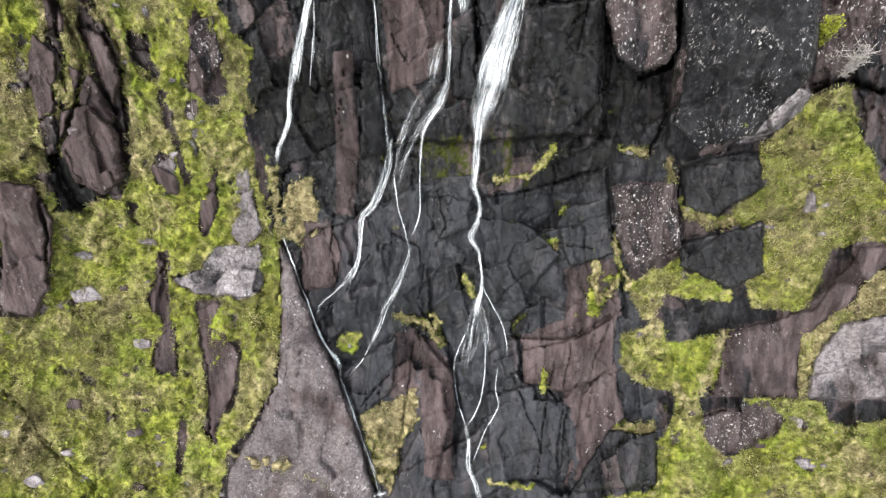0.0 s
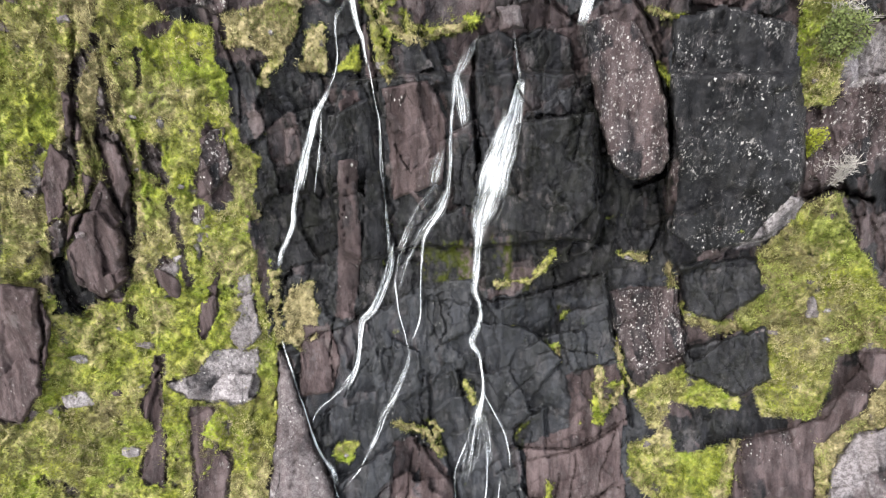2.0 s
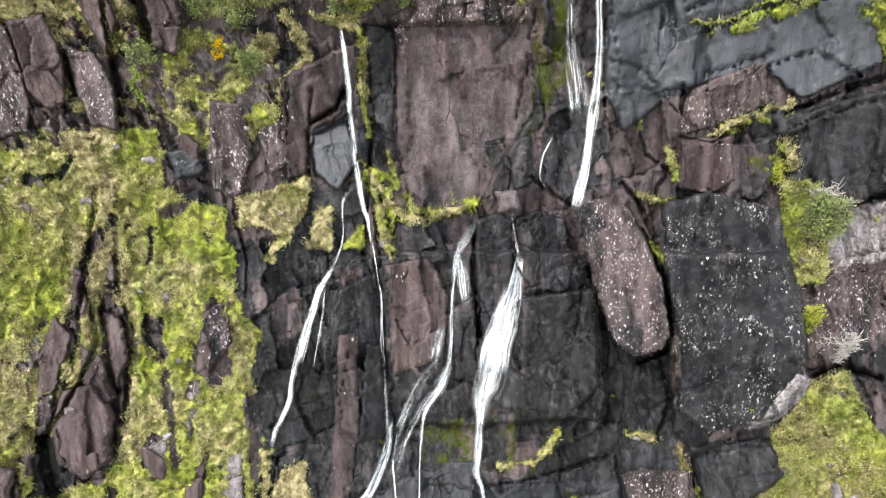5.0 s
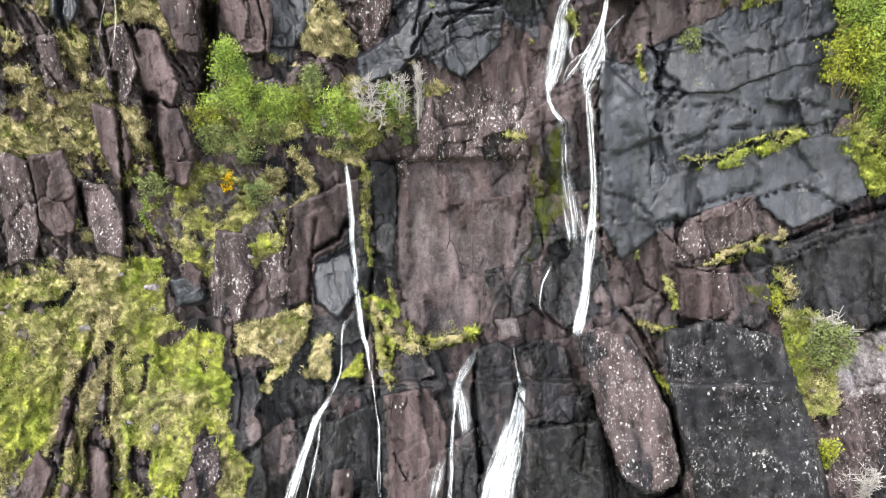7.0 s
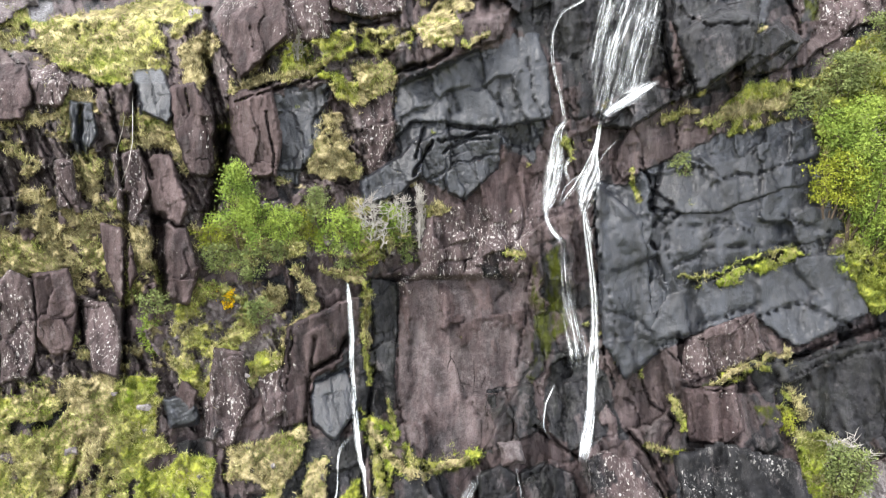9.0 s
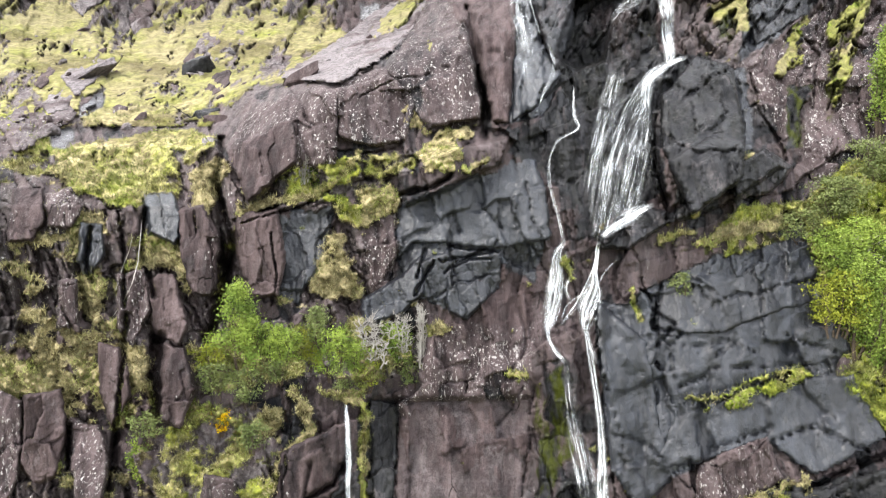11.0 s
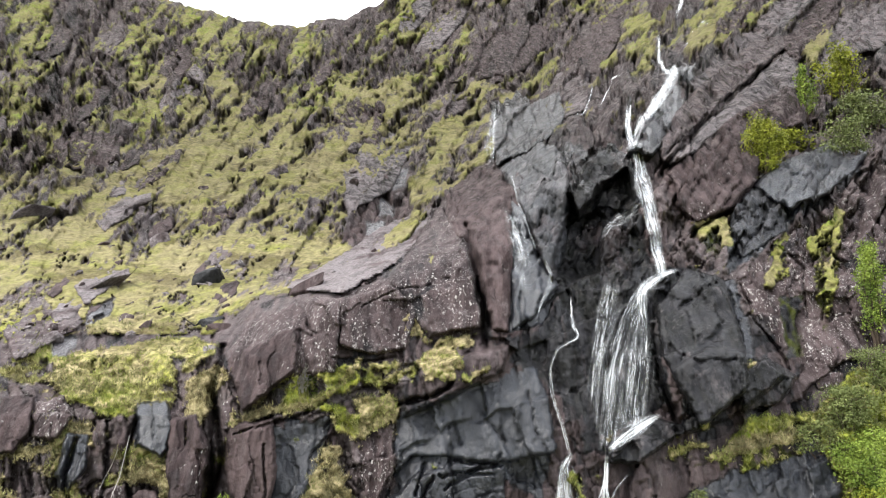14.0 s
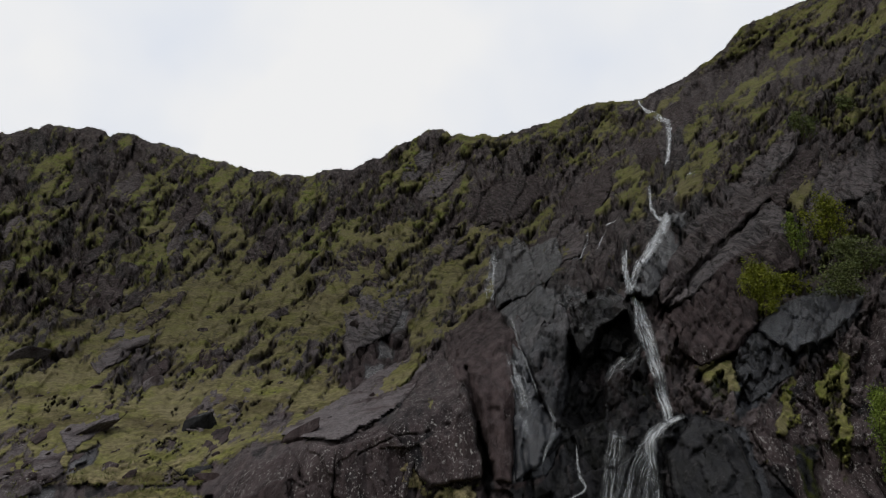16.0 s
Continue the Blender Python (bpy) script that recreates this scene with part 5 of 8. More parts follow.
crack(0.15, 0.36, 35.6, -21.3, 41.6, -19.5, 47.7, -19.5, 56.3, -19.1)
crack(0.19, 0.42, 49.2, -25.5, 56.2, -24.5, 63.4, -26.5)
crack(0.19, 0.36, 39.5, -26.5, 46.5, -25.0, 49.1, -24.5)
crack(0.38, 0.90, 27.9, -35.6, 31.3, -38.1, 33.6, -41.1, 35.0, -44.0, 35.1, -47.7)
crack(0.77, 1.80, -33.0, -8.7, -34.6, -12.8, -36.8, -17.0)
crack(0.68, 1.60, -45.1, -16.6, -44.8, -20.9, -43.8, -24.4)
crack(0.51, 1.30, -49.6, -14.7, -49.6, -21.4, -49.3, -28.0, -48.9, -31.5)
crack(0.51, 1.20, -56.7, -11.4, -55.7, -15.1)
crack(0.42, 1.00, -55.9, -28.0, -56.5, -24.4)
crack(0.19, 0.36, -10.6, -42.5, -9.6, -45.8, -9.2, -51.3)
crack(0.19, 0.36, 5.4, -40.1, 4.4, -44.0, 5.6, -47.7)
crack(0.19, 0.36, 22.0, -44.9, 20.6, -49.1)
crack(0.51, 1.00, -53.9, -36.0, -55.1, -40.0, -56.3, -44.8, -56.8, -47.6)
crack(0.42, 0.90, -51.2, -40.0, -50.7, -44.8, -48.1, -48.6)
crack(0.14, 0.30, 34.3, -17.1, 35.6, -20.5)
crack(0.14, 0.30, 25.3, -25.0, 30.7, -26.0, 36.0, -29.6)
crack(0.14, 0.30, 39.3, -11.5, 43.9, -13.3, 51.3, -12.4)
crack(0.14, 0.30, 37.0, -17.6, 43.8, -17.1, 49.2, -18.1)
crack(0.19, 0.42, 29.8, -30.1, 31.6, -33.1, 35.9, -35.1)
crack(0.15, 0.36, 42.0, -36.6, 39.8, -40.1, 38.8, -44.0)
crack(0.19, 0.36, 36.9, -31.6, 42.2, -32.1, 48.4, -30.1)
crack(0.14, 0.30, 4.2, -33.1, 5.9, -34.6, 5.4, -37.1)
crack(0.15, 0.36, -23.8, -21.0, -23.1, -25.0, -24.1, -31.5)
crack(0.19, 0.36, -12.5, -23.0, -11.7, -28.0, -11.3, -34.1)
crack(0.14, 0.30, 7.7, -24.5, 10.3, -23.0, 12.0, -21.0)
crack(0.15, 0.36, -11.7, -38.1, -12.4, -42.0, -11.0, -43.9)
crack(0.19, 0.42, -32.7, -38.1, -30.6, -42.0, -30.9, -45.8)
crack(0.15, 0.30, 53.3, -31.1, 59.1, -29.6, 67.0, -28.6)
crack(0.14, 0.30, 9.5, -31.6, 10.8, -34.1, 10.3, -36.1)
crack(0.19, 0.42, -4.0, -11.4, -3.1, -8.8)
crack(0.19, 0.36, -0.2, -11.0, 4.0, -9.7, 7.3, -9.7)
crack(0.15, 0.30, 61.3, -18.1, 56.9, -17.6, 53.2, -16.6)
crack(0.38, 1.00, -7.1, -4.1, -2.3, -3.5, 1.3, -2.3)
crack(0.25, 0.48, -1.4, -10.0, -3.6, -12.0, -4.5, -13.1)
crack(0.19, 0.42, -0.5, -10.0, 7.4, -9.0, 8.5, -8.0)
crack(0.14, 0.30, 1.3, -5.5, 2.6, -7.5)
crack(0.14, 0.30, 6.6, -5.5, 9.2, -7.0)
crack(0.59, 1.60, 3.3, 11.7, 5.4, 6.0, 6.7, 2.6)
crack(0.22, 0.54, 32.3, 3.0, 33.0, -2.0, 35.0, -5.0)
crack(0.25, 0.48, 46.1, 6.5, 48.3, 3.5, 53.2, -1.0)
crack(0.22, 0.48, 33.8, -12.1, 32.6, -16.0, 36.9, -16.5, 34.1, -18.0)
crack(0.14, 0.30, 39.9, -12.1, 41.7, -14.1)
crack(0.14, 0.30, 47.8, -13.1, 52.3, -12.1, 58.5, -11.6)
crack(0.77, 1.80, -35.4, -2.9, -33.2, -8.0, -34.0, -12.0, -35.4, -16.0)
crack(0.42, 1.10, -51.0, -5.5, -50.0, -10.0, -50.1, -14.0)
crack(0.42, 1.00, -55.4, -7.0, -56.2, -10.0, -54.7, -12.0)
crack(0.51, 1.20, -46.5, -5.5, -47.4, -9.0, -45.3, -13.0)
crack(0.25, 0.48, -60.3, -13.0, -58.1, -16.0)
crack(0.25, 0.48, -17.2, 0.1, -12.8, -0.4, -7.5, 0.1)
crack(0.22, 0.48, -31.5, -6.5, -25.3, -5.5, -20.0, -4.5)
crack(0.19, 0.42, -16.1, 6.0, -9.1, 7.0, -3.9, 10.3)
crack(0.14, 0.30, -12.7, 4.5, -7.4, 6.0, -2.2, 6.5)
crack(0.19, 0.42, 15.0, 8.4, 18.5, 7.0, 19.5, 5.5)
crack(0.19, 0.36, 36.1, 4.0, 40.2, 6.0, 43.5, 6.9)
crack(0.15, 0.36, 34.6, 1.1, 39.1, -0.4, 45.2, 0.0)
crack(0.19, 0.36, 52.3, 9.8, 56.2, 7.9, 56.2, 3.5)
crack(0.19, 0.36, 57.4, 12.6, 59.5, 8.4, 58.8, 3.5)
crack(0.14, 0.30, 13.6, -8.5, 15.4, -10.5, 17.5, -12.1)
crack(0.15, 0.30, 12.8, -3.0, 13.7, -6.0, 15.4, -8.0)
crack(0.19, 0.48, -27.1, -7.5, -26.1, -11.0, -26.8, -14.0)
crack(0.19, 0.42, -42.1, -2.9, -39.4, -3.9, -38.6, -7.5)
crack(0.19, 0.36, -7.6, -5.5, -7.1, -8.5, -8.4, -12.0)
crack(0.19, 0.36, -16.3, -14.0, -12.7, -16.0, -11.8, -18.0)
crack(0.51, 1.40, 33.8, 16.3, 38.1, 19.8, 44.0, 23.3, 50.5, 26.8)
crack(0.25, 0.54, 34.7, 18.3, 39.8, 21.3, 47.3, 25.3)
crack(0.42, 1.00, 48.8, 15.8, 45.2, 13.3, 38.6, 11.2)
crack(0.25, 0.54, 18.8, 18.3, 20.6, 15.8, 19.7, 12.2)
crack(0.42, 1.00, 9.1, 16.3, 10.0, 13.7, 11.7, 11.2)
crack(0.25, 0.54, 3.8, 19.3, 4.7, 16.8, 1.1, 15.7)
crack(0.25, 0.48, -16.6, 20.8, -14.8, 18.3, -16.6, 17.2)
crack(0.25, 0.48, -7.7, 24.8, -6.8, 22.8)
crack(0.25, 0.48, 52.4, 26.3, 53.6, 23.9, 57.1, 23.9)
crack(0.22, 0.48, -11.2, 22.3, -8.6, 20.3, -9.5, 18.3)
crack(0.42, 1.00, -60.9, 19.2, -59.2, 16.7, -56.5, 16.2)
crack(0.25, 0.48, -48.7, 25.7, -42.5, 26.7, -39.9, 26.2)
crack(0.25, 0.48, 16.8, 24.8, 23.6, 27.3, 27.0, 27.8)
crack(0.25, 0.48, 5.5, 24.3, 8.1, 24.8, 11.6, 24.3)
crack(0.42, 0.90, -26.0, 25.3, -22.6, 24.3)
crack(0.25, 0.42, -16.4, 8.2, -8.6, 11.2, -2.4, 12.7)
crack(0.19, 0.36, -12.8, 6.2, -5.9, 8.7, 0.3, 9.2)

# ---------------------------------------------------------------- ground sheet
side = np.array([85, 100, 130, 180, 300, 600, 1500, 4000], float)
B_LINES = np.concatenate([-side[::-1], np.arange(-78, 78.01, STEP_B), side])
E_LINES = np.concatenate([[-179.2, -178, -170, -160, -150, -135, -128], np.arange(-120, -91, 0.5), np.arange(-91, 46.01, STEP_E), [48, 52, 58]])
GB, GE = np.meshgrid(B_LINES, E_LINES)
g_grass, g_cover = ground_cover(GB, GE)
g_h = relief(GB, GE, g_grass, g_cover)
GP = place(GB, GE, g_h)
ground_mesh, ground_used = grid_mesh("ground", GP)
cover_attributes(ground_mesh, ground_used, g_grass, g_cover, relief.tone)
ground_mesh.materials.append(MAT_GROUND)
ground = tagged(new("ground", ground_mesh), "mountainside of wet dark rock slabs and yellow-green grass", "hillside", kind="structure")

# ---------------------------------------------------------------- blocks and slabs of rock
SLABS = []


def slab_rise(x, y):
    """How far the blocks stand out of the slope at each place."""
    out = np.zeros(x.shape)
    for pts, height, tilt_x, tilt_y in SLABS:
        xs, ys = [p[0] for p in pts], [p[1] for p in pts]
        pick = np.nonzero((x > min(xs)) & (x < max(xs)) & (y > min(ys)) & (y < max(ys)))
        if len(pick[0]):
            gx, gy = x[pick], y[pick]
            rise = height + tilt_x * (gx - sum(xs) / len(xs)) + tilt_y * (gy - sum(ys) / len(ys))
            out[pick] = np.maximum(out[pick], np.where(inside(gx, gy, pts) > -0.2, rise, 0))
    return out


def slab(name, label, kind, height, tilt_x, tilt_y, *numbers):
    """A block of rock of its own with the given outline, standing proud of the slope; tilt: how its face leans, in metres to one b."""
    pts = pairs(numbers)
    SLABS.append((pts, height, tilt_x, tilt_y))
    xs, ys = [p[0] for p in pts], [p[1] for p in pts]
    step_x = max(max(max(xs) - min(xs), max(ys) - min(ys)) / 75, 0.17)
    gx, gy = np.meshgrid(np.arange(min(xs) - 1, max(xs) + 1, step_x), np.arange(min(ys) - 1, max(ys) + 1, step_x))
    wx, wy = gx + 0.5 * fbm(gx / 2, gy / 2, 4, 53, 0.6), gy + 0.5 * fbm(gx / 2, gy / 2, 4, 54, 0.6)
    d = inside(wx, wy, pts)
    cover = np.stack([np.full(gx.shape, v) for v in KINDS[kind]])
    grass = np.zeros(gx.shape)
    h, bold = relief(gx, gy / DEG, grass, cover)
    tone = relief.tone * 0.6 + 0.4 * hash2(np.float64(len(SLABS)), 1.0, 9)
    rise = height * np.clip((d + 0.40) / 0.50, 0, 1) ** 0.5 - 0.5 * step(-0.25, -0.5, d)
    rise = rise + tilt_x * (gx - sum(xs) / len(xs)) + tilt_y * (gy - sum(ys) / len(ys))
    p = place(gx, gy / DEG, (0.6 * h, bold + rise))
    q = d > -0.55
    me, used = grid_mesh(name, p, q[:-1, :-1] & q[1:, :-1] & q[:-1, 1:] & q[1:, 1:])
    cover_attributes(me, used, grass, cover, tone)
    me.materials.append(MAT_GROUND)
    return tagged(new(name, me), label, "rock")


slab("rock_block", "leaning block of brown rock speckled with white lichen", "speckle", 1.3, -0.03, -0.04, 21.4, -38, 24.2, -37.1, 28.6, -37.9, 31.4, -40.2, 34.3, -44.5, 35, -49.3, 33.8, -50.3, 29.8, -51.1, 26.7, -49.8, 25.2, -47.2, 23.1, -42.7)
slab("rock_slab", "smooth rounded slab of brown rock beside the fall", "wetdark", 0.35, 0, 0, 11.6, -38.9, 15.5, -38.1, 19, -39, 20.6, -42.7, 19.6, -45.3, 14.3, -45.3, 11.7, -42.7)
slab("rock_slab", "narrow dark rock rib between two streams", "wetdark", 0.35, 0, 0, 5.5, -39.2, 8.5, -38.3, 10.5, -39.1, 11.1, -44.2, 7.9, -48.7, 5.5, -45.1)
slab("perched_stone", "small grey stone perched at the lip of the fall", "slab", 0.6, 0, 0, 8.5, -36.6, 11.2, -36.4, 11.8, -38, 9.1, -38.3)
slab("rock_slab", "long dry slab of brown rock beside a cleft stream", "dryslab", 0.55, 0.02, 0, -25.2, -66.2, -23.9, -66.5, -22.7, -69.5, -20.3, -73.9, -17.1, -77.1, -15.1, -80.2, -12.5, -84.2, -11.1, -86.9, -10.9, -91, -31.5, -90.9, -32.1, -85.7, -29.2, -82.3, -25.6, -78.2, -25.2, -72.3)
slab("rock_slab", "square black wet slab among grass", "wetdark", 0.5, 0, 0, 37.2, -58.8, 49, -58.3, 49.7, -61.2, 42.8, -63.7, 38.1, -63)
slab("rock_slab", "square black wet slab among grass", "wetdark", 0.5, 0, 0, 37.7, -66.3, 49.9, -64.5, 50, -68.7, 44.8, -70.2, 37.3, -68.1)
slab("rock_slab", "dark lichen-flecked slab edged with turf", "brown", 0.45, 0, 0, 44.3, -74.3, 57.4, -72.4, 63.7, -68.4, 65.5, -66.9, 71.3, -66.5, 62.9, -71.8, 54.9, -74.8, 53.6, -79.7, 40.9, -79.6)
slab("rock_slab", "pale purple-grey slab of bare rock", "slab", 0.5, 0, 0, 57.1, -76.8, 62, -73.7, 75.2, -72.5, 73.3, -79.9, 55.6, -79.9)
slab("rock_slab", "brown slab crusted with pale lichen", "lichen", 0.35, 0, 0, 26.4, -61.2, 36.5, -60.7, 37.2, -66.6, 29.8, -68, 27.2, -65.6)
slab("rock_slab", "pale lichen-covered slab lying in the turf", "pale", 0.3, 0, 0, -42.7, -68.7, -38.5, -68.3, -35.6, -66, -28.9, -66, -28.2, -69.6, -30.5, -70.5, -39.1, -70.2)
slab("rock_slab", "dark wet slab above the grass", "wetdark", 0.5, 0, 0, 24.8, -82.7, 31.4, -82.8, 30.6, -86.9, 18.7, -87.3, 21.2, -85.1)
slab("rock_slab", "slab high on the gully side, its lit top painted pale", "dryslab", 0.35, 0.03, -0.05, 50, 28.9, 54.5, 31.5, 56.8, 30.4, 52.7, 28.1)
slab("rock_slab", "wet grey slab under the upper cascade", "slate", 0.9, -0.05, -0.12, 28.9, 18.5, 30.9, 20.7, 34.6, 25.5, 37.5, 25.7, 36.4, 22.1, 32.1, 18)
slab("rock_slab", "broad pale slab of bare rock on the hillside", "slab", 0.8, 0.0, -0.12, 57.6, 24.4, 58.4, 27.4, 65.8, 30.4, 73.2, 31.1, 74.1, 28.9, 62.7, 27.1)
# Same rock in two kinds: shaded faces painted brown, sky-lit tops painted pale.
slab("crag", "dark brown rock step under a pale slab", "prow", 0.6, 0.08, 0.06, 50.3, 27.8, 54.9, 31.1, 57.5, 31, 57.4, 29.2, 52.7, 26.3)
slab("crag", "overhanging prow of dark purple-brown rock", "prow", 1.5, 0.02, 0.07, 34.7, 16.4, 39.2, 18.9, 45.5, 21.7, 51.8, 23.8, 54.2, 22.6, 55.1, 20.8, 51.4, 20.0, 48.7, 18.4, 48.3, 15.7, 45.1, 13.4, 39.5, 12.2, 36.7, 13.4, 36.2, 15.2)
slab("rock_slab", "smooth purple slab dipping along the gully, its lit top painted pale", "slab", 1.3, 0, -0.1, 35.1, 17.2, 40.6, 20.8, 45.9, 23.8, 50.9, 26.8, 52.8, 25.9, 53.9, 23.7, 46.3, 21.9, 40.0, 19.1)
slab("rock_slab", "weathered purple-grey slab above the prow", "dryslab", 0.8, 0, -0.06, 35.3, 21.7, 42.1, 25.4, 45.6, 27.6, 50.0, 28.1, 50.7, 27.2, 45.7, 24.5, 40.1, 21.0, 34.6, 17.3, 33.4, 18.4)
slab("rock_slab", "flat dark slate slab with a sharp lower edge", "slate", 1.1, 0, -0.09, 48.3, 15.5, 53.2, 17.6, 58.9, 19.1, 64.8, 18.1, 63.0, 16.2, 59.8, 14.7, 53.9, 13.2)
slab("rock_block", "dark slate step under a flat slab", "wetgrey", 0.5, 0.02, 0.03, 45.0, 14.1, 48.8, 15.1, 53.1, 13.4, 53.2, 11.2, 46.7, 8.8, 45.1, 11.4)
slab("rock_block", "broken brown-grey block beside a trickle", "wetgrey", 1.1, 0.07, -0.02, 9.0, 17.0, 14.6, 18.8, 18.3, 18.4, 19.3, 13.9, 18.5, 9.4, 16.8, 7.0, 12.8, 13.0)
slab("rock_block", "wet rock beside the main fall, recess shade painted black", "wet_shade", 0.6, 0.04, 0.04, 19.6, 17.3, 26.1, 18.8, 28.6, 17.6, 30.7, 13.9, 27.6, 12.8, 24.0, 13.4, 20.7, 12.3)
slab("rock_block", "dark wet dome of rock under small falls", "wetgrey", 0.9, 0.03, -0.06, 7.0, 20.2, 9.7, 21.9, 17.1, 23.1, 18.4, 21.7, 15.2, 19.0, 8.3, 17.6)
slab("crag", "smooth tall face of brown rock", "brown", 1, -0.06, 0.02, 0.3, 14.9, 6.4, 17.1, 9.0, 16.6, 10.3, 13.9, 10.3, 8.4, 9.9, 2.2, 7.4, 2.6, 5.6, 6.4, 3.4, 9.9, 1.2, 11.9)
slab("crag", "wet slate-grey rock face beside a trickle", "slate", 0.6, 0.09, 0, 10.5, 13.9, 12.3, 13.0, 14.5, 8.9, 16.7, 6.9, 17.6, 6.4, 14.5, 3.9, 10.6, 2.3)
slab("rock_block", "wedge of wet rock, undercut shade painted black", "wet_shade", -0.3, 0, 0.08, 10.2, 1.7, 19.3, 6.1, 19.8, 4.9, 20.6, 2.2, 16.7, 0.5, 12.8, 0.8)
slab("rock_block", "low dark rock at the edge of the bushes", "wetdark", 0.7, 0.03, 0.03, 45.0, -1.7, 49.5, -0.2, 53.9, -1.7, 51.0, -3.7, 45.6, -4.6)
slab("rock_block", "dark wet rock shoulder beside the main fall", "wetdark", 1.2, 0.06, -0.05, 33.4, 4.5, 38, 7.9, 43.5, 6.9, 45.7, 2.5, 46.5, -2.4, 39, -5.7, 34.1, -0)
slab("rock_block", "low wet rock that splits the falling water", "wetdark", 0.8, 0.0, -0.08, 24.5, -7.5, 31.3, -4.8, 35.9, -6.1, 29.1, -8.7, 25, -8.7)
slab("rock_slab", "brown slab along the cliff brow, painted paler as if sunlit", "slab", 0.6, 0.0, -0.12, -24.2, 6.3, -16.5, 8.8, -7.5, 12.4, -1.3, 13.4, -6.6, 8.9, -16.2, 5.8)
slab("crag", "brown cliff brow streaked with lichen", "lichen", 0.4, 0.04, 0.02, -33.2, 0.5, -30.9, 2.8, -19.9, 5.3, -16.4, 4.8, -16.9, -1, -26, -2, -32.1, -1.6)
slab("rock_block", "lichen-streaked rock at the cliff brow", "lichen", 0.7, -0.03, 0.03, -16.2, 4.9, -8.5, 6.3, -4.1, 4.3, -5.8, 0.9, -11.8, 0.4, -16, 1.3)
slab("rock_block", "brown crag with white lichen streaks", "lichen", 0.8, 0.05, 0.0, -8.3, 6.8, -0.6, 13.3, 3.8, 9.8, 5.5, 2.8, -2.1, 1.9, -5.7, 4.8)
slab("rock_slab", "brown slab among hillside grass", "slab", 0.5, 0.0, -0.1, -15.6, 17, -8.5, 20, -5, 18.5, -8.6, 15, -14.8, 13)
slab("rock_slab", "grey slab among hillside grass", "slab", 0.4, 0.0, -0.1, -57.8, 6.3, -51.9, 8.9, -50.4, 7.4, -55.9, 4.8)
slab("rock_slab", "grey slab among hillside grass", "slab", 0.4, 0.0, -0.1, -54.6, 11.9, -48, 15, -47.6, 13.4, -52.9, 11.4)
slab("rock_slab", "brown slab among hillside grass", "dryslab", 0.4, 0.0, -0.1, -68.5, 2.4, -60.2, 4.8, -52.4, 5.3, -58.1, 2.4, -66.2, -0.1)
slab("crag", "dark crag high on the hillside", "prow", 0.5, 0.03, 0.05, -61.5, 18.5, -56.9, 20, -49.9, 19.5, -51, 17.5, -58.1, 16.5)
slab("crag", "dark crag high on the hillside", "brown", 0.5, 0.03, 0.05, -17.3, 20.5, -12.8, 23, -9.4, 22, -10.3, 19, -15.6, 18.5)
slab("crag", "brown crag on the hillside beside grass", "prow", 0.6, 0.03, 0.05, 17.1, 24.5, 19.9, 27.4, 24.8, 29.3, 25.8, 28.3, 23.5, 25.5, 19.3, 24.5)
slab("crag", "brown crag on the hillside beside grass", "prow", 0.6, 0.03, 0.05, 5.4, 26.9, 13.8, 28.8, 14.8, 27.4, 9.8, 24.5, 4.6, 23.5)
slab("rock_slab", "broad smooth slab of purple-brown rock", "brownslab", 0.15, 0.0, -0.01, -6.5, -22.6, 12.8, -22.2, 13.9, -29.5, 10.8, -31.7, 5.9, -37.2, -1.8, -38, -5.4, -36, -7.1, -32)
slab("rock_slab", "dark wet strip of rock beside a brown slab", "wetdark", 0.25, -0.04, 0.0, -11.2, -22.4, -7.2, -22.6, -7.5, -32, -10.3, -30.1)
slab("rock_slab", "smooth slate-grey rock plane with fine fractures", "slate", 0.22, 0.01, -0.05, 33.6, -12.9, 43.1, -10.2, 55.1, -7.1, 60, -13.3, 52.8, -14.3, 43.6, -16.1, 33.5, -16.6)
slab("rock_slab", "smooth slate-grey rock plane with fine fractures", "slate", 0.22, 0.0, 0.02, 31.8, -16.4, 43.5, -15.5, 53.4, -13.5, 60.4, -13, 63, -18.1, 55.4, -19.3, 45.4, -20.9, 35.1, -22.9)
slab("rock_slab", "dark slate plane above an undercut", "slate", 0.3, 0.01, -0.03, 35.1, -23.6, 45.5, -21.6, 56.5, -20.1, 62.6, -20.1, 66.3, -25.2, 54.8, -28.3, 48.5, -25.5, 39.7, -27, 30.9, -28)
slab("rock_slab", "lichen-spotted brown rock plane", "lichen", 0.3, 0.0, 0.04, 38, -27.6, 48.3, -25.4, 49.7, -28.6, 44.9, -30.1, 36.2, -31.6)
slab("rock_slab", "dark slate rib beside the main fall", "slate", 0.4, -0.06, 0.0, 24.1, -13.9, 31.5, -17.2, 32.4, -24.5, 35, -27.9, 28.1, -31, 25.1, -28)
slab("rock_block", "brown block with a rounded outline", "brown", 0.5, 0.0, 0.03, 37.1, -32.2, 44.7, -31.7, 45.4, -35.4, 41.9, -36.8, 37.2, -36.1)
slab("rock_slab", "dark wet slab under an overhang", "wetdark", 0.4, 0.02, 0.05, 46.9, -29.7, 54.6, -29.7, 68.8, -27.5, 74.9, -26.7, 74.6, -35.9, 61.2, -37.5, 54.7, -33.6, 48.5, -33.1)
slab("rock_block", "grey rock block under a shrub ledge", "slate", 0.5, 0.04, -0.05, -12.7, -13.4, -6.9, -11.5, -3.7, -9.7, -3.2, -12.8, -7, -14.7, -12, -15.6)
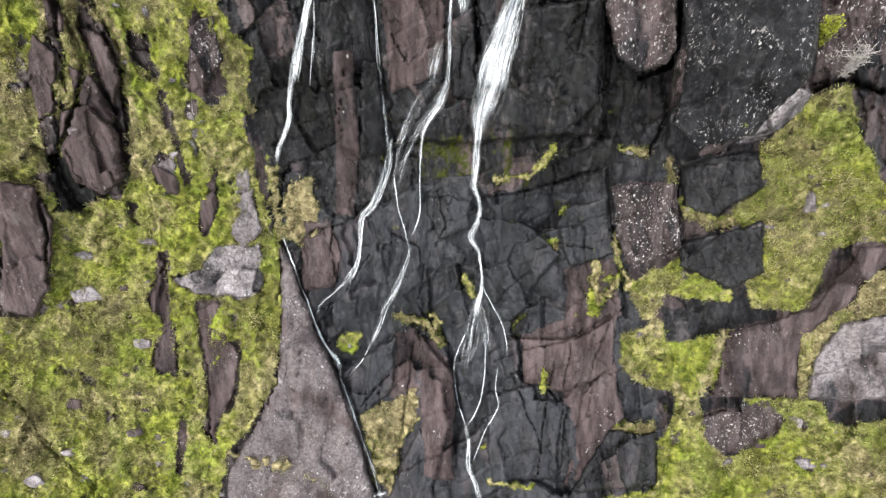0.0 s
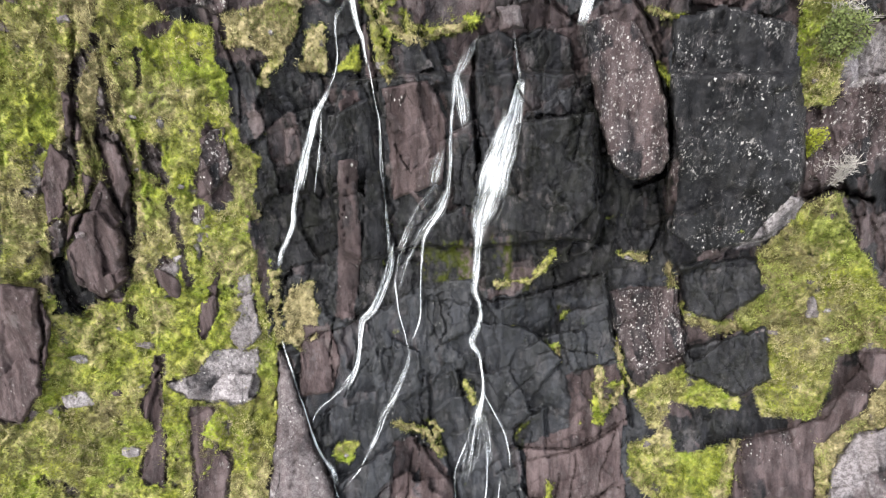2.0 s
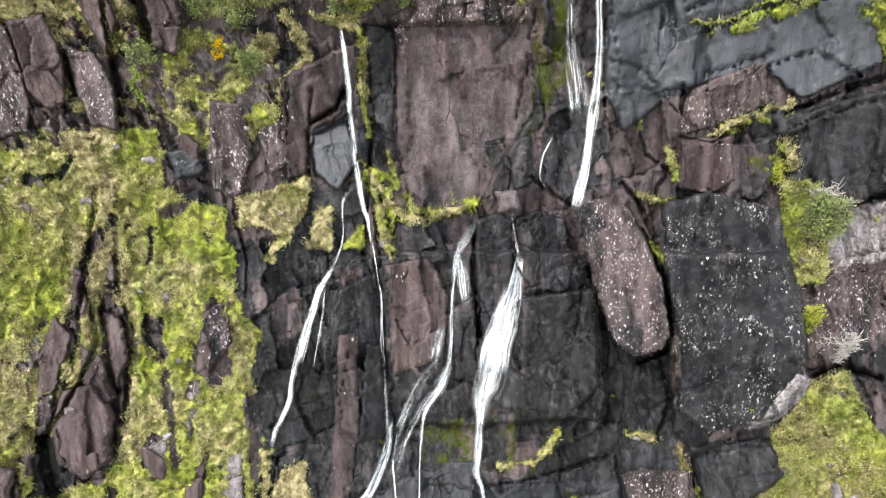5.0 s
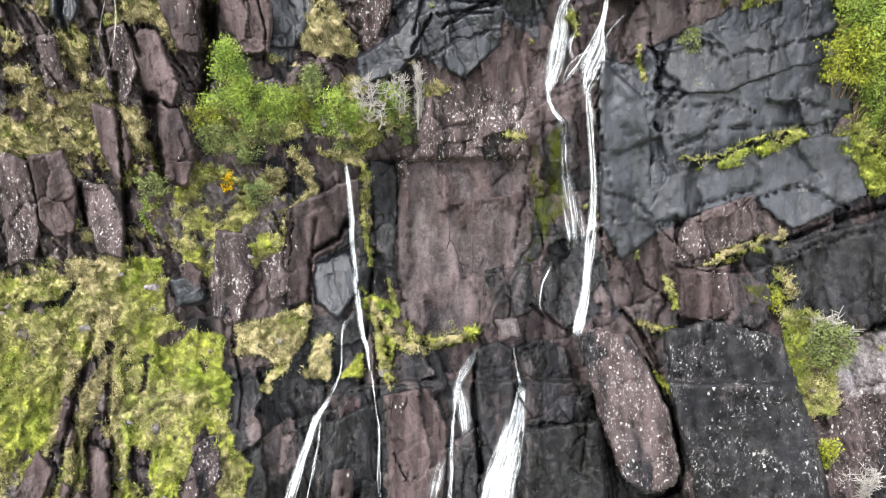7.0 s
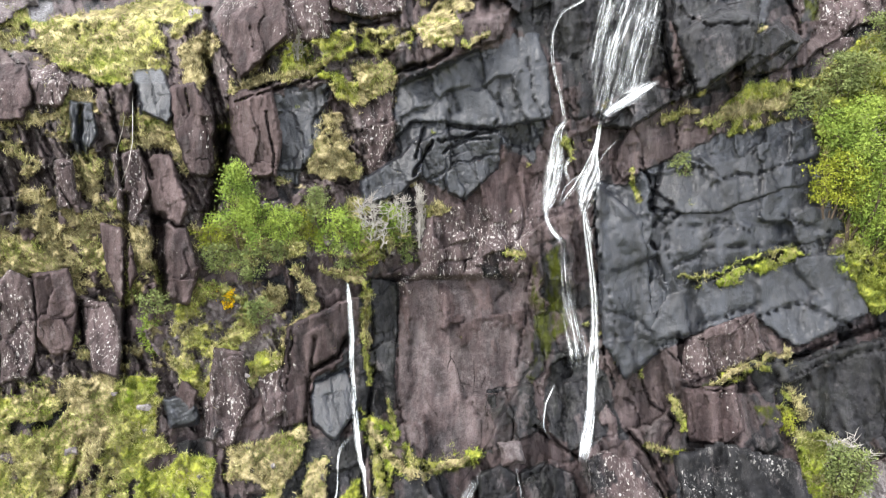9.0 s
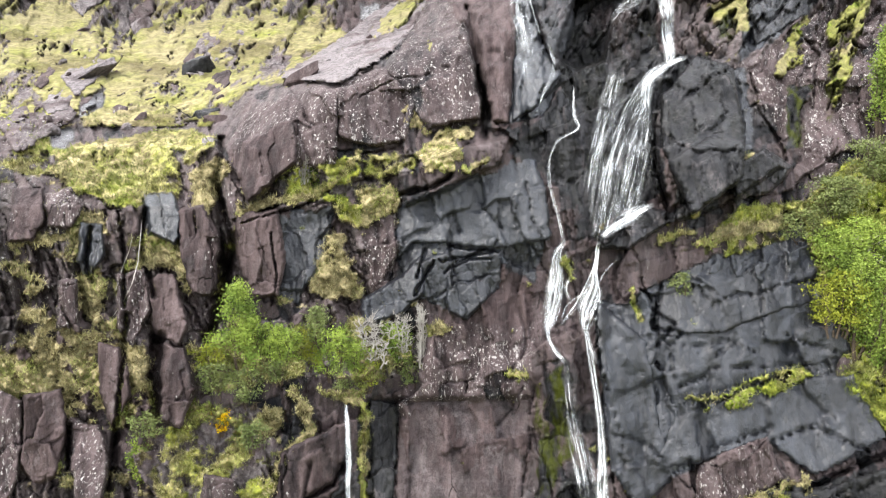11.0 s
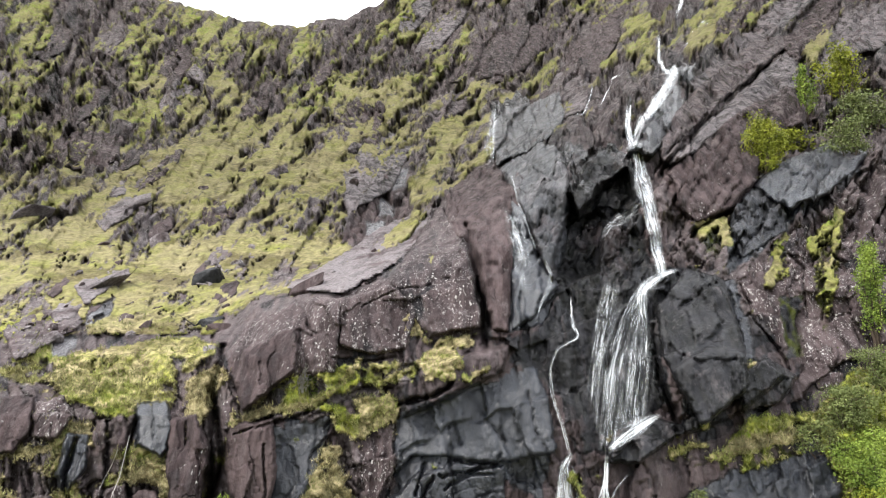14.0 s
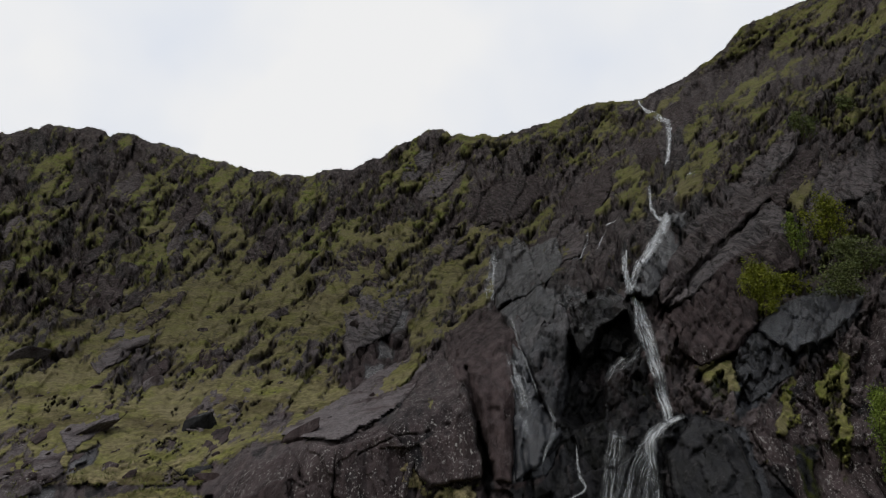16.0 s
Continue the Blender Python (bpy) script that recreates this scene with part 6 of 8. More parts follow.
slab("rock_block", "grey rock block in the upper cliff", "slate", 0.4, -0.03, -0.03, 0.7, -11.5, 7.1, -10.2, 7.4, -12.8, 3.4, -15.2, 0.8, -14.3)
slab("rock_slab", "wet grey rock plane beside a narrow fall", "slate", 0.4, 0.03, -0.09, -20, -31.4, -15.1, -30.1, -13.3, -33.6, -16.1, -36, -19.5, -34.6)
slab("rock_slab", "brown rock plane beside a narrow fall", "brown", 0.4, -0.05, 0.03, -24.3, -26.6, -16.1, -24.6, -15.5, -29.5, -20.1, -30.9, -20.9, -34.5, -23.9, -35)
slab("rock_slab", "brown rock plane between two streams", "brown", 0.35, 0.04, 0.03, -8.7, -43.1, -2.2, -42.6, 0.6, -45.8, -0.3, -51.1, -7.5, -51.3)
slab("rock_slab", "dark wet rock plane beside a stream", "wetdark", 0.4, 0.05, 0.03, 1.9, -46.9, 5.2, -45.9, 5, -51.3, 1.9, -51.3)
slab("rock_slab", "dark wet rock plane beside a stream", "wetdark", 0.35, -0.05, 0.04, -17.2, -45.4, -11.3, -44, -10.2, -50.9, -17.4, -51.7)
slab("rock_slab", "dark rock rib crossed by fine cracks", "wetdark", 0.3, 0.05, -0.02, -7.3, -38.6, -1.1, -39.1, 0.6, -42.5, -3.7, -43, -7.2, -42)
slab("rock_slab", "dark rock face behind the falls", "wetdark", 0.3, 0.04, 0.02, 6.8, -32.1, 13.5, -31.6, 14.7, -35.1, 10.3, -36.6, 5.9, -37.6)
slab("rock_slab", "large black wet slab spotted with white lichen", "lichendark", 0.8, 0.01, 0.03, 34.7, -37.6, 41.3, -36.6, 52.6, -38.1, 55.6, -45.3, 56.3, -51.4, 48, -56.8, 39.3, -57.8, 35.9, -55.9, 37.1, -49.8, 35, -43.7)
slab("rock_slab", "polished black slab beside the main fall", "wetdark", 0.5, 0.02, 0.05, 12.3, -46.1, 23, -45.3, 23.7, -53.6, 19.2, -56.1, 13.1, -55.6, 7.9, -55.3, 10.4, -51.1)
slab("rock_slab", "brown slab between two streams", "brown", 0.4, -0.03, 0.04, -6.5, -47.8, 0.7, -45.7, -1.6, -51.4, -7.6, -52.6)
slab("rock_slab", "dark wet rock between two streams", "wetdark", 0.4, 0.04, 0.0, 1.9, -47.9, 5.3, -48.8, 5.1, -53.4, 1.8, -52.9)
slab("rock_slab", "dark wet rock with a red-brown stripe", "brown", 0.3, 0.03, 0.03, -15.9, -49.3, -13.4, -49.3, -13, -58.7, -13.9, -63.1, -16.6, -63)
slab("rock_slab", "dark wet rock plane", "wetdark", 0.4, -0.05, 0.03, -11.7, -50, -9.9, -50.2, -8.9, -56.8, -10.9, -61.8, -13.4, -63, -12.6, -58.3)
slab("rock_block", "small brown slab beside a cleft", "brown", 0.35, -0.03, -0.03, -21.7, -64.1, -17.8, -63.7, -16.3, -66.8, -17.2, -69.5, -21.7, -69.8)
slab("rock_slab", "grey water-worn slab", "wetgrey", 0.3, 0.05, 0.02, 6, -63.8, 12.9, -64.3, 18, -67, 10.2, -72.4, 6.8, -68.5)
slab("rock_slab", "grey water-worn slab", "wetgrey", 0.3, -0.04, -0.02, 19.3, -63.1, 25.3, -62.1, 26.5, -67.1, 20.1, -68, 17.9, -64.6)
slab("rock_slab", "brown slab below a bedding crack", "brown", 0.3, 0.02, -0.03, 11.9, -74.6, 20.5, -74.7, 26.2, -73, 25.5, -77.1, 18.6, -78.9, 12.5, -78.5)
slab("rock_slab", "grey water-worn slab", "wetgrey", 0.3, -0.04, 0.03, 6.4, -79.5, 14.9, -78.6, 18.1, -81.4, 16.7, -86.4, 6.9, -86.4)
slab("rock_slab", "brown slab beside turf", "brown", 0.3, 0.04, 0.0, 21.1, -79.6, 25.9, -76.7, 26.5, -81.4, 24.8, -82.3, 20.9, -86.4, 17.6, -86.8)
slab("rock_slab", "narrow brown rib between wet slabs", "brown", 0.4, 0.06, 0.0, -3.4, -74.5, 1, -77.5, 0.9, -86.3, -3.5, -86.2)
slab("rock_slab", "grey water-worn slab", "wetgrey", 0.3, 0.03, 0.04, -16.1, -77.4, -7.6, -74.5, -8.4, -78.8, -12.5, -81.1, -15.1, -79.4)
slab("rock_slab", "dark fractured slab at the foot of the fall", "wetgrey", 0.3, 0.04, -0.03, -2.2, -59.9, 4.5, -60, 3.9, -64.4, -0.2, -65.4, -2.4, -63.3)
slab("rock_slab", "dark fractured slab at the foot of the fall", "wetgrey", 0.3, -0.03, 0.03, -7.4, -65.3, -3.9, -66.4, -3.6, -72.4, -7.6, -73.9, -8.4, -69.4)
slab("rock_slab", "grey water-worn slab", "wetgrey", 0.3, -0.05, 0.0, -8.1, -87.6, -3.9, -82.3, 0.7, -86.4, 0.8, -89, -8.2, -88.9)
slab("rock_block", "pale lichen-whitened rock edge above the grass", "pale", 0.35, 0.0, 0.05, 44.3, -56.8, 46.4, -55.2, 50, -53.5, 54.5, -52.8, 56.3, -53.2, 54.9, -54.9, 51.6, -56.2, 47.1, -57)
slab("rock_slab", "smooth wet slate-grey plane below a ledge", "slate", 0.25, 0.02, -0.04, -7.1, -4.9, 1.4, -3.2, 8.9, -1, 14, -0.9, 15.7, -3.7, 16.3, -7.8, 10.1, -8.7, 1.4, -8.3, -5.3, -8.2, -7.1, -9.5)
slab("rock_slab", "broken slate-grey plane with black cracks", "slate", 0.22, 0.0, 0.03, -3.6, -10.2, 1.4, -8.9, 8.7, -9.2, 8.5, -12.5, 4.1, -14, 1.4, -14.9, -2.8, -13)
slab("rock_slab", "dark slate plane beside a grassy rib", "slate", 0.22, 0.03, -0.03, -24.6, -5.1, -17.5, -5.6, -19, -9.5, -22.3, -12.5, -25.4, -12.4)

# columns and ribs of the broken crag
slab("rock_rib", "upright rock column streaked with white lichen", "lichen", 0.8, 0.05, 0.02, -69.2, -22.4, -67.5, -21.4, -64.3, -22.4, -63.1, -28.4, -63.9, -30.9, -67.6, -31.4)
slab("rock_rib", "dark purple-brown rock column on the crag", "prow", 0.9, -0.05, 0.03, -63.9, -21.9, -58.7, -21.4, -57.1, -24.5, -57.4, -28.4, -60.4, -28.9, -62.8, -27.4)
slab("rock_rib", "upright rock column streaked with white lichen", "lichen", 0.8, 0.06, 0, -56.7, -23.7, -52.3, -24.5, -49.7, -27.5, -50.0, -30.9, -53.2, -30.4, -55.4, -27.4)
slab("rock_rib", "upright rock column streaked with white lichen", "lichen", 0.8, -0.05, 0.02, -50.8, -11.3, -46.8, -10.8, -46.1, -14.4, -48.1, -17.4, -50.7, -15.9)
slab("rock_rib", "dark purple-brown rock column on the crag", "prow", 0.9, 0.06, 0.02, -46.7, -11.8, -42.5, -11.3, -40.1, -15.4, -41.0, -17.4, -44.6, -16.4)
slab("rock_rib", "dark purple-brown rock column on the crag", "prow", 1, 0.08, 0, -41.5, -5.5, -37.7, -5.0, -35.1, -7.9, -36.0, -12.8, -39.1, -12.8, -41.2, -8.9)
slab("rock_rib", "dark slate face set between rock columns", "slate", 0.7, 0.05, 0, -46.6, -4.0, -42.2, -3.8, -41.0, -6.4, -42.1, -8.4, -45.9, -7.4)
slab("rock_rib", "dark slate face set between rock columns", "slate", 0.7, -0.04, 0, -56.6, -6.7, -53.6, -6.7, -53.6, -9.4, -55.6, -11.3, -57.2, -9.8)
slab("rock_rib", "upright rock column streaked with white lichen", "lichen", 0.7, 0.05, 0.02, -62.0, -4.0, -58.4, -3.5, -56.7, -5.0, -58.4, -6.9, -61.9, -6.9)
slab("rock_rib", "brown upright rock rib with grass in its joints", "brown", 0.7, -0.05, 0.02, -67.0, -3.5, -62.7, -3.5, -62.8, -6.4, -64.7, -8.1, -68.2, -8.1)
slab("rock_rib", "brown upright rock rib with grass in its joints", "brown", 0.8, 0.07, 0, -32.3, -5.9, -26.2, -5.5, -25.0, -9.4, -26.0, -12.9, -30.3, -12.9, -32.2, -9.4)
slab("rock_rib", "brown upright rock rib with grass in its joints", "brown", 1, 0.03, -0.05, -30.8, 0.6, -22.5, 2.8, -23.5, -1.2, -30.4, -4.5, -31.7, -2.1)
slab("rock_rib", "dark purple-brown rock column on the crag", "prow", 0.9, 0.07, 0.02, -45.5, -17.4, -40.2, -17.9, -38.3, -21.4, -40.0, -24.5, -43.5, -23.5, -45.0, -20.4)
slab("rock_rib", "upright rock column streaked with white lichen", "lichen", 0.7, -0.05, 0.02, -35.2, -28.4, -30.8, -28.9, -29.6, -32.3, -32.6, -35.2, -35.5, -32.8)
slab("rock_rib", "dark slate face set between rock columns", "slate", 0.6, 0.03, 0, -42.4, -32.8, -38.2, -32.3, -37.3, -34.7, -41.0, -35.2)
slab("rock_rib", "dark purple-brown rock column on the crag", "prow", 0.9, 0.05, 0.02, -53.4, -17.4, -49.5, -17.9, -48.0, -21.9, -50.1, -24.5, -52.5, -21.4)
slab("rock_rib", "upright rock column streaked with white lichen", "lichen", 0.8, -0.04, 0.02, -60.1, -11.8, -57.5, -11.8, -57.3, -15.4, -60.0, -15.9)
slab("rock_rib", "dark purple-brown rock column on the crag", "prow", 1, 0.05, 0.04, -69.2, -60.2, -63.9, -60.5, -61.3, -63.5, -61.8, -69.5, -64.1, -71.8, -68.5, -71.5)
slab("rock_rib", "dark purple-brown rock column on the crag", "prow", 1.1, 0.07, 0.05, -58.0, -54.0, -54.0, -53.5, -49.9, -56.0, -49.3, -59.5, -52.5, -61.0, -56.9, -60.0, -58.8, -57.0)
slab("rock_rib", "brown upright rock rib with grass in its joints", "brown", 0.8, 0.08, 0, -55.9, -50.0, -52.7, -51.0, -50.2, -54.5, -52.0, -55.1, -55.2, -53.0)
slab("rock_rib", "brown upright rock rib with grass in its joints", "brown", 0.8, 0.08, 0, -53.1, -47.2, -50.2, -47.7, -48.3, -51.0, -50.0, -53.0, -52.1, -50.5)
slab("rock_rib", "brown upright rock rib with grass in its joints", "brown", 0.7, -0.06, 0, -60.5, -47.6, -57.9, -49.0, -59.7, -53.9, -61.6, -54.4, -62.2, -51.0)
slab("rock_rib", "dark purple-brown rock column on the crag", "prow", 0.7, 0.06, 0, -57.5, -43.0, -55.5, -43.9, -55.9, -47.1, -57.6, -46.7)
slab("rock_rib", "upright rock column streaked with white lichen", "lichen", 0.5, 0.04, 0, -37.3, -47.2, -33.7, -46.3, -32.9, -49.7, -35.9, -52.1, -37.4, -50.6)
slab("rock_rib", "narrow pale slab showing through the turf", "slab", 0.4, 0.03, 0, -44.9, -58.8, -41.7, -58.1, -40.9, -60.1, -43.6, -61.3)
slab("rock_rib", "brown upright rock rib with grass in its joints", "brown", 0.3, 0, 0, -37.7, -59.6, -35.2, -59.1, -35.7, -63.7, -37.7, -64.7)
slab("rock_rib", "narrow pale slab showing through the turf", "slab", 0.35, 0, 0, -32.1, -59.1, -30.3, -59.1, -28.6, -64.7, -31.3, -66.2, -32.9, -64.7)
slab("rock_rib", "brown upright rock rib with grass in its joints", "brown", 0.3, 0.03, 0, -45.6, -69.6, -43.5, -68.2, -41.8, -72.1, -41.5, -77.4, -44.6, -76.5)
slab("rock_rib", "brown upright rock rib with grass in its joints", "brown", 0.3, 0.03, 0, -38.4, -71.7, -35.4, -70.9, -33.7, -74.6, -31.9, -75.6, -32.7, -79.3, -35.1, -82.0, -37.0, -77.5)
slab("rock_rib", "upright rock column streaked with white lichen", "lichen", 0.6, 0.05, 0, -35.2, -31.0, -31.7, -30.1, -29.8, -33.3, -32.0, -36.6, -35.4, -36.1, -36.6, -33.3)
slab("rock_rib", "dark purple-brown rock column on the crag", "prow", 0.6, 0.05, 0.02, -40.3, -31.0, -37.6, -32.4, -38.5, -34.7, -41.2, -35.2)
slab("rock_rib", "upright rock column streaked with white lichen", "lichen", 0.5, 0.04, 0, -28.5, -31.0, -24.2, -30.1, -23.9, -33.8, -26.6, -34.7)

# outcrops along the dip of the upper slopes
orng = np.random.default_rng(23)
OUTCROP = (("brown", "brown outcrop breaking through hillside grass"), ("slab", "pale tilted outcrop on the hillside"),
           ("dryslab", "lichen-flecked outcrop on the hillside"), ("prow", "dark steep outcrop on the mountainside"))
for i in range(64):
    oe = float(3 + 28 * orng.random())
    ob_ = float(-70 + 140 * orng.random())
    split = float(np.interp(oe, SPLIT_E, SPLIT_B))
    if (ob_ > split - 8 and oe < 22) or oe > float(ridge(np.array(ob_))) - 2:
        continue
    long_, short = float(2.0 + 3.5 * orng.random()), float(0.7 + 1.1 * orng.random())
    ring = []
    for k in range(7):
        turn = 2 * math.pi * k / 7 + float(orng.normal(0, 0.15))
        u, v = long_ * math.cos(turn) * float(orng.uniform(0.75, 1.1)), short * math.sin(turn) * float(orng.uniform(0.7, 1.2))
        ring += [ob_ + 0.77 * u - 0.64 * v, oe + (0.64 * u + 0.77 * v) / DEG]
    kind, label = OUTCROP[int(orng.integers(0, 4))]
    slab("rock_outcrop", label, kind, float(0.2 + 0.3 * orng.random()), float(orng.normal(0, 0.05)), float(orng.uniform(-0.12, 0.08)), *ring)

# ---------------------------------------------------------------- water
STREAM_BODY = {"main": 0.08, "left": 0.04, "mid": 0.0, "thin": 0.02, "upper": 0.10, "veil": -0.05}
STREAM_FILL = {"main": 1.0, "left": 1.1, "mid": 0.9, "thin": 1.2, "upper": 1.1, "veil": 0.45}
STREAM_LABEL = {"main": "main fall of white water down dark wet rock", "left": "narrow white stream running down a rock cleft",
                "mid": "thin branching stream of white water on dark slabs", "thin": "threadlike trickle of white water over wet rock",
                "upper": "white cascade high up the mountain gully", "veil": "thin transparent veil of falling water on dark rock"}


def spline(points, count):
    """Smooth points through a list of (b, e, width)."""
    p = np.array(points, float)
    p = np.concatenate([[2 * p[0] - p[1]], p, [2 * p[-1] - p[-2]]])
    out = []
    for k in range(1, len(p) - 2):
        for t in np.linspace(0, 1, count, endpoint=False):
            a, b, c, d = p[k - 1:k + 3]
            out.append(0.5 * (2 * b + (c - a) * t + (2 * a - 5 * b + 4 * c - d) * t * t + (3 * b - a - 3 * c + d) * t ** 3))
    return np.array(out + [p[-2]])


stream_count = 0


def water_mesh(name, p, across, metres, fade, body, number, material, parent, keep=None):
    """Ribbons from rows of places; across: 0 to 1 over each ribbon; metres: place across, for the pattern."""
    n, cols = p.shape[:2]
    me, used = grid_mesh(name, p, keep)
    run = np.cumsum(np.linalg.norm(np.gradient(p[:, cols // 2], axis=0), axis=1))
    uu = np.broadcast_to(across, (n, cols)).ravel()[used]
    vv = np.broadcast_to(run[:, None], (n, cols)).ravel()[used]
    corner = np.empty(len(me.loops), np.int32)
    me.loops.foreach_get("vertex_index", corner)
    me.uv_layers.new(name="UVMap").data.foreach_set("uv", np.stack([uu[corner], vv[corner]], -1).ravel())
    strand = np.stack([metres.ravel()[used], vv, np.full(len(used), number * 5.3)], -1)
    me.attributes.new("strand", "FLOAT_VECTOR", "POINT").data.foreach_set("vector", strand.astype(np.float32).ravel())
    me.attributes.new("body", "FLOAT", "POINT").data.foreach_set("value", np.full(len(used), body, np.float32))
    me.attributes.new("fade", "FLOAT", "POINT").data.foreach_set("value", np.broadcast_to(fade, (n, cols)).ravel()[used].astype(np.float32))
    me.materials.append(material)
    ob = new(name, me)
    ob.parent = parent
    return ob


def stream(kind, *numbers):
    """Running water on the rock: a thin sheet with white foam strands over it; numbers: b, e and width in picture
    pixels (11.3 to one b) along it.
    """
    global stream_count
    stream_count += 1
    base = new("waterfall" if kind in ("main", "veil", "upper") else "stream")
    tagged(base, STREAM_LABEL[kind], "waterfall", "streams of the waterfall")
    knots = np.array([numbers[k:k + 3] for k in range(0, len(numbers), 3)], float)
    ext = 0.35 if kind not in ("thin",) else 0.12
    grow = np.array([1, 1, 0])
    first, last = knots[0] + (knots[0] - knots[1]) * ext * grow, knots[-1] + (knots[-1] - knots[-2]) * ext * grow
    line = spline([first, *knots, last], 9)
    width = np.maximum(line[:, 2], 2.0) / 11.3 * (0.9 if kind == "thin" else 1.15)
    n = len(line)
    x, y = line[:, 0], line[:, 1] * DEG
    tx, ty = np.gradient(x), np.gradient(y)
    length = np.hypot(tx, ty) + 1e-6
    nx, ny = -ty / length, tx / length
    run = np.cumsum(length)
    wob = 0.12 * fbm(run * 0.5, np.full(n, stream_count * 3.7), 4, 90)
    x, y = x + nx * wob, y + ny * wob
    soft = min(2.2, 0.25 * run[-1])
    fade = (step(0, soft, run - run[0]) * step(0, soft, run[-1] - run))[:, None]

    def lay(u, lift):
        bx, by = x[:, None] + nx[:, None] * u, (y[:, None] + ny[:, None] * u) / DEG
        grass, cover = ground_cover(bx, by)
        h, bold = relief(bx, by, grass * 0, cover)
        mid = np.median(h, axis=1, keepdims=True)
        h = np.maximum(h, mid - 0.05)
        bold = np.maximum(bold, np.median(bold, axis=1, keepdims=True))
        for _ in range(2):
            h[1:-1] = np.maximum(h[1:-1], (h[:-2] + h[2:]) / 2)
            bold[1:-1] = np.maximum(bold[1:-1], (bold[:-2] + bold[2:]) / 2)
        bold = bold + slab_rise(bx, by * DEG)
        return place(bx, by, (h, bold), lift)

    u0 = np.linspace(-0.5, 0.5, 7)
    if kind != "thin":
        u = width[:, None] * u0
        p = lay(u, 0.05 + 0.10 * np.minimum(width, 3)[:, None] * (0.25 - u0 * u0))
        water_mesh("sheet", p, u0 + 0.5, u * 0.24 * 22, fade, STREAM_BODY[kind], stream_count, MAT_SHEET, base)
    wet = float(np.median(width))
    count = int(np.clip(wet / 0.13 * STREAM_FILL[kind], 4, 80))
    k = np.arange(count)
    seed = stream_count * 31.0 + k
    own = np.minimum(0.10 + 0.20 * hash2(seed, seed * 0 + 2, 5) ** 2, wet * 0.5) * (1.3 if kind in ("main", "left", "upper") else 1.0)
    at = (k + 0.5) / count - 0.5
    sway = at * 0.85 + 0.30 * fbm(run[:, None] * 0.07, seed * 1.7 + 0 * run[:, None], 3, 91)
    centre = np.clip(sway, -0.5, 0.5) * np.maximum(width[:, None] - own, 0.03)
    w = own * (0.6 + 0.8 * np.abs(fbm(run[:, None] * 0.4, seed * 2.9 + 0 * run[:, None], 2, 92)))
    three = np.linspace(-0.5, 0.5, 3)
    u = (centre[:, :, None] + w[:, :, None] * three).reshape(n, count * 3)
    lift = np.repeat(0.09 + 0.04 * (k % 4), 3)[None, :]
    p = lay(u, lift)
    keep = np.ones((n - 1, count * 3 - 1), bool)
    keep[:, 2::3] = False
    tone = np.repeat(seed * 3.1, 3)[None, :] + 0 * u
    strength = fade * np.repeat((0.02 if kind == "veil" else 0.32 if kind in ("thin", "left", "mid") else 0.10) + (0.06 if kind == "veil" else 0.62) * hash2(seed, seed * 0 + 4, 6) ** 2, 3)[None, :]
    water_mesh("foam", p, np.tile(three + 0.5, count), tone, strength, STREAM_BODY[kind] + 0.06, stream_count, MAT_WATER, base, keep)
    return base


stream("upper", 30.1, 36, 5, 29.8, 35.1, 4, 33.9, 33.5, 10, 34.6, 30.7, 8, 34.2, 29.2, 5)
stream("upper", 38.5, 29, 7, 36.9, 28.5, 4, 36.1, 27.5, 3)
stream("upper", 31.8, 27.5, 5, 32.4, 26.1, 6, 33.3, 25.4, 8, 34.7, 25.2, 14, 32.7, 22.8, 16, 30.2, 20.6, 12, 28.7, 18.6, 12)
stream("thin", 26.9, 24.8, 4, 25.2, 24.1, 3, 23.9, 22.3, 4)
stream("thin", 22.5, 24.1, 5, 21.7, 22.3, 6, 20, 20.8, 3)
stream("main", 28.1, 22.1, 10, 28.4, 19.9, 12, 29.9, 17.6, 18, 30.9, 15.3, 26, 32.1, 12.9, 24, 33.1, 10.5, 22, 33.9, 7.8, 18)
stream("main", 35.9, 7.7, 8, 33.3, 7.1, 14, 31.2, 6, 20, 30.8, 4.5, 20, 31.1, 3.3, 14)
stream("veil", 32.2, 6.4, 20, 28.8, 3.4, 50, 26.3, -0.7, 64, 25.2, -4.6, 54, 24.4, -7.3, 30)
stream("veil", 30.8, 2.3, 30, 29.7, -1.7, 54, 28.4, -5.6, 40)
stream("veil", 25.8, 5.4, 30, 24.1, 1.3, 34, 23.0, -2.7, 24)
stream("veil", 31.5, 13.9, 14, 28.0, 12.3, 22, 25.0, 10.9, 12)
stream("veil", 7.6, 20.8, 16, 7.0, 18.4, 18, 7.1, 17.2, 10)
stream("veil", 10.5, 12.4, 20, 12.0, 8.9, 34, 12.7, 6.4, 16)
stream("main", 32.1, -5.1, 10, 29.4, -5.8, 24, 26.3, -7.1, 14, 24.7, -7.8, 8)
stream("thin", 7.8, 21.3, 3, 7.5, 19, 4, 7.7, 17.4, 3)
stream("thin", 10.2, 16.3, 4, 11.6, 13.9, 4, 13.4, 11, 5, 14.8, 8.9, 5)
stream("thin", 15.1, 8.9, 5, 16.4, 7.5, 9, 16.2, 6, 12, 14.9, 4.5, 6, 14.4, 3, 4)
stream("thin", 19.8, 5.3, 3, 20, 3, 8, 20.6, 1.8, 8, 17.6, 0.7, 8, 16.3, -1, 8, 16.7, -3.6, 8, 18, -6.1, 9, 18.8, -8.3, 10)
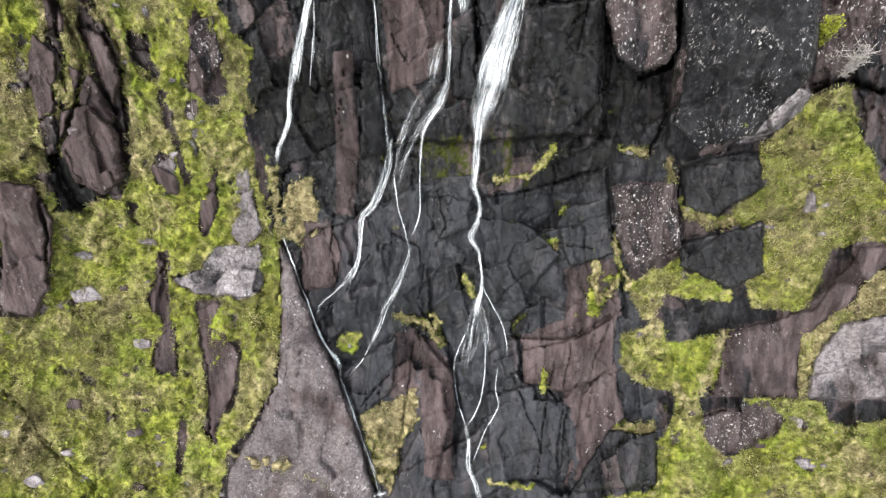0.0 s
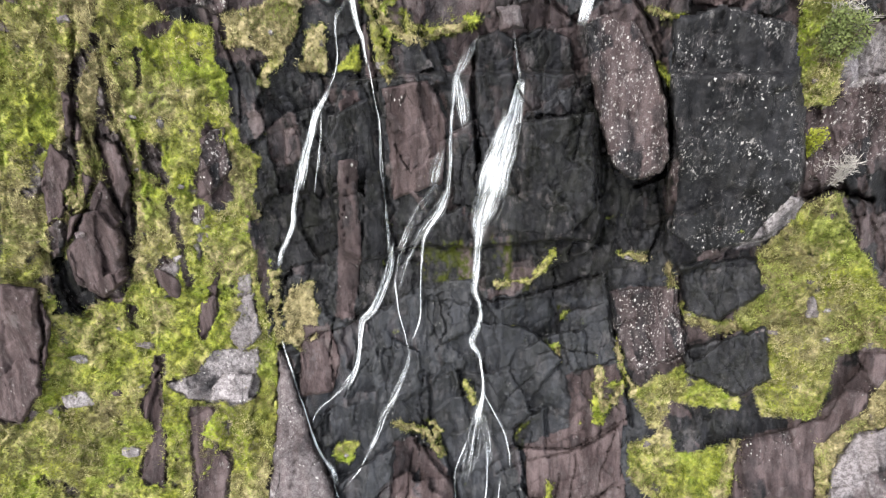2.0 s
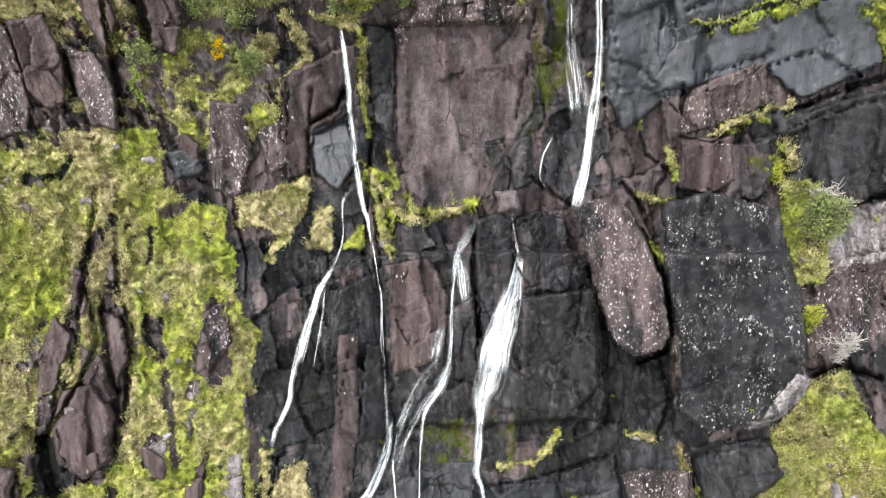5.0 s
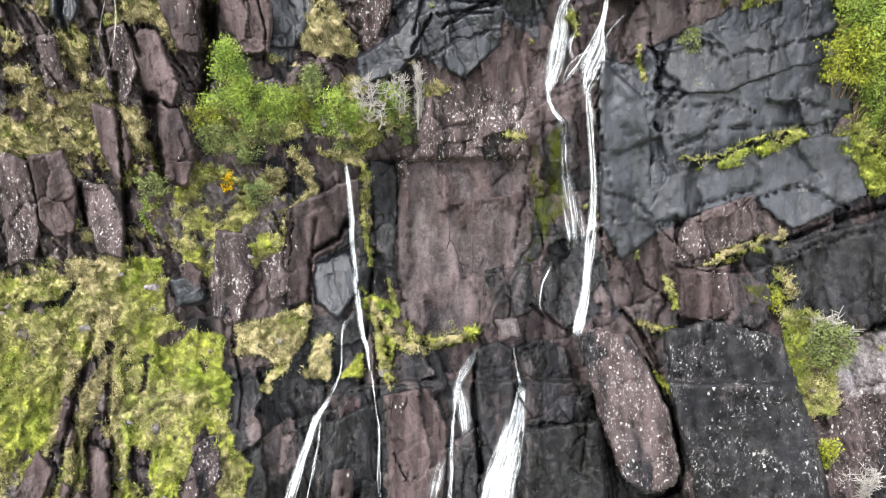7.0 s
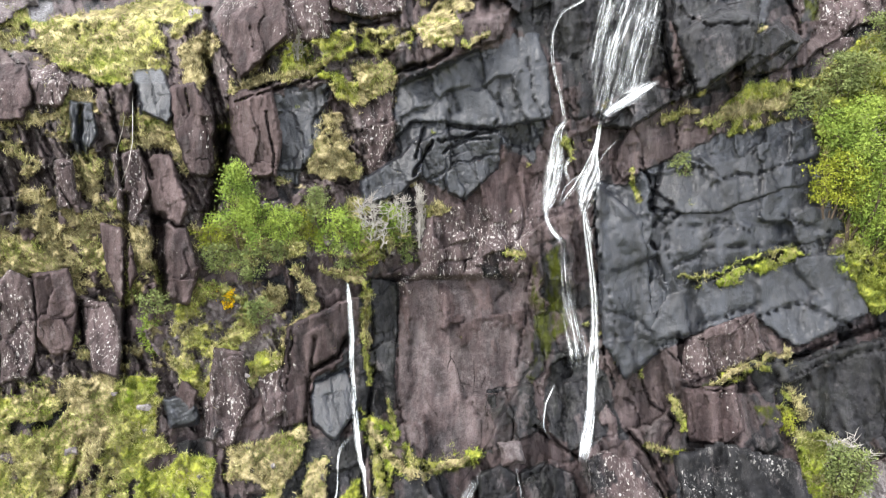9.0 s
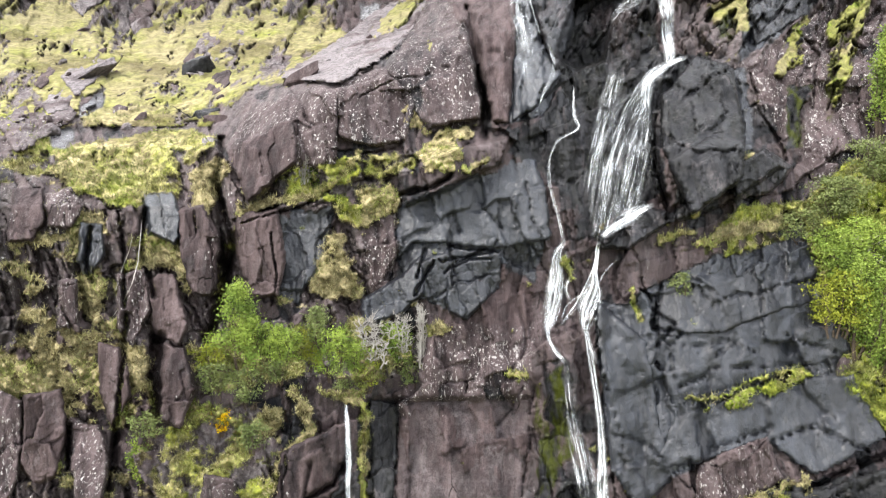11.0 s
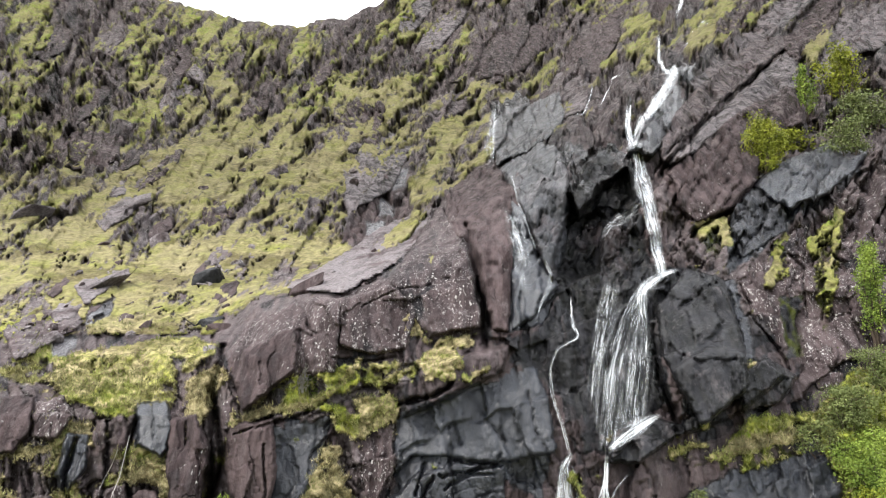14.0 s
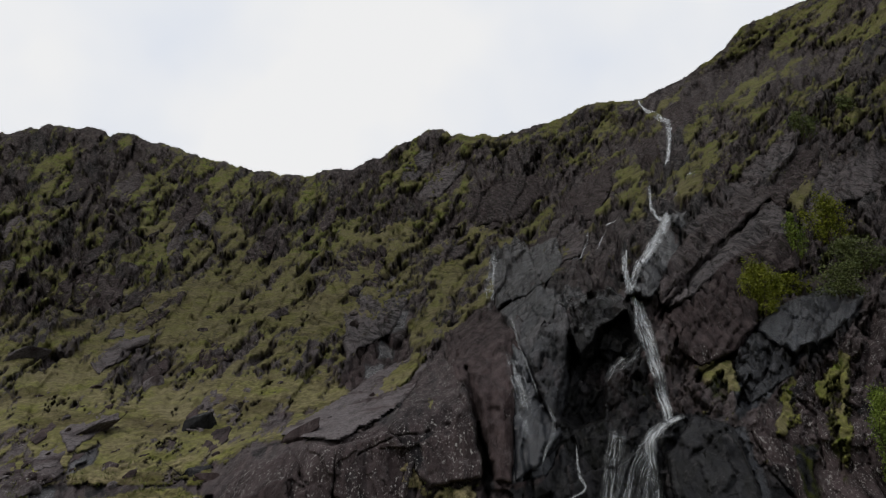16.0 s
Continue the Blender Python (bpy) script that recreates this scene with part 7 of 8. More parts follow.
stream("main", 18.8, -8.3, 8, 17.8, -9.3, 16, 17.7, -11, 26, 17.2, -13, 30, 16.6, -14.9, 24, 16.1, -16.3, 9, 16.8, -17.7, 6, 18.4, -18.8, 8)
stream("main", 24.2, -8.8, 6, 23.6, -11, 10, 23.3, -12.2, 22, 22.3, -13.7, 30, 21.7, -15.1, 16, 21.8, -16.3, 9)
stream("thin", 22.8, -12.5, 5, 19.3, -13.9, 6, 18.3, -15.4, 4)
stream("thin", 23.3, -12.5, 6, 24.4, -13.7, 6, 23.4, -15.4, 4, 22, -16.1, 4)
stream("thin", 17.6, -8.9, 6, 17.1, -11.4, 12, 17.7, -13.4, 14, 16.4, -15.4, 14, 16.3, -16.9, 8, 18.2, -18.4, 6)
stream("thin", 18.9, -9.1, 5, 19.8, -10.9, 9, 19.0, -12.4, 10, 19.9, -13.6, 7)
stream("thin", 24.1, -8.4, 6, 23.4, -10.9, 10, 21.7, -12.9, 14, 20.0, -14.4, 12, 18.2, -15.7, 7)
stream("thin", 23.4, -11.4, 10, 24.3, -12.9, 12, 23.1, -14.9, 12, 22.2, -16.4, 9, 23.5, -18.9, 8)
stream("thin", 27.0, -9.9, 5, 25.1, -11.0, 6, 24.3, -11.9, 5)
stream("main", 22.2, -16.6, 8, 22.8, -19.5, 12, 23.5, -23, 13, 23.6, -26.5, 14, 23.2, -29.5, 20, 22.7, -32.1, 14, 22.2, -34.6, 18, 21.3, -36.6, 20, 20.8, -37.7, 16)
stream("veil", 18.9, -19.5, 10, 19.3, -22, 18, 19.7, -24.5, 26, 20.5, -27, 34, 21, -29.5, 36)
stream("thin", 17, -31.6, 5, 15.7, -33.1, 6, 15.2, -35.1, 4, 16, -36.1, 4)
stream("left", -15, -22.5, 6, -14.5, -24.5, 10, -14.2, -27, 10, -14, -30, 9, -13.5, -33.1, 9, -13.1, -35.3, 11, -12.5, -37.6, 9, -11.8, -38.7, 8, -11.3, -40.5, 4)
stream("thin", -13.5, -35.8, 9, -15.2, -36.8, 8, -15.6, -38.1, 5, -15.6, -40.5, 5, -16.3, -42, 7, -17.5, -43.5, 9)
stream("left", -17.5, -43.5, 9, -19.1, -45.1, 13, -20.5, -47.7, 12, -21.5, -50, 14, -22.1, -51.3, 16)
stream("thin", -18.4, -45.1, 5, -18.8, -47.7, 6, -19.3, -50, 5)
stream("thin", -11, -41, 4, -10.2, -43.9, 5, -9.6, -45.8, 6, -9.3, -49.1, 6, -9, -51.7, 6)
stream("mid", 5.4, -39.1, 10, 3.6, -40.6, 15, 2.1, -42.5, 12, 1.7, -44.9, 6, 1.4, -47.2, 7)
stream("mid", 2.7, -42.5, 12, 3.3, -44.4, 22, 3.5, -46.1, 16)
stream("thin", 10.9, -38.5, 7, 11.4, -40.6, 6, 12, -42.5, 10)
stream("main", 12, -42.8, 14, 11.3, -44.9, 24, 10, -47.3, 38, 8.9, -49.5, 46, 7.9, -51.8, 48)
stream("main", 10.4, -45.6, 28, 9.3, -47.9, 38, 8, -50.2, 44, 7, -52.3, 40, 5.9, -54.5, 32, 5.6, -56.4, 16, 5.3, -58.9, 14, 4.9, -60.8, 12, 5.7, -62.1, 7, 5.7, -63.7, 10, 4.4, -65.4, 12, 5.6, -66.9, 6, 6, -69.5, 6, 5.2, -71.5, 13, 5, -72.5, 14)
stream("veil", 9.7, -50.2, 20, 8.5, -53, 26, 7.2, -54.5, 30)
stream("left", -19.7, -45.4, 8, -21.2, -48.4, 12, -22.1, -50.4, 14, -23.1, -52.8, 9, -23.5, -55, 9, -25.1, -57.2, 9, -25.6, -58.4, 8)
stream("thin", -18.6, -46.8, 4, -19.3, -49.5, 4, -19.9, -51.9, 3)
stream("thin", -9.6, -45.5, 6, -9.5, -49.6, 7, -9.1, -52.4, 6, -8.5, -55.3, 7, -8.4, -57.8, 8)
stream("left", -7.9, -57, 6, -8.4, -58.8, 14, -9.5, -60.8, 14, -10.9, -62.5, 14, -12.7, -63.7, 11, -13, -65.8, 7, -13.5, -67.6, 8, -14.8, -69, 14)
stream("thin", -14.8, -69, 8, -16.8, -70.1, 6, -19, -71.1, 6, -19.9, -72.3, 3)
stream("mid", 1.5, -45.6, 6, 1.4, -47.8, 7, 1.1, -51.1, 9, -0.1, -53.4, 16, -1.4, -54.6, 12, -2.8, -56.1, 8, -3.3, -58.3, 5)
stream("veil", 0, -48.5, 14, -0.9, -49.9, 22, -1.3, -51.3, 16)
stream("veil", -0.9, -51.5, 14, -3.1, -53.2, 16, -5.4, -55.6, 14, -6.8, -57.8, 12, -7.5, -60.3, 8)
stream("veil", -0.1, -53, 14, -3.2, -55.4, 14, -5.3, -57.8, 12, -6.8, -60.3, 8)
stream("thin", -3.4, -58.3, 4, -3.5, -61.3, 4, -3.7, -63.6, 5, -5, -65.3, 4)
stream("thin", -7.5, -59.8, 4, -7.1, -62.3, 4, -6, -64.8, 4, -5.3, -66.4, 5)
stream("mid", -5.3, -66.4, 5, -5.9, -67.9, 8, -7.5, -69.9, 12, -9.3, -71.9, 11, -10.4, -73.6, 9, -11.3, -74.7, 7)
stream("thin", -11.3, -74.7, 4, -12.8, -76.3, 4, -14.9, -77.6, 3)
stream("veil", 5, -71.7, 10, 4.3, -73.5, 26, 3.8, -75, 28, 3.1, -76.7, 14)
stream("veil", 5.7, -71.7, 8, 6.5, -73.5, 20, 6.6, -75.5, 12)
stream("thin", 6.2, -70, 4, 8.3, -72.3, 5, 9.4, -74, 4, 9.7, -76, 3)
stream("thin", 6.3, -74, 5, 6.2, -77, 6, 5.6, -79.4, 6, 4.3, -81.1, 6, 3.1, -82, 6)
stream("thin", 3.2, -74, 4, 1.6, -76.4, 4, 1.6, -78.4, 5, 2.1, -80.3, 6, 3.1, -82, 6)
stream("mid", 3.1, -82, 7, 3.5, -83.6, 8, 3.3, -85.2, 9, 4.1, -86.4, 8, 5, -87.9, 9)
stream("thin", 8.1, -77, 3, 7.7, -78.9, 3, 8.1, -80.4, 3, 6.1, -82.3, 3, 4.1, -84.8, 4)
stream("left", -24.7, -65.7, 3, -23.4, -67.8, 4, -21.6, -70.6, 4, -20.1, -72.8, 5, -18.5, -74.8, 6, -16.5, -76.3, 9, -15.8, -78, 6, -14.4, -80, 8, -13, -82.1, 7, -11.7, -84.2, 6, -10.5, -85.8, 6, -9.7, -87.4, 6)
stream("thin", -8.6, -87.3, 9, -10, -87.5, 8, -12.3, -88, 5)


# ---------------------------------------------------------------- stones, slabs and plants
def make_leaf(name, dark, light, rough=0.55):
    k = Nodes(name)
    tone = k.math("ADD", k.math("MULTIPLY", k.geo.outputs["Random Per Island"], 0.28), k.math("MULTIPLY", k.ramp(k.noise(1.5, 3), 0.3, 0.7), 0.7))
    k.principled(k.mix(tone, dark, light), rough, None, 0.08)
    return k.mat


MAT_LEAF = make_leaf("green_leaves", (0.0300, 0.0560, 0.0080), (0.1800, 0.2300, 0.0420))
MAT_LEAF_YELLOW = make_leaf("yellow_green_leaves", (0.0560, 0.0700, 0.0060), (0.1900, 0.2000, 0.0240))
MAT_LEAF_GREY = make_leaf("grey_green_leaves", (0.0330, 0.0450, 0.0130), (0.1250, 0.1450, 0.0520))
MAT_BLOOM = make_leaf("yellow_bloom", (0.333, 0.2072, 0.0015), (0.481, 0.3108, 0.003))
MAT_TWIG = make_leaf("bleached_twig", (0.1184, 0.1073, 0.0962), (0.2442, 0.2294, 0.2146), 0.8)
MAT_BARK = make_leaf("brown_bark", (0.0222, 0.0163, 0.0118), (0.0592, 0.0444, 0.0333), 0.85)


def make_blade():
    k = Nodes("grass_blades")
    tint = k.attribute("tint")[0]
    rnd = k.geo.outputs["Random Per Island"]
    clump = k.attribute("tint")[1]
    green = k.mix(rnd, (0.054, 0.078, 0.006), (0.195, 0.232, 0.034))
    hay = k.mix(rnd, (0.110, 0.090, 0.042), (0.330, 0.285, 0.160))
    blade = k.mix(tint, green, hay)
    # Clump value: lit tussocks and shaded gaps put into the blade colour.
    k.principled(k.mix(clump, k.mix(0.6, blade, (0.012, 0.018, 0.003)), k.mix(0.12, blade, (0.40, 0.40, 0.15))), 0.6, None, 0.2)
    return k.mat


MAT_BLADE = make_blade()


def loose_mesh(name, verts, size, material):
    """Verts in runs of size, each run one face."""
    n = len(verts) // size
    me = bpy.data.meshes.new(name)
    me.vertices.add(n * size)
    me.vertices.foreach_set("co", np.asarray(verts, np.float32).ravel())
    me.loops.add(n * size)
    me.loops.foreach_set("vertex_index", np.arange(n * size, dtype=np.int32))
    me.polygons.add(n)
    me.polygons.foreach_set("loop_start", np.arange(0, n * size, size, dtype=np.int32))
    me.update(calc_edges=True)
    me.materials.append(material)
    return me


# turf: blades in small tufts wherever grass grows near enough to tell them apart
rng = np.random.default_rng(7)


def grow_turf(count, blades):
    r_, c_ = g_grass.shape
    ok = (g_grass > 0.6) & (GE > -91) & (GE < -2 + 6 * rng.random(GE.shape) ** 2) & (np.abs(GB) < 76)
    rows_, cols_ = np.nonzero(ok)
    pick = rng.integers(0, len(rows_), count)
    rr, cc = rows_[pick], cols_[pick]
    root = GP[rr, cc] + rng.normal(0, 0.03, (count, 3))
    dryness = np.clip(g_cover[1][rr, cc] * 0.8 + 0.12 + 1.7 * fbm(GB[rr, cc] / 6, GE[rr, cc] * DEG / 6, 5, 95, 0.65) + rng.normal(0, 0.15, count), 0, 1)
    scale = np.clip(np.linalg.norm(root - np.array(EYE), axis=1) / 26, 0.9, 1.8) * (0.7 + 0.6 * rng.random(count)) * (1 + 0.2 * dryness)
    toward = np.array(EYE) - root
    toward /= np.linalg.norm(toward, axis=1)[:, None]
    grow = toward * 0.35 + np.array([0, -0.15, 0.75])
    verts = np.empty((count, blades, 3, 3))
    for k in range(blades):
        lean = grow + rng.normal(0, 0.45, (count, 3))
        lean /= np.linalg.norm(lean, axis=1)[:, None]
        sidew = np.cross(lean, rng.normal(0, 1, (count, 3)))
        sidew /= np.linalg.norm(sidew, axis=1)[:, None] + 1e-6
        foot = root + rng.normal(0, 0.05, (count, 3)) * scale[:, None]
        long = (0.06 + 0.10 * rng.random(count)) * scale
        verts[:, k, 0] = foot - sidew * 0.012 * scale[:, None]
        verts[:, k, 1] = foot + sidew * 0.012 * scale[:, None]
        verts[:, k, 2] = foot + lean * long[:, None]
    me = loose_mesh("grass_tufts", verts.reshape(-1, 3), 3, MAT_BLADE)
    a = me.color_attributes.new("tint", "FLOAT_COLOR", "POINT")
    rgba = np.ones((count * blades * 3, 4), np.float32)
    rgba[:, 0] = np.repeat(dryness, blades * 3)
    clump = step(-0.35, 0.45, fbm(GB[rr, cc] / 1.7, GE[rr, cc] * DEG / 1.7, 3, 97))
    rgba[:, 1] = np.repeat(clump, blades * 3)
    a.data.foreach_set("color", rgba.ravel())
    return tagged(new("grass_tufts", me), "yellow-green tussock grass growing over the slope", "grass", kind="stuff")


grow_turf(95000, 5)


def stone(kind, wide, high, b, e):
    """A loose stone bedded in the turf; wide and high in picture pixels, scaled by range to fit the camera's view."""
    at = surface(b, e)[0]
    unit = np.linalg.norm(at - np.array(EYE)) / 100 / 11.3
    rnd = random.Random(int(abs(b) * 97 + abs(e) * 1313 + wide))
    bm = bmesh.new()
    for _ in range(15):
        n = Vector((rnd.gauss(0, 1), rnd.gauss(0, 1), rnd.gauss(0, 1))).normalized()
        n = n * (1.0 / max(abs(n.x), abs(n.y), abs(n.z))) ** 0.7 * rnd.uniform(0.72, 0.95)
        bm.verts.new(n)
    hull = bmesh.ops.convex_hull(bm, input=bm.verts)
    bmesh.ops.delete(bm, geom=list({g for g in hull["geom_interior"] + hull["geom_unused"] if isinstance(g, bmesh.types.BMVert)}), context="VERTS")
    bmesh.ops.bevel(bm, geom=bm.edges[:], offset=0.07, segments=1, affect="EDGES")
    bmesh.ops.triangulate(bm, faces=bm.faces[:])
    bmesh.ops.subdivide_edges(bm, edges=bm.edges[:], cuts=1, use_grid_fill=True)
    seed = Vector((b * 1.7, e * 2.3, wide))
    turn = Euler((rnd.uniform(-0.4, 0.4), rnd.uniform(-0.4, 0.4), rnd.uniform(0, 3))).to_matrix()
    dip = Euler((0, -0.55 if e > 1 else 0, 0)).to_matrix()
    for v in bm.verts:
        c = turn @ (v.co * (1 + 0.07 * noise.noise(v.co * 2.5 + seed)))
        v.co = dip @ Vector((c.x * wide * unit, c.y * max(wide, high) * 0.6 * unit, c.z * high * unit))
    me = bpy.data.meshes.new("boulder")
    bm.to_mesh(me)
    bm.free()
    n = len(me.vertices)
    used = np.arange(n)
    cover = np.stack([np.full(n, v) for v in KINDS[kind]])
    cover_attributes(me, used, np.zeros(n), cover, np.full(n, 0.5))
    me.polygons.foreach_set("use_smooth", np.zeros(len(me.polygons), bool))
    me.materials.append(MAT_GROUND)
    ob = new("boulder", me)
    ob.location = at - np.array([0, 0, 0.35 * high * unit])
    look_of = {"pale": "pale lichen-crusted boulder bedded in the grass", "brown": "weathered brown boulder bedded in the turf",
               "slab": "pale grey boulder lying on the slope", "lichen": "dark boulder with white lichen on the slope",
               "wetdark": "dark wet boulder on the slope"}
    return tagged(ob, look_of[kind], "boulder", "boulders on the slope")


def tube(a, b, ra, rb, sides=5):
    """Verts and faces of a tapering limb."""
    d = (b - a).normalized()
    u = d.orthogonal().normalized()
    v = d.cross(u)
    verts, faces = [], []
    for p, r in ((a, ra), (b, rb)):
        for k in range(sides):
            t = 2 * math.pi * k / sides
            verts.append(p + (u * math.cos(t) + v * math.sin(t)) * r)
    for k in range(sides):
        faces.append((k, (k + 1) % sides, sides + (k + 1) % sides, sides + k))
    return verts, faces


def join_tubes(name, tubes, material, parent):
    verts, faces = [], []
    for v, f in tubes:
        o = len(verts)
        verts += [tuple(c) for c in v]
        faces += [tuple(i + o for i in q) for q in f]
    me = bpy.data.meshes.new(name)
    me.from_pydata(verts, [], faces)
    me.materials.append(material)
    ob = new(name, me)
    ob.parent = parent
    return ob


LEAVES = {"green": MAT_LEAF, "yellow": MAT_LEAF_YELLOW, "grey": MAT_LEAF_GREY, "bloom": MAT_BLOOM}
BUSH_LABEL = {"green": "leafy green bush growing from a rock ledge", "yellow": "yellow-green bush clinging to the rock",
              "grey": "grey-green shrub on the rocky slope", "bloom": "small gorse bush in yellow bloom",
              "bare": "bleached leafless shrub with pale twigs", "tree": "young green tree standing on a cliff ledge"}


def bush(kind, wide, high, b, e):
    """A shrub with stems and a crown of small leaves; its foot stands at b, e. Bare ones have twigs only."""
    at = Vector(surface(b, e)[0])
    unit = (at - EYE).length / 100 / 11.3
    w, h = wide * unit * 0.5, high * unit
    rnd = random.Random(int(b * 131 + e * 977 + wide))
    base = new("tree" if kind == "tree" else "bush")
    base.location = at
    tagged(base, BUSH_LABEL[kind], "tree" if kind == "tree" else "shrub", "shrubs on the cliff")
    tips, bark = [], MAT_TWIG if kind == "bare" else MAT_BARK
    stems = 1 if kind == "tree" else 6
    for k in range(stems):
        limbs = []
        a = 6.28 * (k + rnd.random()) / stems
        spread = 0.0 if kind == "tree" else rnd.uniform(0.1, 0.75)
        p = Vector((math.cos(a) * spread * 0.5 * w, math.sin(a) * spread * 0.3 * w, -0.25))
        top = Vector((math.cos(a) * w * spread, math.sin(a) * w * spread * 0.6, h * (0.92 - 0.5 * spread * spread)))
        thick = max(0.02, h * 0.018)
        segs = 6
        for j in range(segs):
            q = p + (top - p) * (1 / (segs - j)) + Vector((rnd.gauss(0, 0.05), rnd.gauss(0, 0.05), 0)) * w
            limbs.append(tube(p, q, thick * (1 - j / segs) + 0.006, thick * (1 - (j + 1) / segs) + 0.005))
            t = (j + 1) / segs
            for _ in range(5 if kind == "tree" else 3):
                fall = 1.05 * (1 - t) ** 0.6 + 0.12 if kind == "tree" else 0.36
                turn = rnd.uniform(0, 6.28)
                out = q + Vector((math.cos(turn) * w * fall * rnd.uniform(0.3, 1), math.sin(turn) * w * fall * rnd.uniform(0.2, 0.7), rnd.uniform(-0.02, 0.10) * h))
                limbs.append(tube(q, out, thick * 0.35 + 0.004, 0.004, 4))
                if t > 0.25:
                    tips.append(out)
                if kind == "bare":
                    for _ in range(3):
                        twig = out + Vector((rnd.gauss(0, 0.16) * w, rnd.gauss(0, 0.12) * w, rnd.uniform(-0.02, 0.16) * h))
                        limbs.append(tube(out + (q - out) * rnd.uniform(0, 0.5), twig, 0.012, 0.006, 3))
            p = q
        tips.append(top)
        join_tubes("trunk" if kind == "tree" else "stem", limbs, bark, base)
    if kind == "bare":
        return base
    r = np.random.default_rng(rnd.randrange(10 ** 6))
    size = 0.034 * unit * 11.3 * 100 / 24
    area = wide * high
    count = int(np.clip(area * 0.62, 300, 9000))
    centres = np.array([tuple(t) for t in tips])
    c = centres[r.integers(0, len(centres), count)] + r.normal(0, 1, (count, 3)) * np.array([0.13 * w, 0.12 * w, 0.055 * h])
    ax = r.normal(0, 1, (count, 3))
    ax /= np.linalg.norm(ax, axis=1)[:, None]
    bx = np.cross(ax, r.normal(0, 1, (count, 3)))
    bx /= np.linalg.norm(bx, axis=1)[:, None]
    sz = size * (0.7 + 0.7 * r.random((count, 1)))
    quad = np.stack([c - ax * sz, c + bx * sz * 0.55, c + ax * sz, c - bx * sz * 0.55], 1)
    me = loose_mesh("crown", quad.reshape(-1, 3), 4, LEAVES["green" if kind == "tree" else kind])
    crown = new("crown", me)
    crown.parent = base
    return base


stone("pale", 24,20, -56.4, -66.6)
stone("pale", 26,26, -56.1, -70.1)
stone("slab", 22,18, -46.2, -65.3)
stone("pale", 18,14, -47, -74.4)
stone("brown", 26,36, -43.3, -59.6)
stone("brown", 18,18, -56.6, -79.7)
stone("pale", 16,18, -56.2, -83.7)
stone("pale", 20,18, -60.7, -85.9)
stone("pale", 16,12, -53, -85.8)
stone("brown", 18,14, -45.7, -86.4)
stone("slab", 16,12, -42.8, -82.6)
stone("slab", 14,10, -47.1, -82.1)
stone("pale", 10,20, -38.4, -54.4)
stone("pale", 8,26, -38.3, -56.8)
stone("slab", 18,30, 58.4, -62.2)
stone("pale", 22,14, 53.2, -85.3)
stone("pale", 34,20, 62.4, -87.5)
stone("pale", 8,18, 53.2, -81.9)
stone("pale", 14,10, -66.3, -82)
stone("pale", 10,8, -38.2, -86.3)
stone("lichen", 30,18, 2.8, -18.5)
stone("lichen", 26,34, 62.2, -19.7)
stone("pale", 14,9, -45.7, -33.2)
stone("slab", 14,12, -55.6, -37)
stone("slab", 16,10, -64.7, -37.4)
stone("pale", 10,20, -42.9, -45.6)
stone("pale", 8,26, -28.9, -15.6)
stone("pale", 30,16, -45, 12.6)
stone("slab", 18,10, -43.6, 15)
stone("slab", 26,22, -44.5, 10.3)
stone("pale", 9,6, -48.5, 9.5)
stone("pale", 14,10, -32, 8.2)
stone("slab", 12,8, -30.5, 8.7)
stone("wetdark", 38,20, -36.9, 7.1)
stone("wetdark", 30,20, -36.6, 3.1)
stone("pale", 18,12, -36.6, 0.8)
stone("slab", 56,16, -53.7, 6.6)
stone("slab", 50,18, -49.1, 13.5)
stone("slab", 46,14, -65.3, 12.5)
stone("brown", 46,18, -21.2, 6.3)
stone("slab", 24,12, -60.2, 2)
stone("brown", 36,22, -34.1, 3)
stone("slab", 22,28, -49.2, 19.7)
stone("brown", 22,26, -53.7, 17.2)
stone("lichen", 18,14, -49.5, 3.6)
stone("pale", 10,6, -36.9, 16.1)
stone("pale", 10,6, -24.8, 11.5)
stone("slab", 26,14, -25.9, 16.3)
stone("slab", 20,14, -13.9, 18.6)
stone("lichen", 24,20, 58.7, -1.6)
stone("slab", 22,20, -49.3, 19.5)
stone("slab", 20,16, -0.6, 14.2)
bush("tree", 120,150, -31.4, -20.4)
bush("green", 80,80, -24.6, -19.7)
bush("green", 70,60, -27.1, -18.7)
bush("yellow", 70,70, -20.6, -19.2)
bush("green", 95,85, -16.8, -20.2)
bush("grey", 70,60, -19.2, -17.1)
bush("green", 60,50, -13.3, -19.7)
bush("green", 80,75, -7.6, -19.3)
bush("yellow", 60,45, -11.6, -21)
bush("grey", 60,45, -15.1, -21.2)
bush("grey", 90,55, -34.3, -21.7)
bush("grey", 90,60, -29.2, -22.4)
bush("yellow", 60,40, -35.9, -19.5)
bush("grey", 70,45, -5.5, -20.7)
bush("bare", 50,50, -21, -18)
bush("bare", 90,80, -11.1, -18.8)
bush("bare", 40,95, -3.5, -18.8)
bush("bare", 60,70, -6.7, -18)
bush("bloom", 40,34, -33.9, -24.7)
bush("grey", 60,40, -28.5, -26)
bush("green", 50,70, -44.3, -29)
bush("grey", 60,40, -44.7, -25.2)
bush("green", 110,150, 63.9, -18.1)
bush("yellow", 90,90, 60.8, -16.2)
bush("green", 120,120, 66.1, -13.8)
bush("green", 110,90, 64, -11.5)
bush("green", 80,60, 67.7, -19.6)
bush("grey", 90,90, 57.5, -41.1)
bush("bare", 80,60, 58.8, -39.1)
bush("yellow", 50,30, 51.3, -35.4)
bush("grey", 50,34, 37, -12.9)
bush("grey", 120,60, 61, -6.1)
bush("grey", 110,70, 68.4, -3.1)
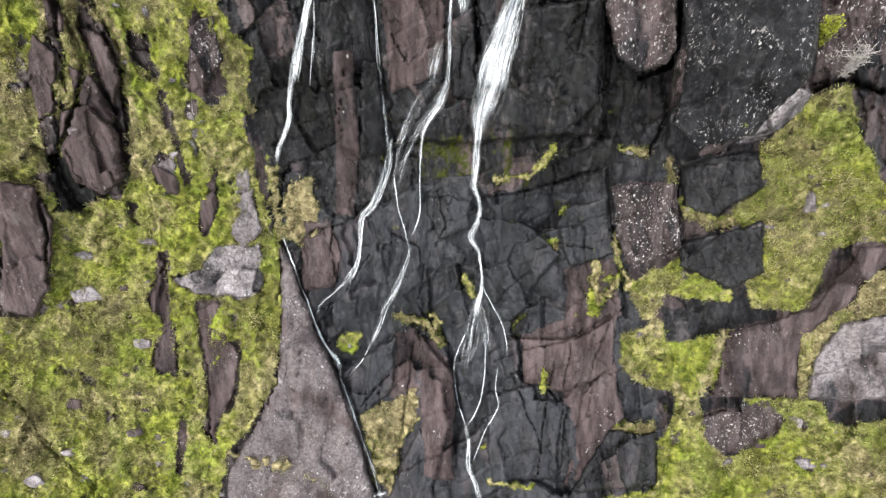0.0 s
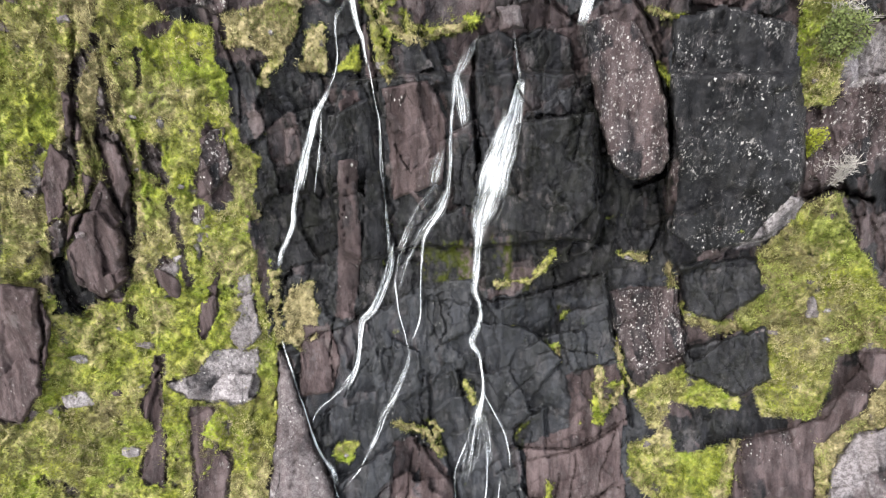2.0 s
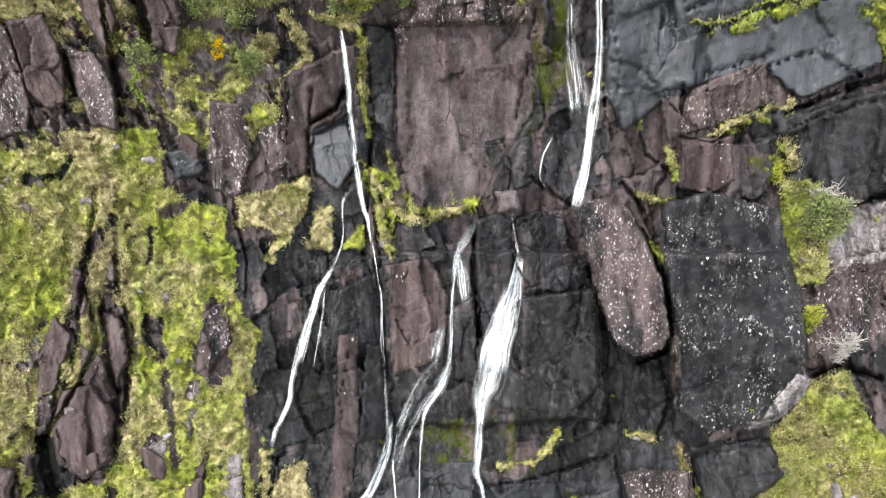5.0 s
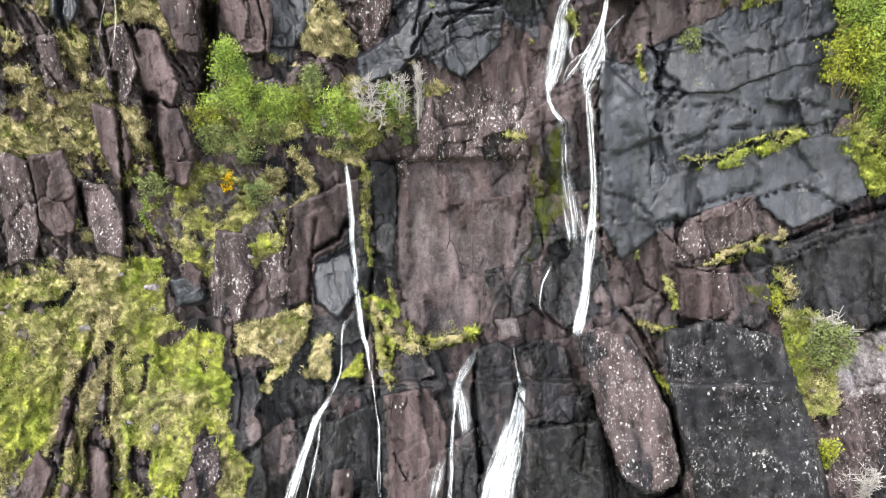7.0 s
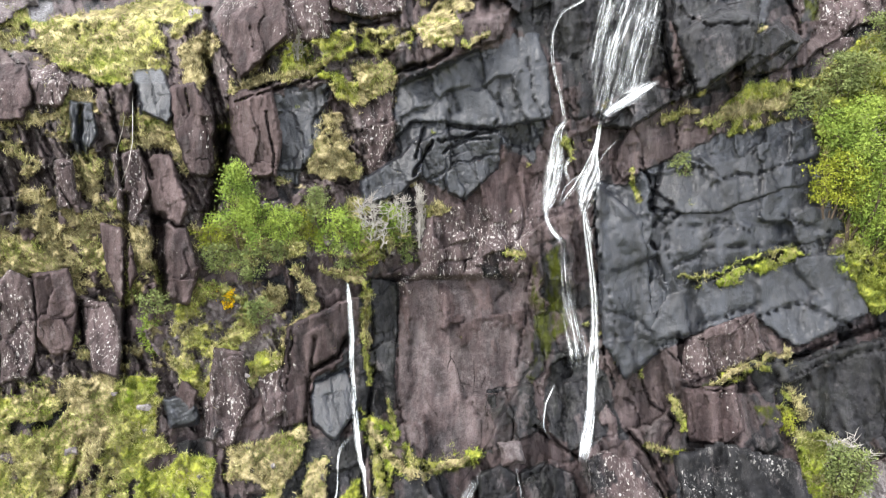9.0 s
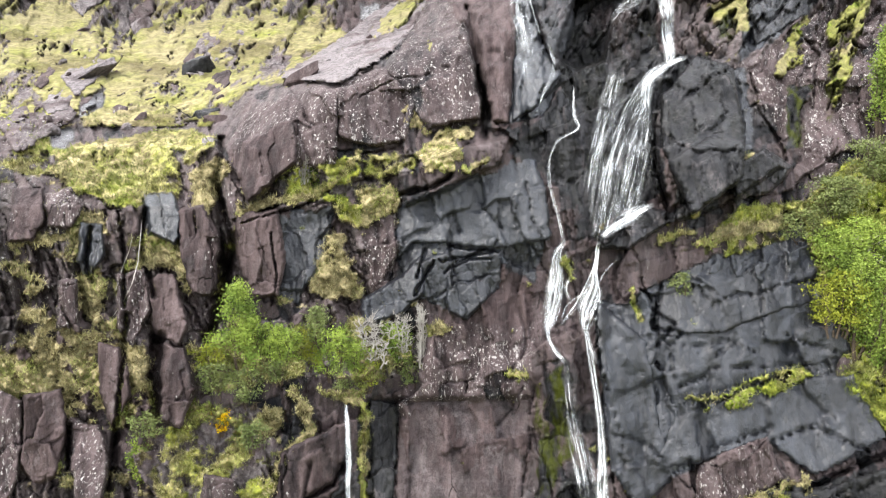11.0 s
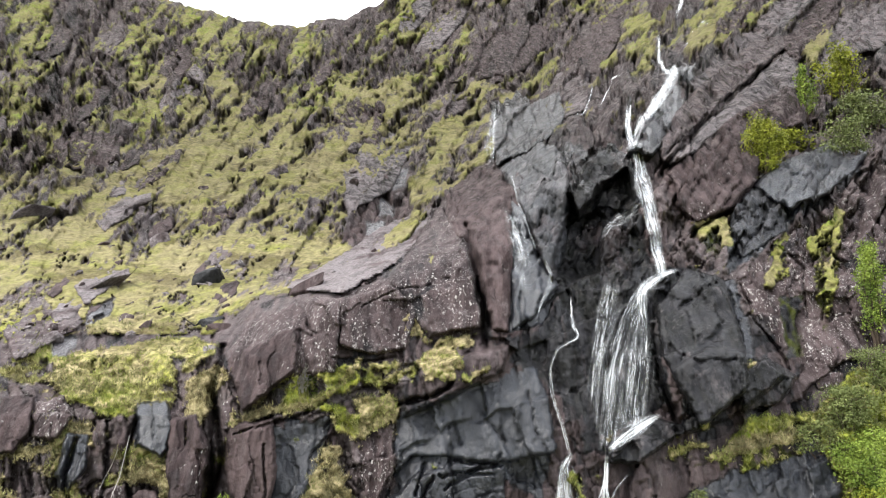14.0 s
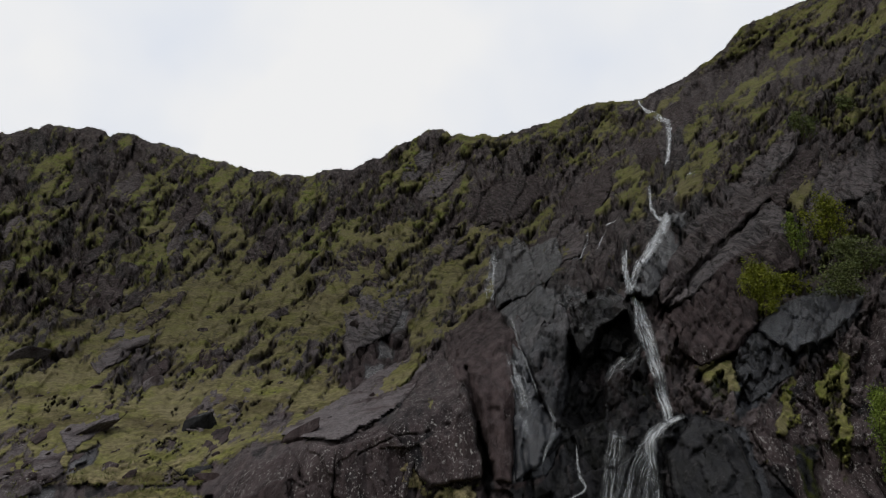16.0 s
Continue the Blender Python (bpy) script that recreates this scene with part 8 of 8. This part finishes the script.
bush("grey", 90,50, 57.3, -8.1)
bush("green", 130,90, 61.7, -12.5)
bush("bare", 110,50, 66.1, -10.1)
bush("yellow", 70,90, 50.2, 16.5)
bush("yellow", 90,40, 54, 18.5)
bush("grey", 90,60, 63.4, 18.1)
bush("green", 60,150, 67.1, 1)
bush("bare", 40,40, -21.7, -2.5)
bush("green", 70,34, -19.9, -3.3)
bush("grey", 50,34, -25.4, -20.4)
bush("yellow", 70,100, 49.7, 16.3)
bush("green", 34,90, 55.7, 21.1)
bush("yellow", 70,90, 60.7, 22.9)
bush("grey", 110,60, 64.5, 20.4)
bush("grey", 50,50, 55.4, 32.1)
bush("grey", 40,30, 61.4, 34.4)
bush("bare", 70,50, 61, -51.2)
bush("yellow", 40,50, 56.5, -48.9)


def rope(*numbers):
    """A thin weathered rope hanging down the crag; numbers: b and e along it."""
    line = [Vector(surface(numbers[k], numbers[k + 1], 0.35)[0]) for k in range(0, len(numbers), 2)]
    return tagged(join_tubes("rope", [tube(a, b, 0.013, 0.013, 4) for a, b in zip(line, line[1:])], MAT_TWIG, None), "thin pale rope hanging down a dark crag", "rope")


rope(-46.6, -4, -47.2, -6.1, -47.5, -7.6, -47.9, -10, -48.8, -12, -50, -13.5, -51.5, -14.8)
rope(-48.8, -7.8, -49.3, -9, -50.2, -10.3, -50.8, -11.5, -51.3, -12.5)

# small stones scattered through the turf of the lower slope
spots = np.nonzero((g_grass > 0.7) & (GE > -88) & (GE < -30) & (np.abs(GB) < 74))
for k in range(110):
    j = rng.integers(0, len(spots[0]))
    size = float(4 + 7 * rng.random() ** 2)
    stone(("pale", "slab", "slab", "brown")[k % 4], size, size * float(0.6 + 0.5 * rng.random()), float(GB[spots[0][j], spots[1][j]]), float(GE[spots[0][j], spots[1][j]]))
for k, (lo, hi, n_here) in enumerate(((2, 10, 60), (10, 26, 60))):
    spots = np.nonzero((GE > lo) & (GE < hi) & (GB > -72) & (GB < np.interp(GE, SPLIT_E, SPLIT_B)))
    for i in range(n_here):
        j = rng.integers(0, len(spots[0]))
        size = float(4 + 12 * rng.random() ** 2)
        stone(("slab", "brown", "lichen")[i % 3], size, size * float(0.4 + 0.4 * rng.random()), float(GB[spots[0][j], spots[1][j]]), float(GE[spots[0][j], spots[1][j]]))
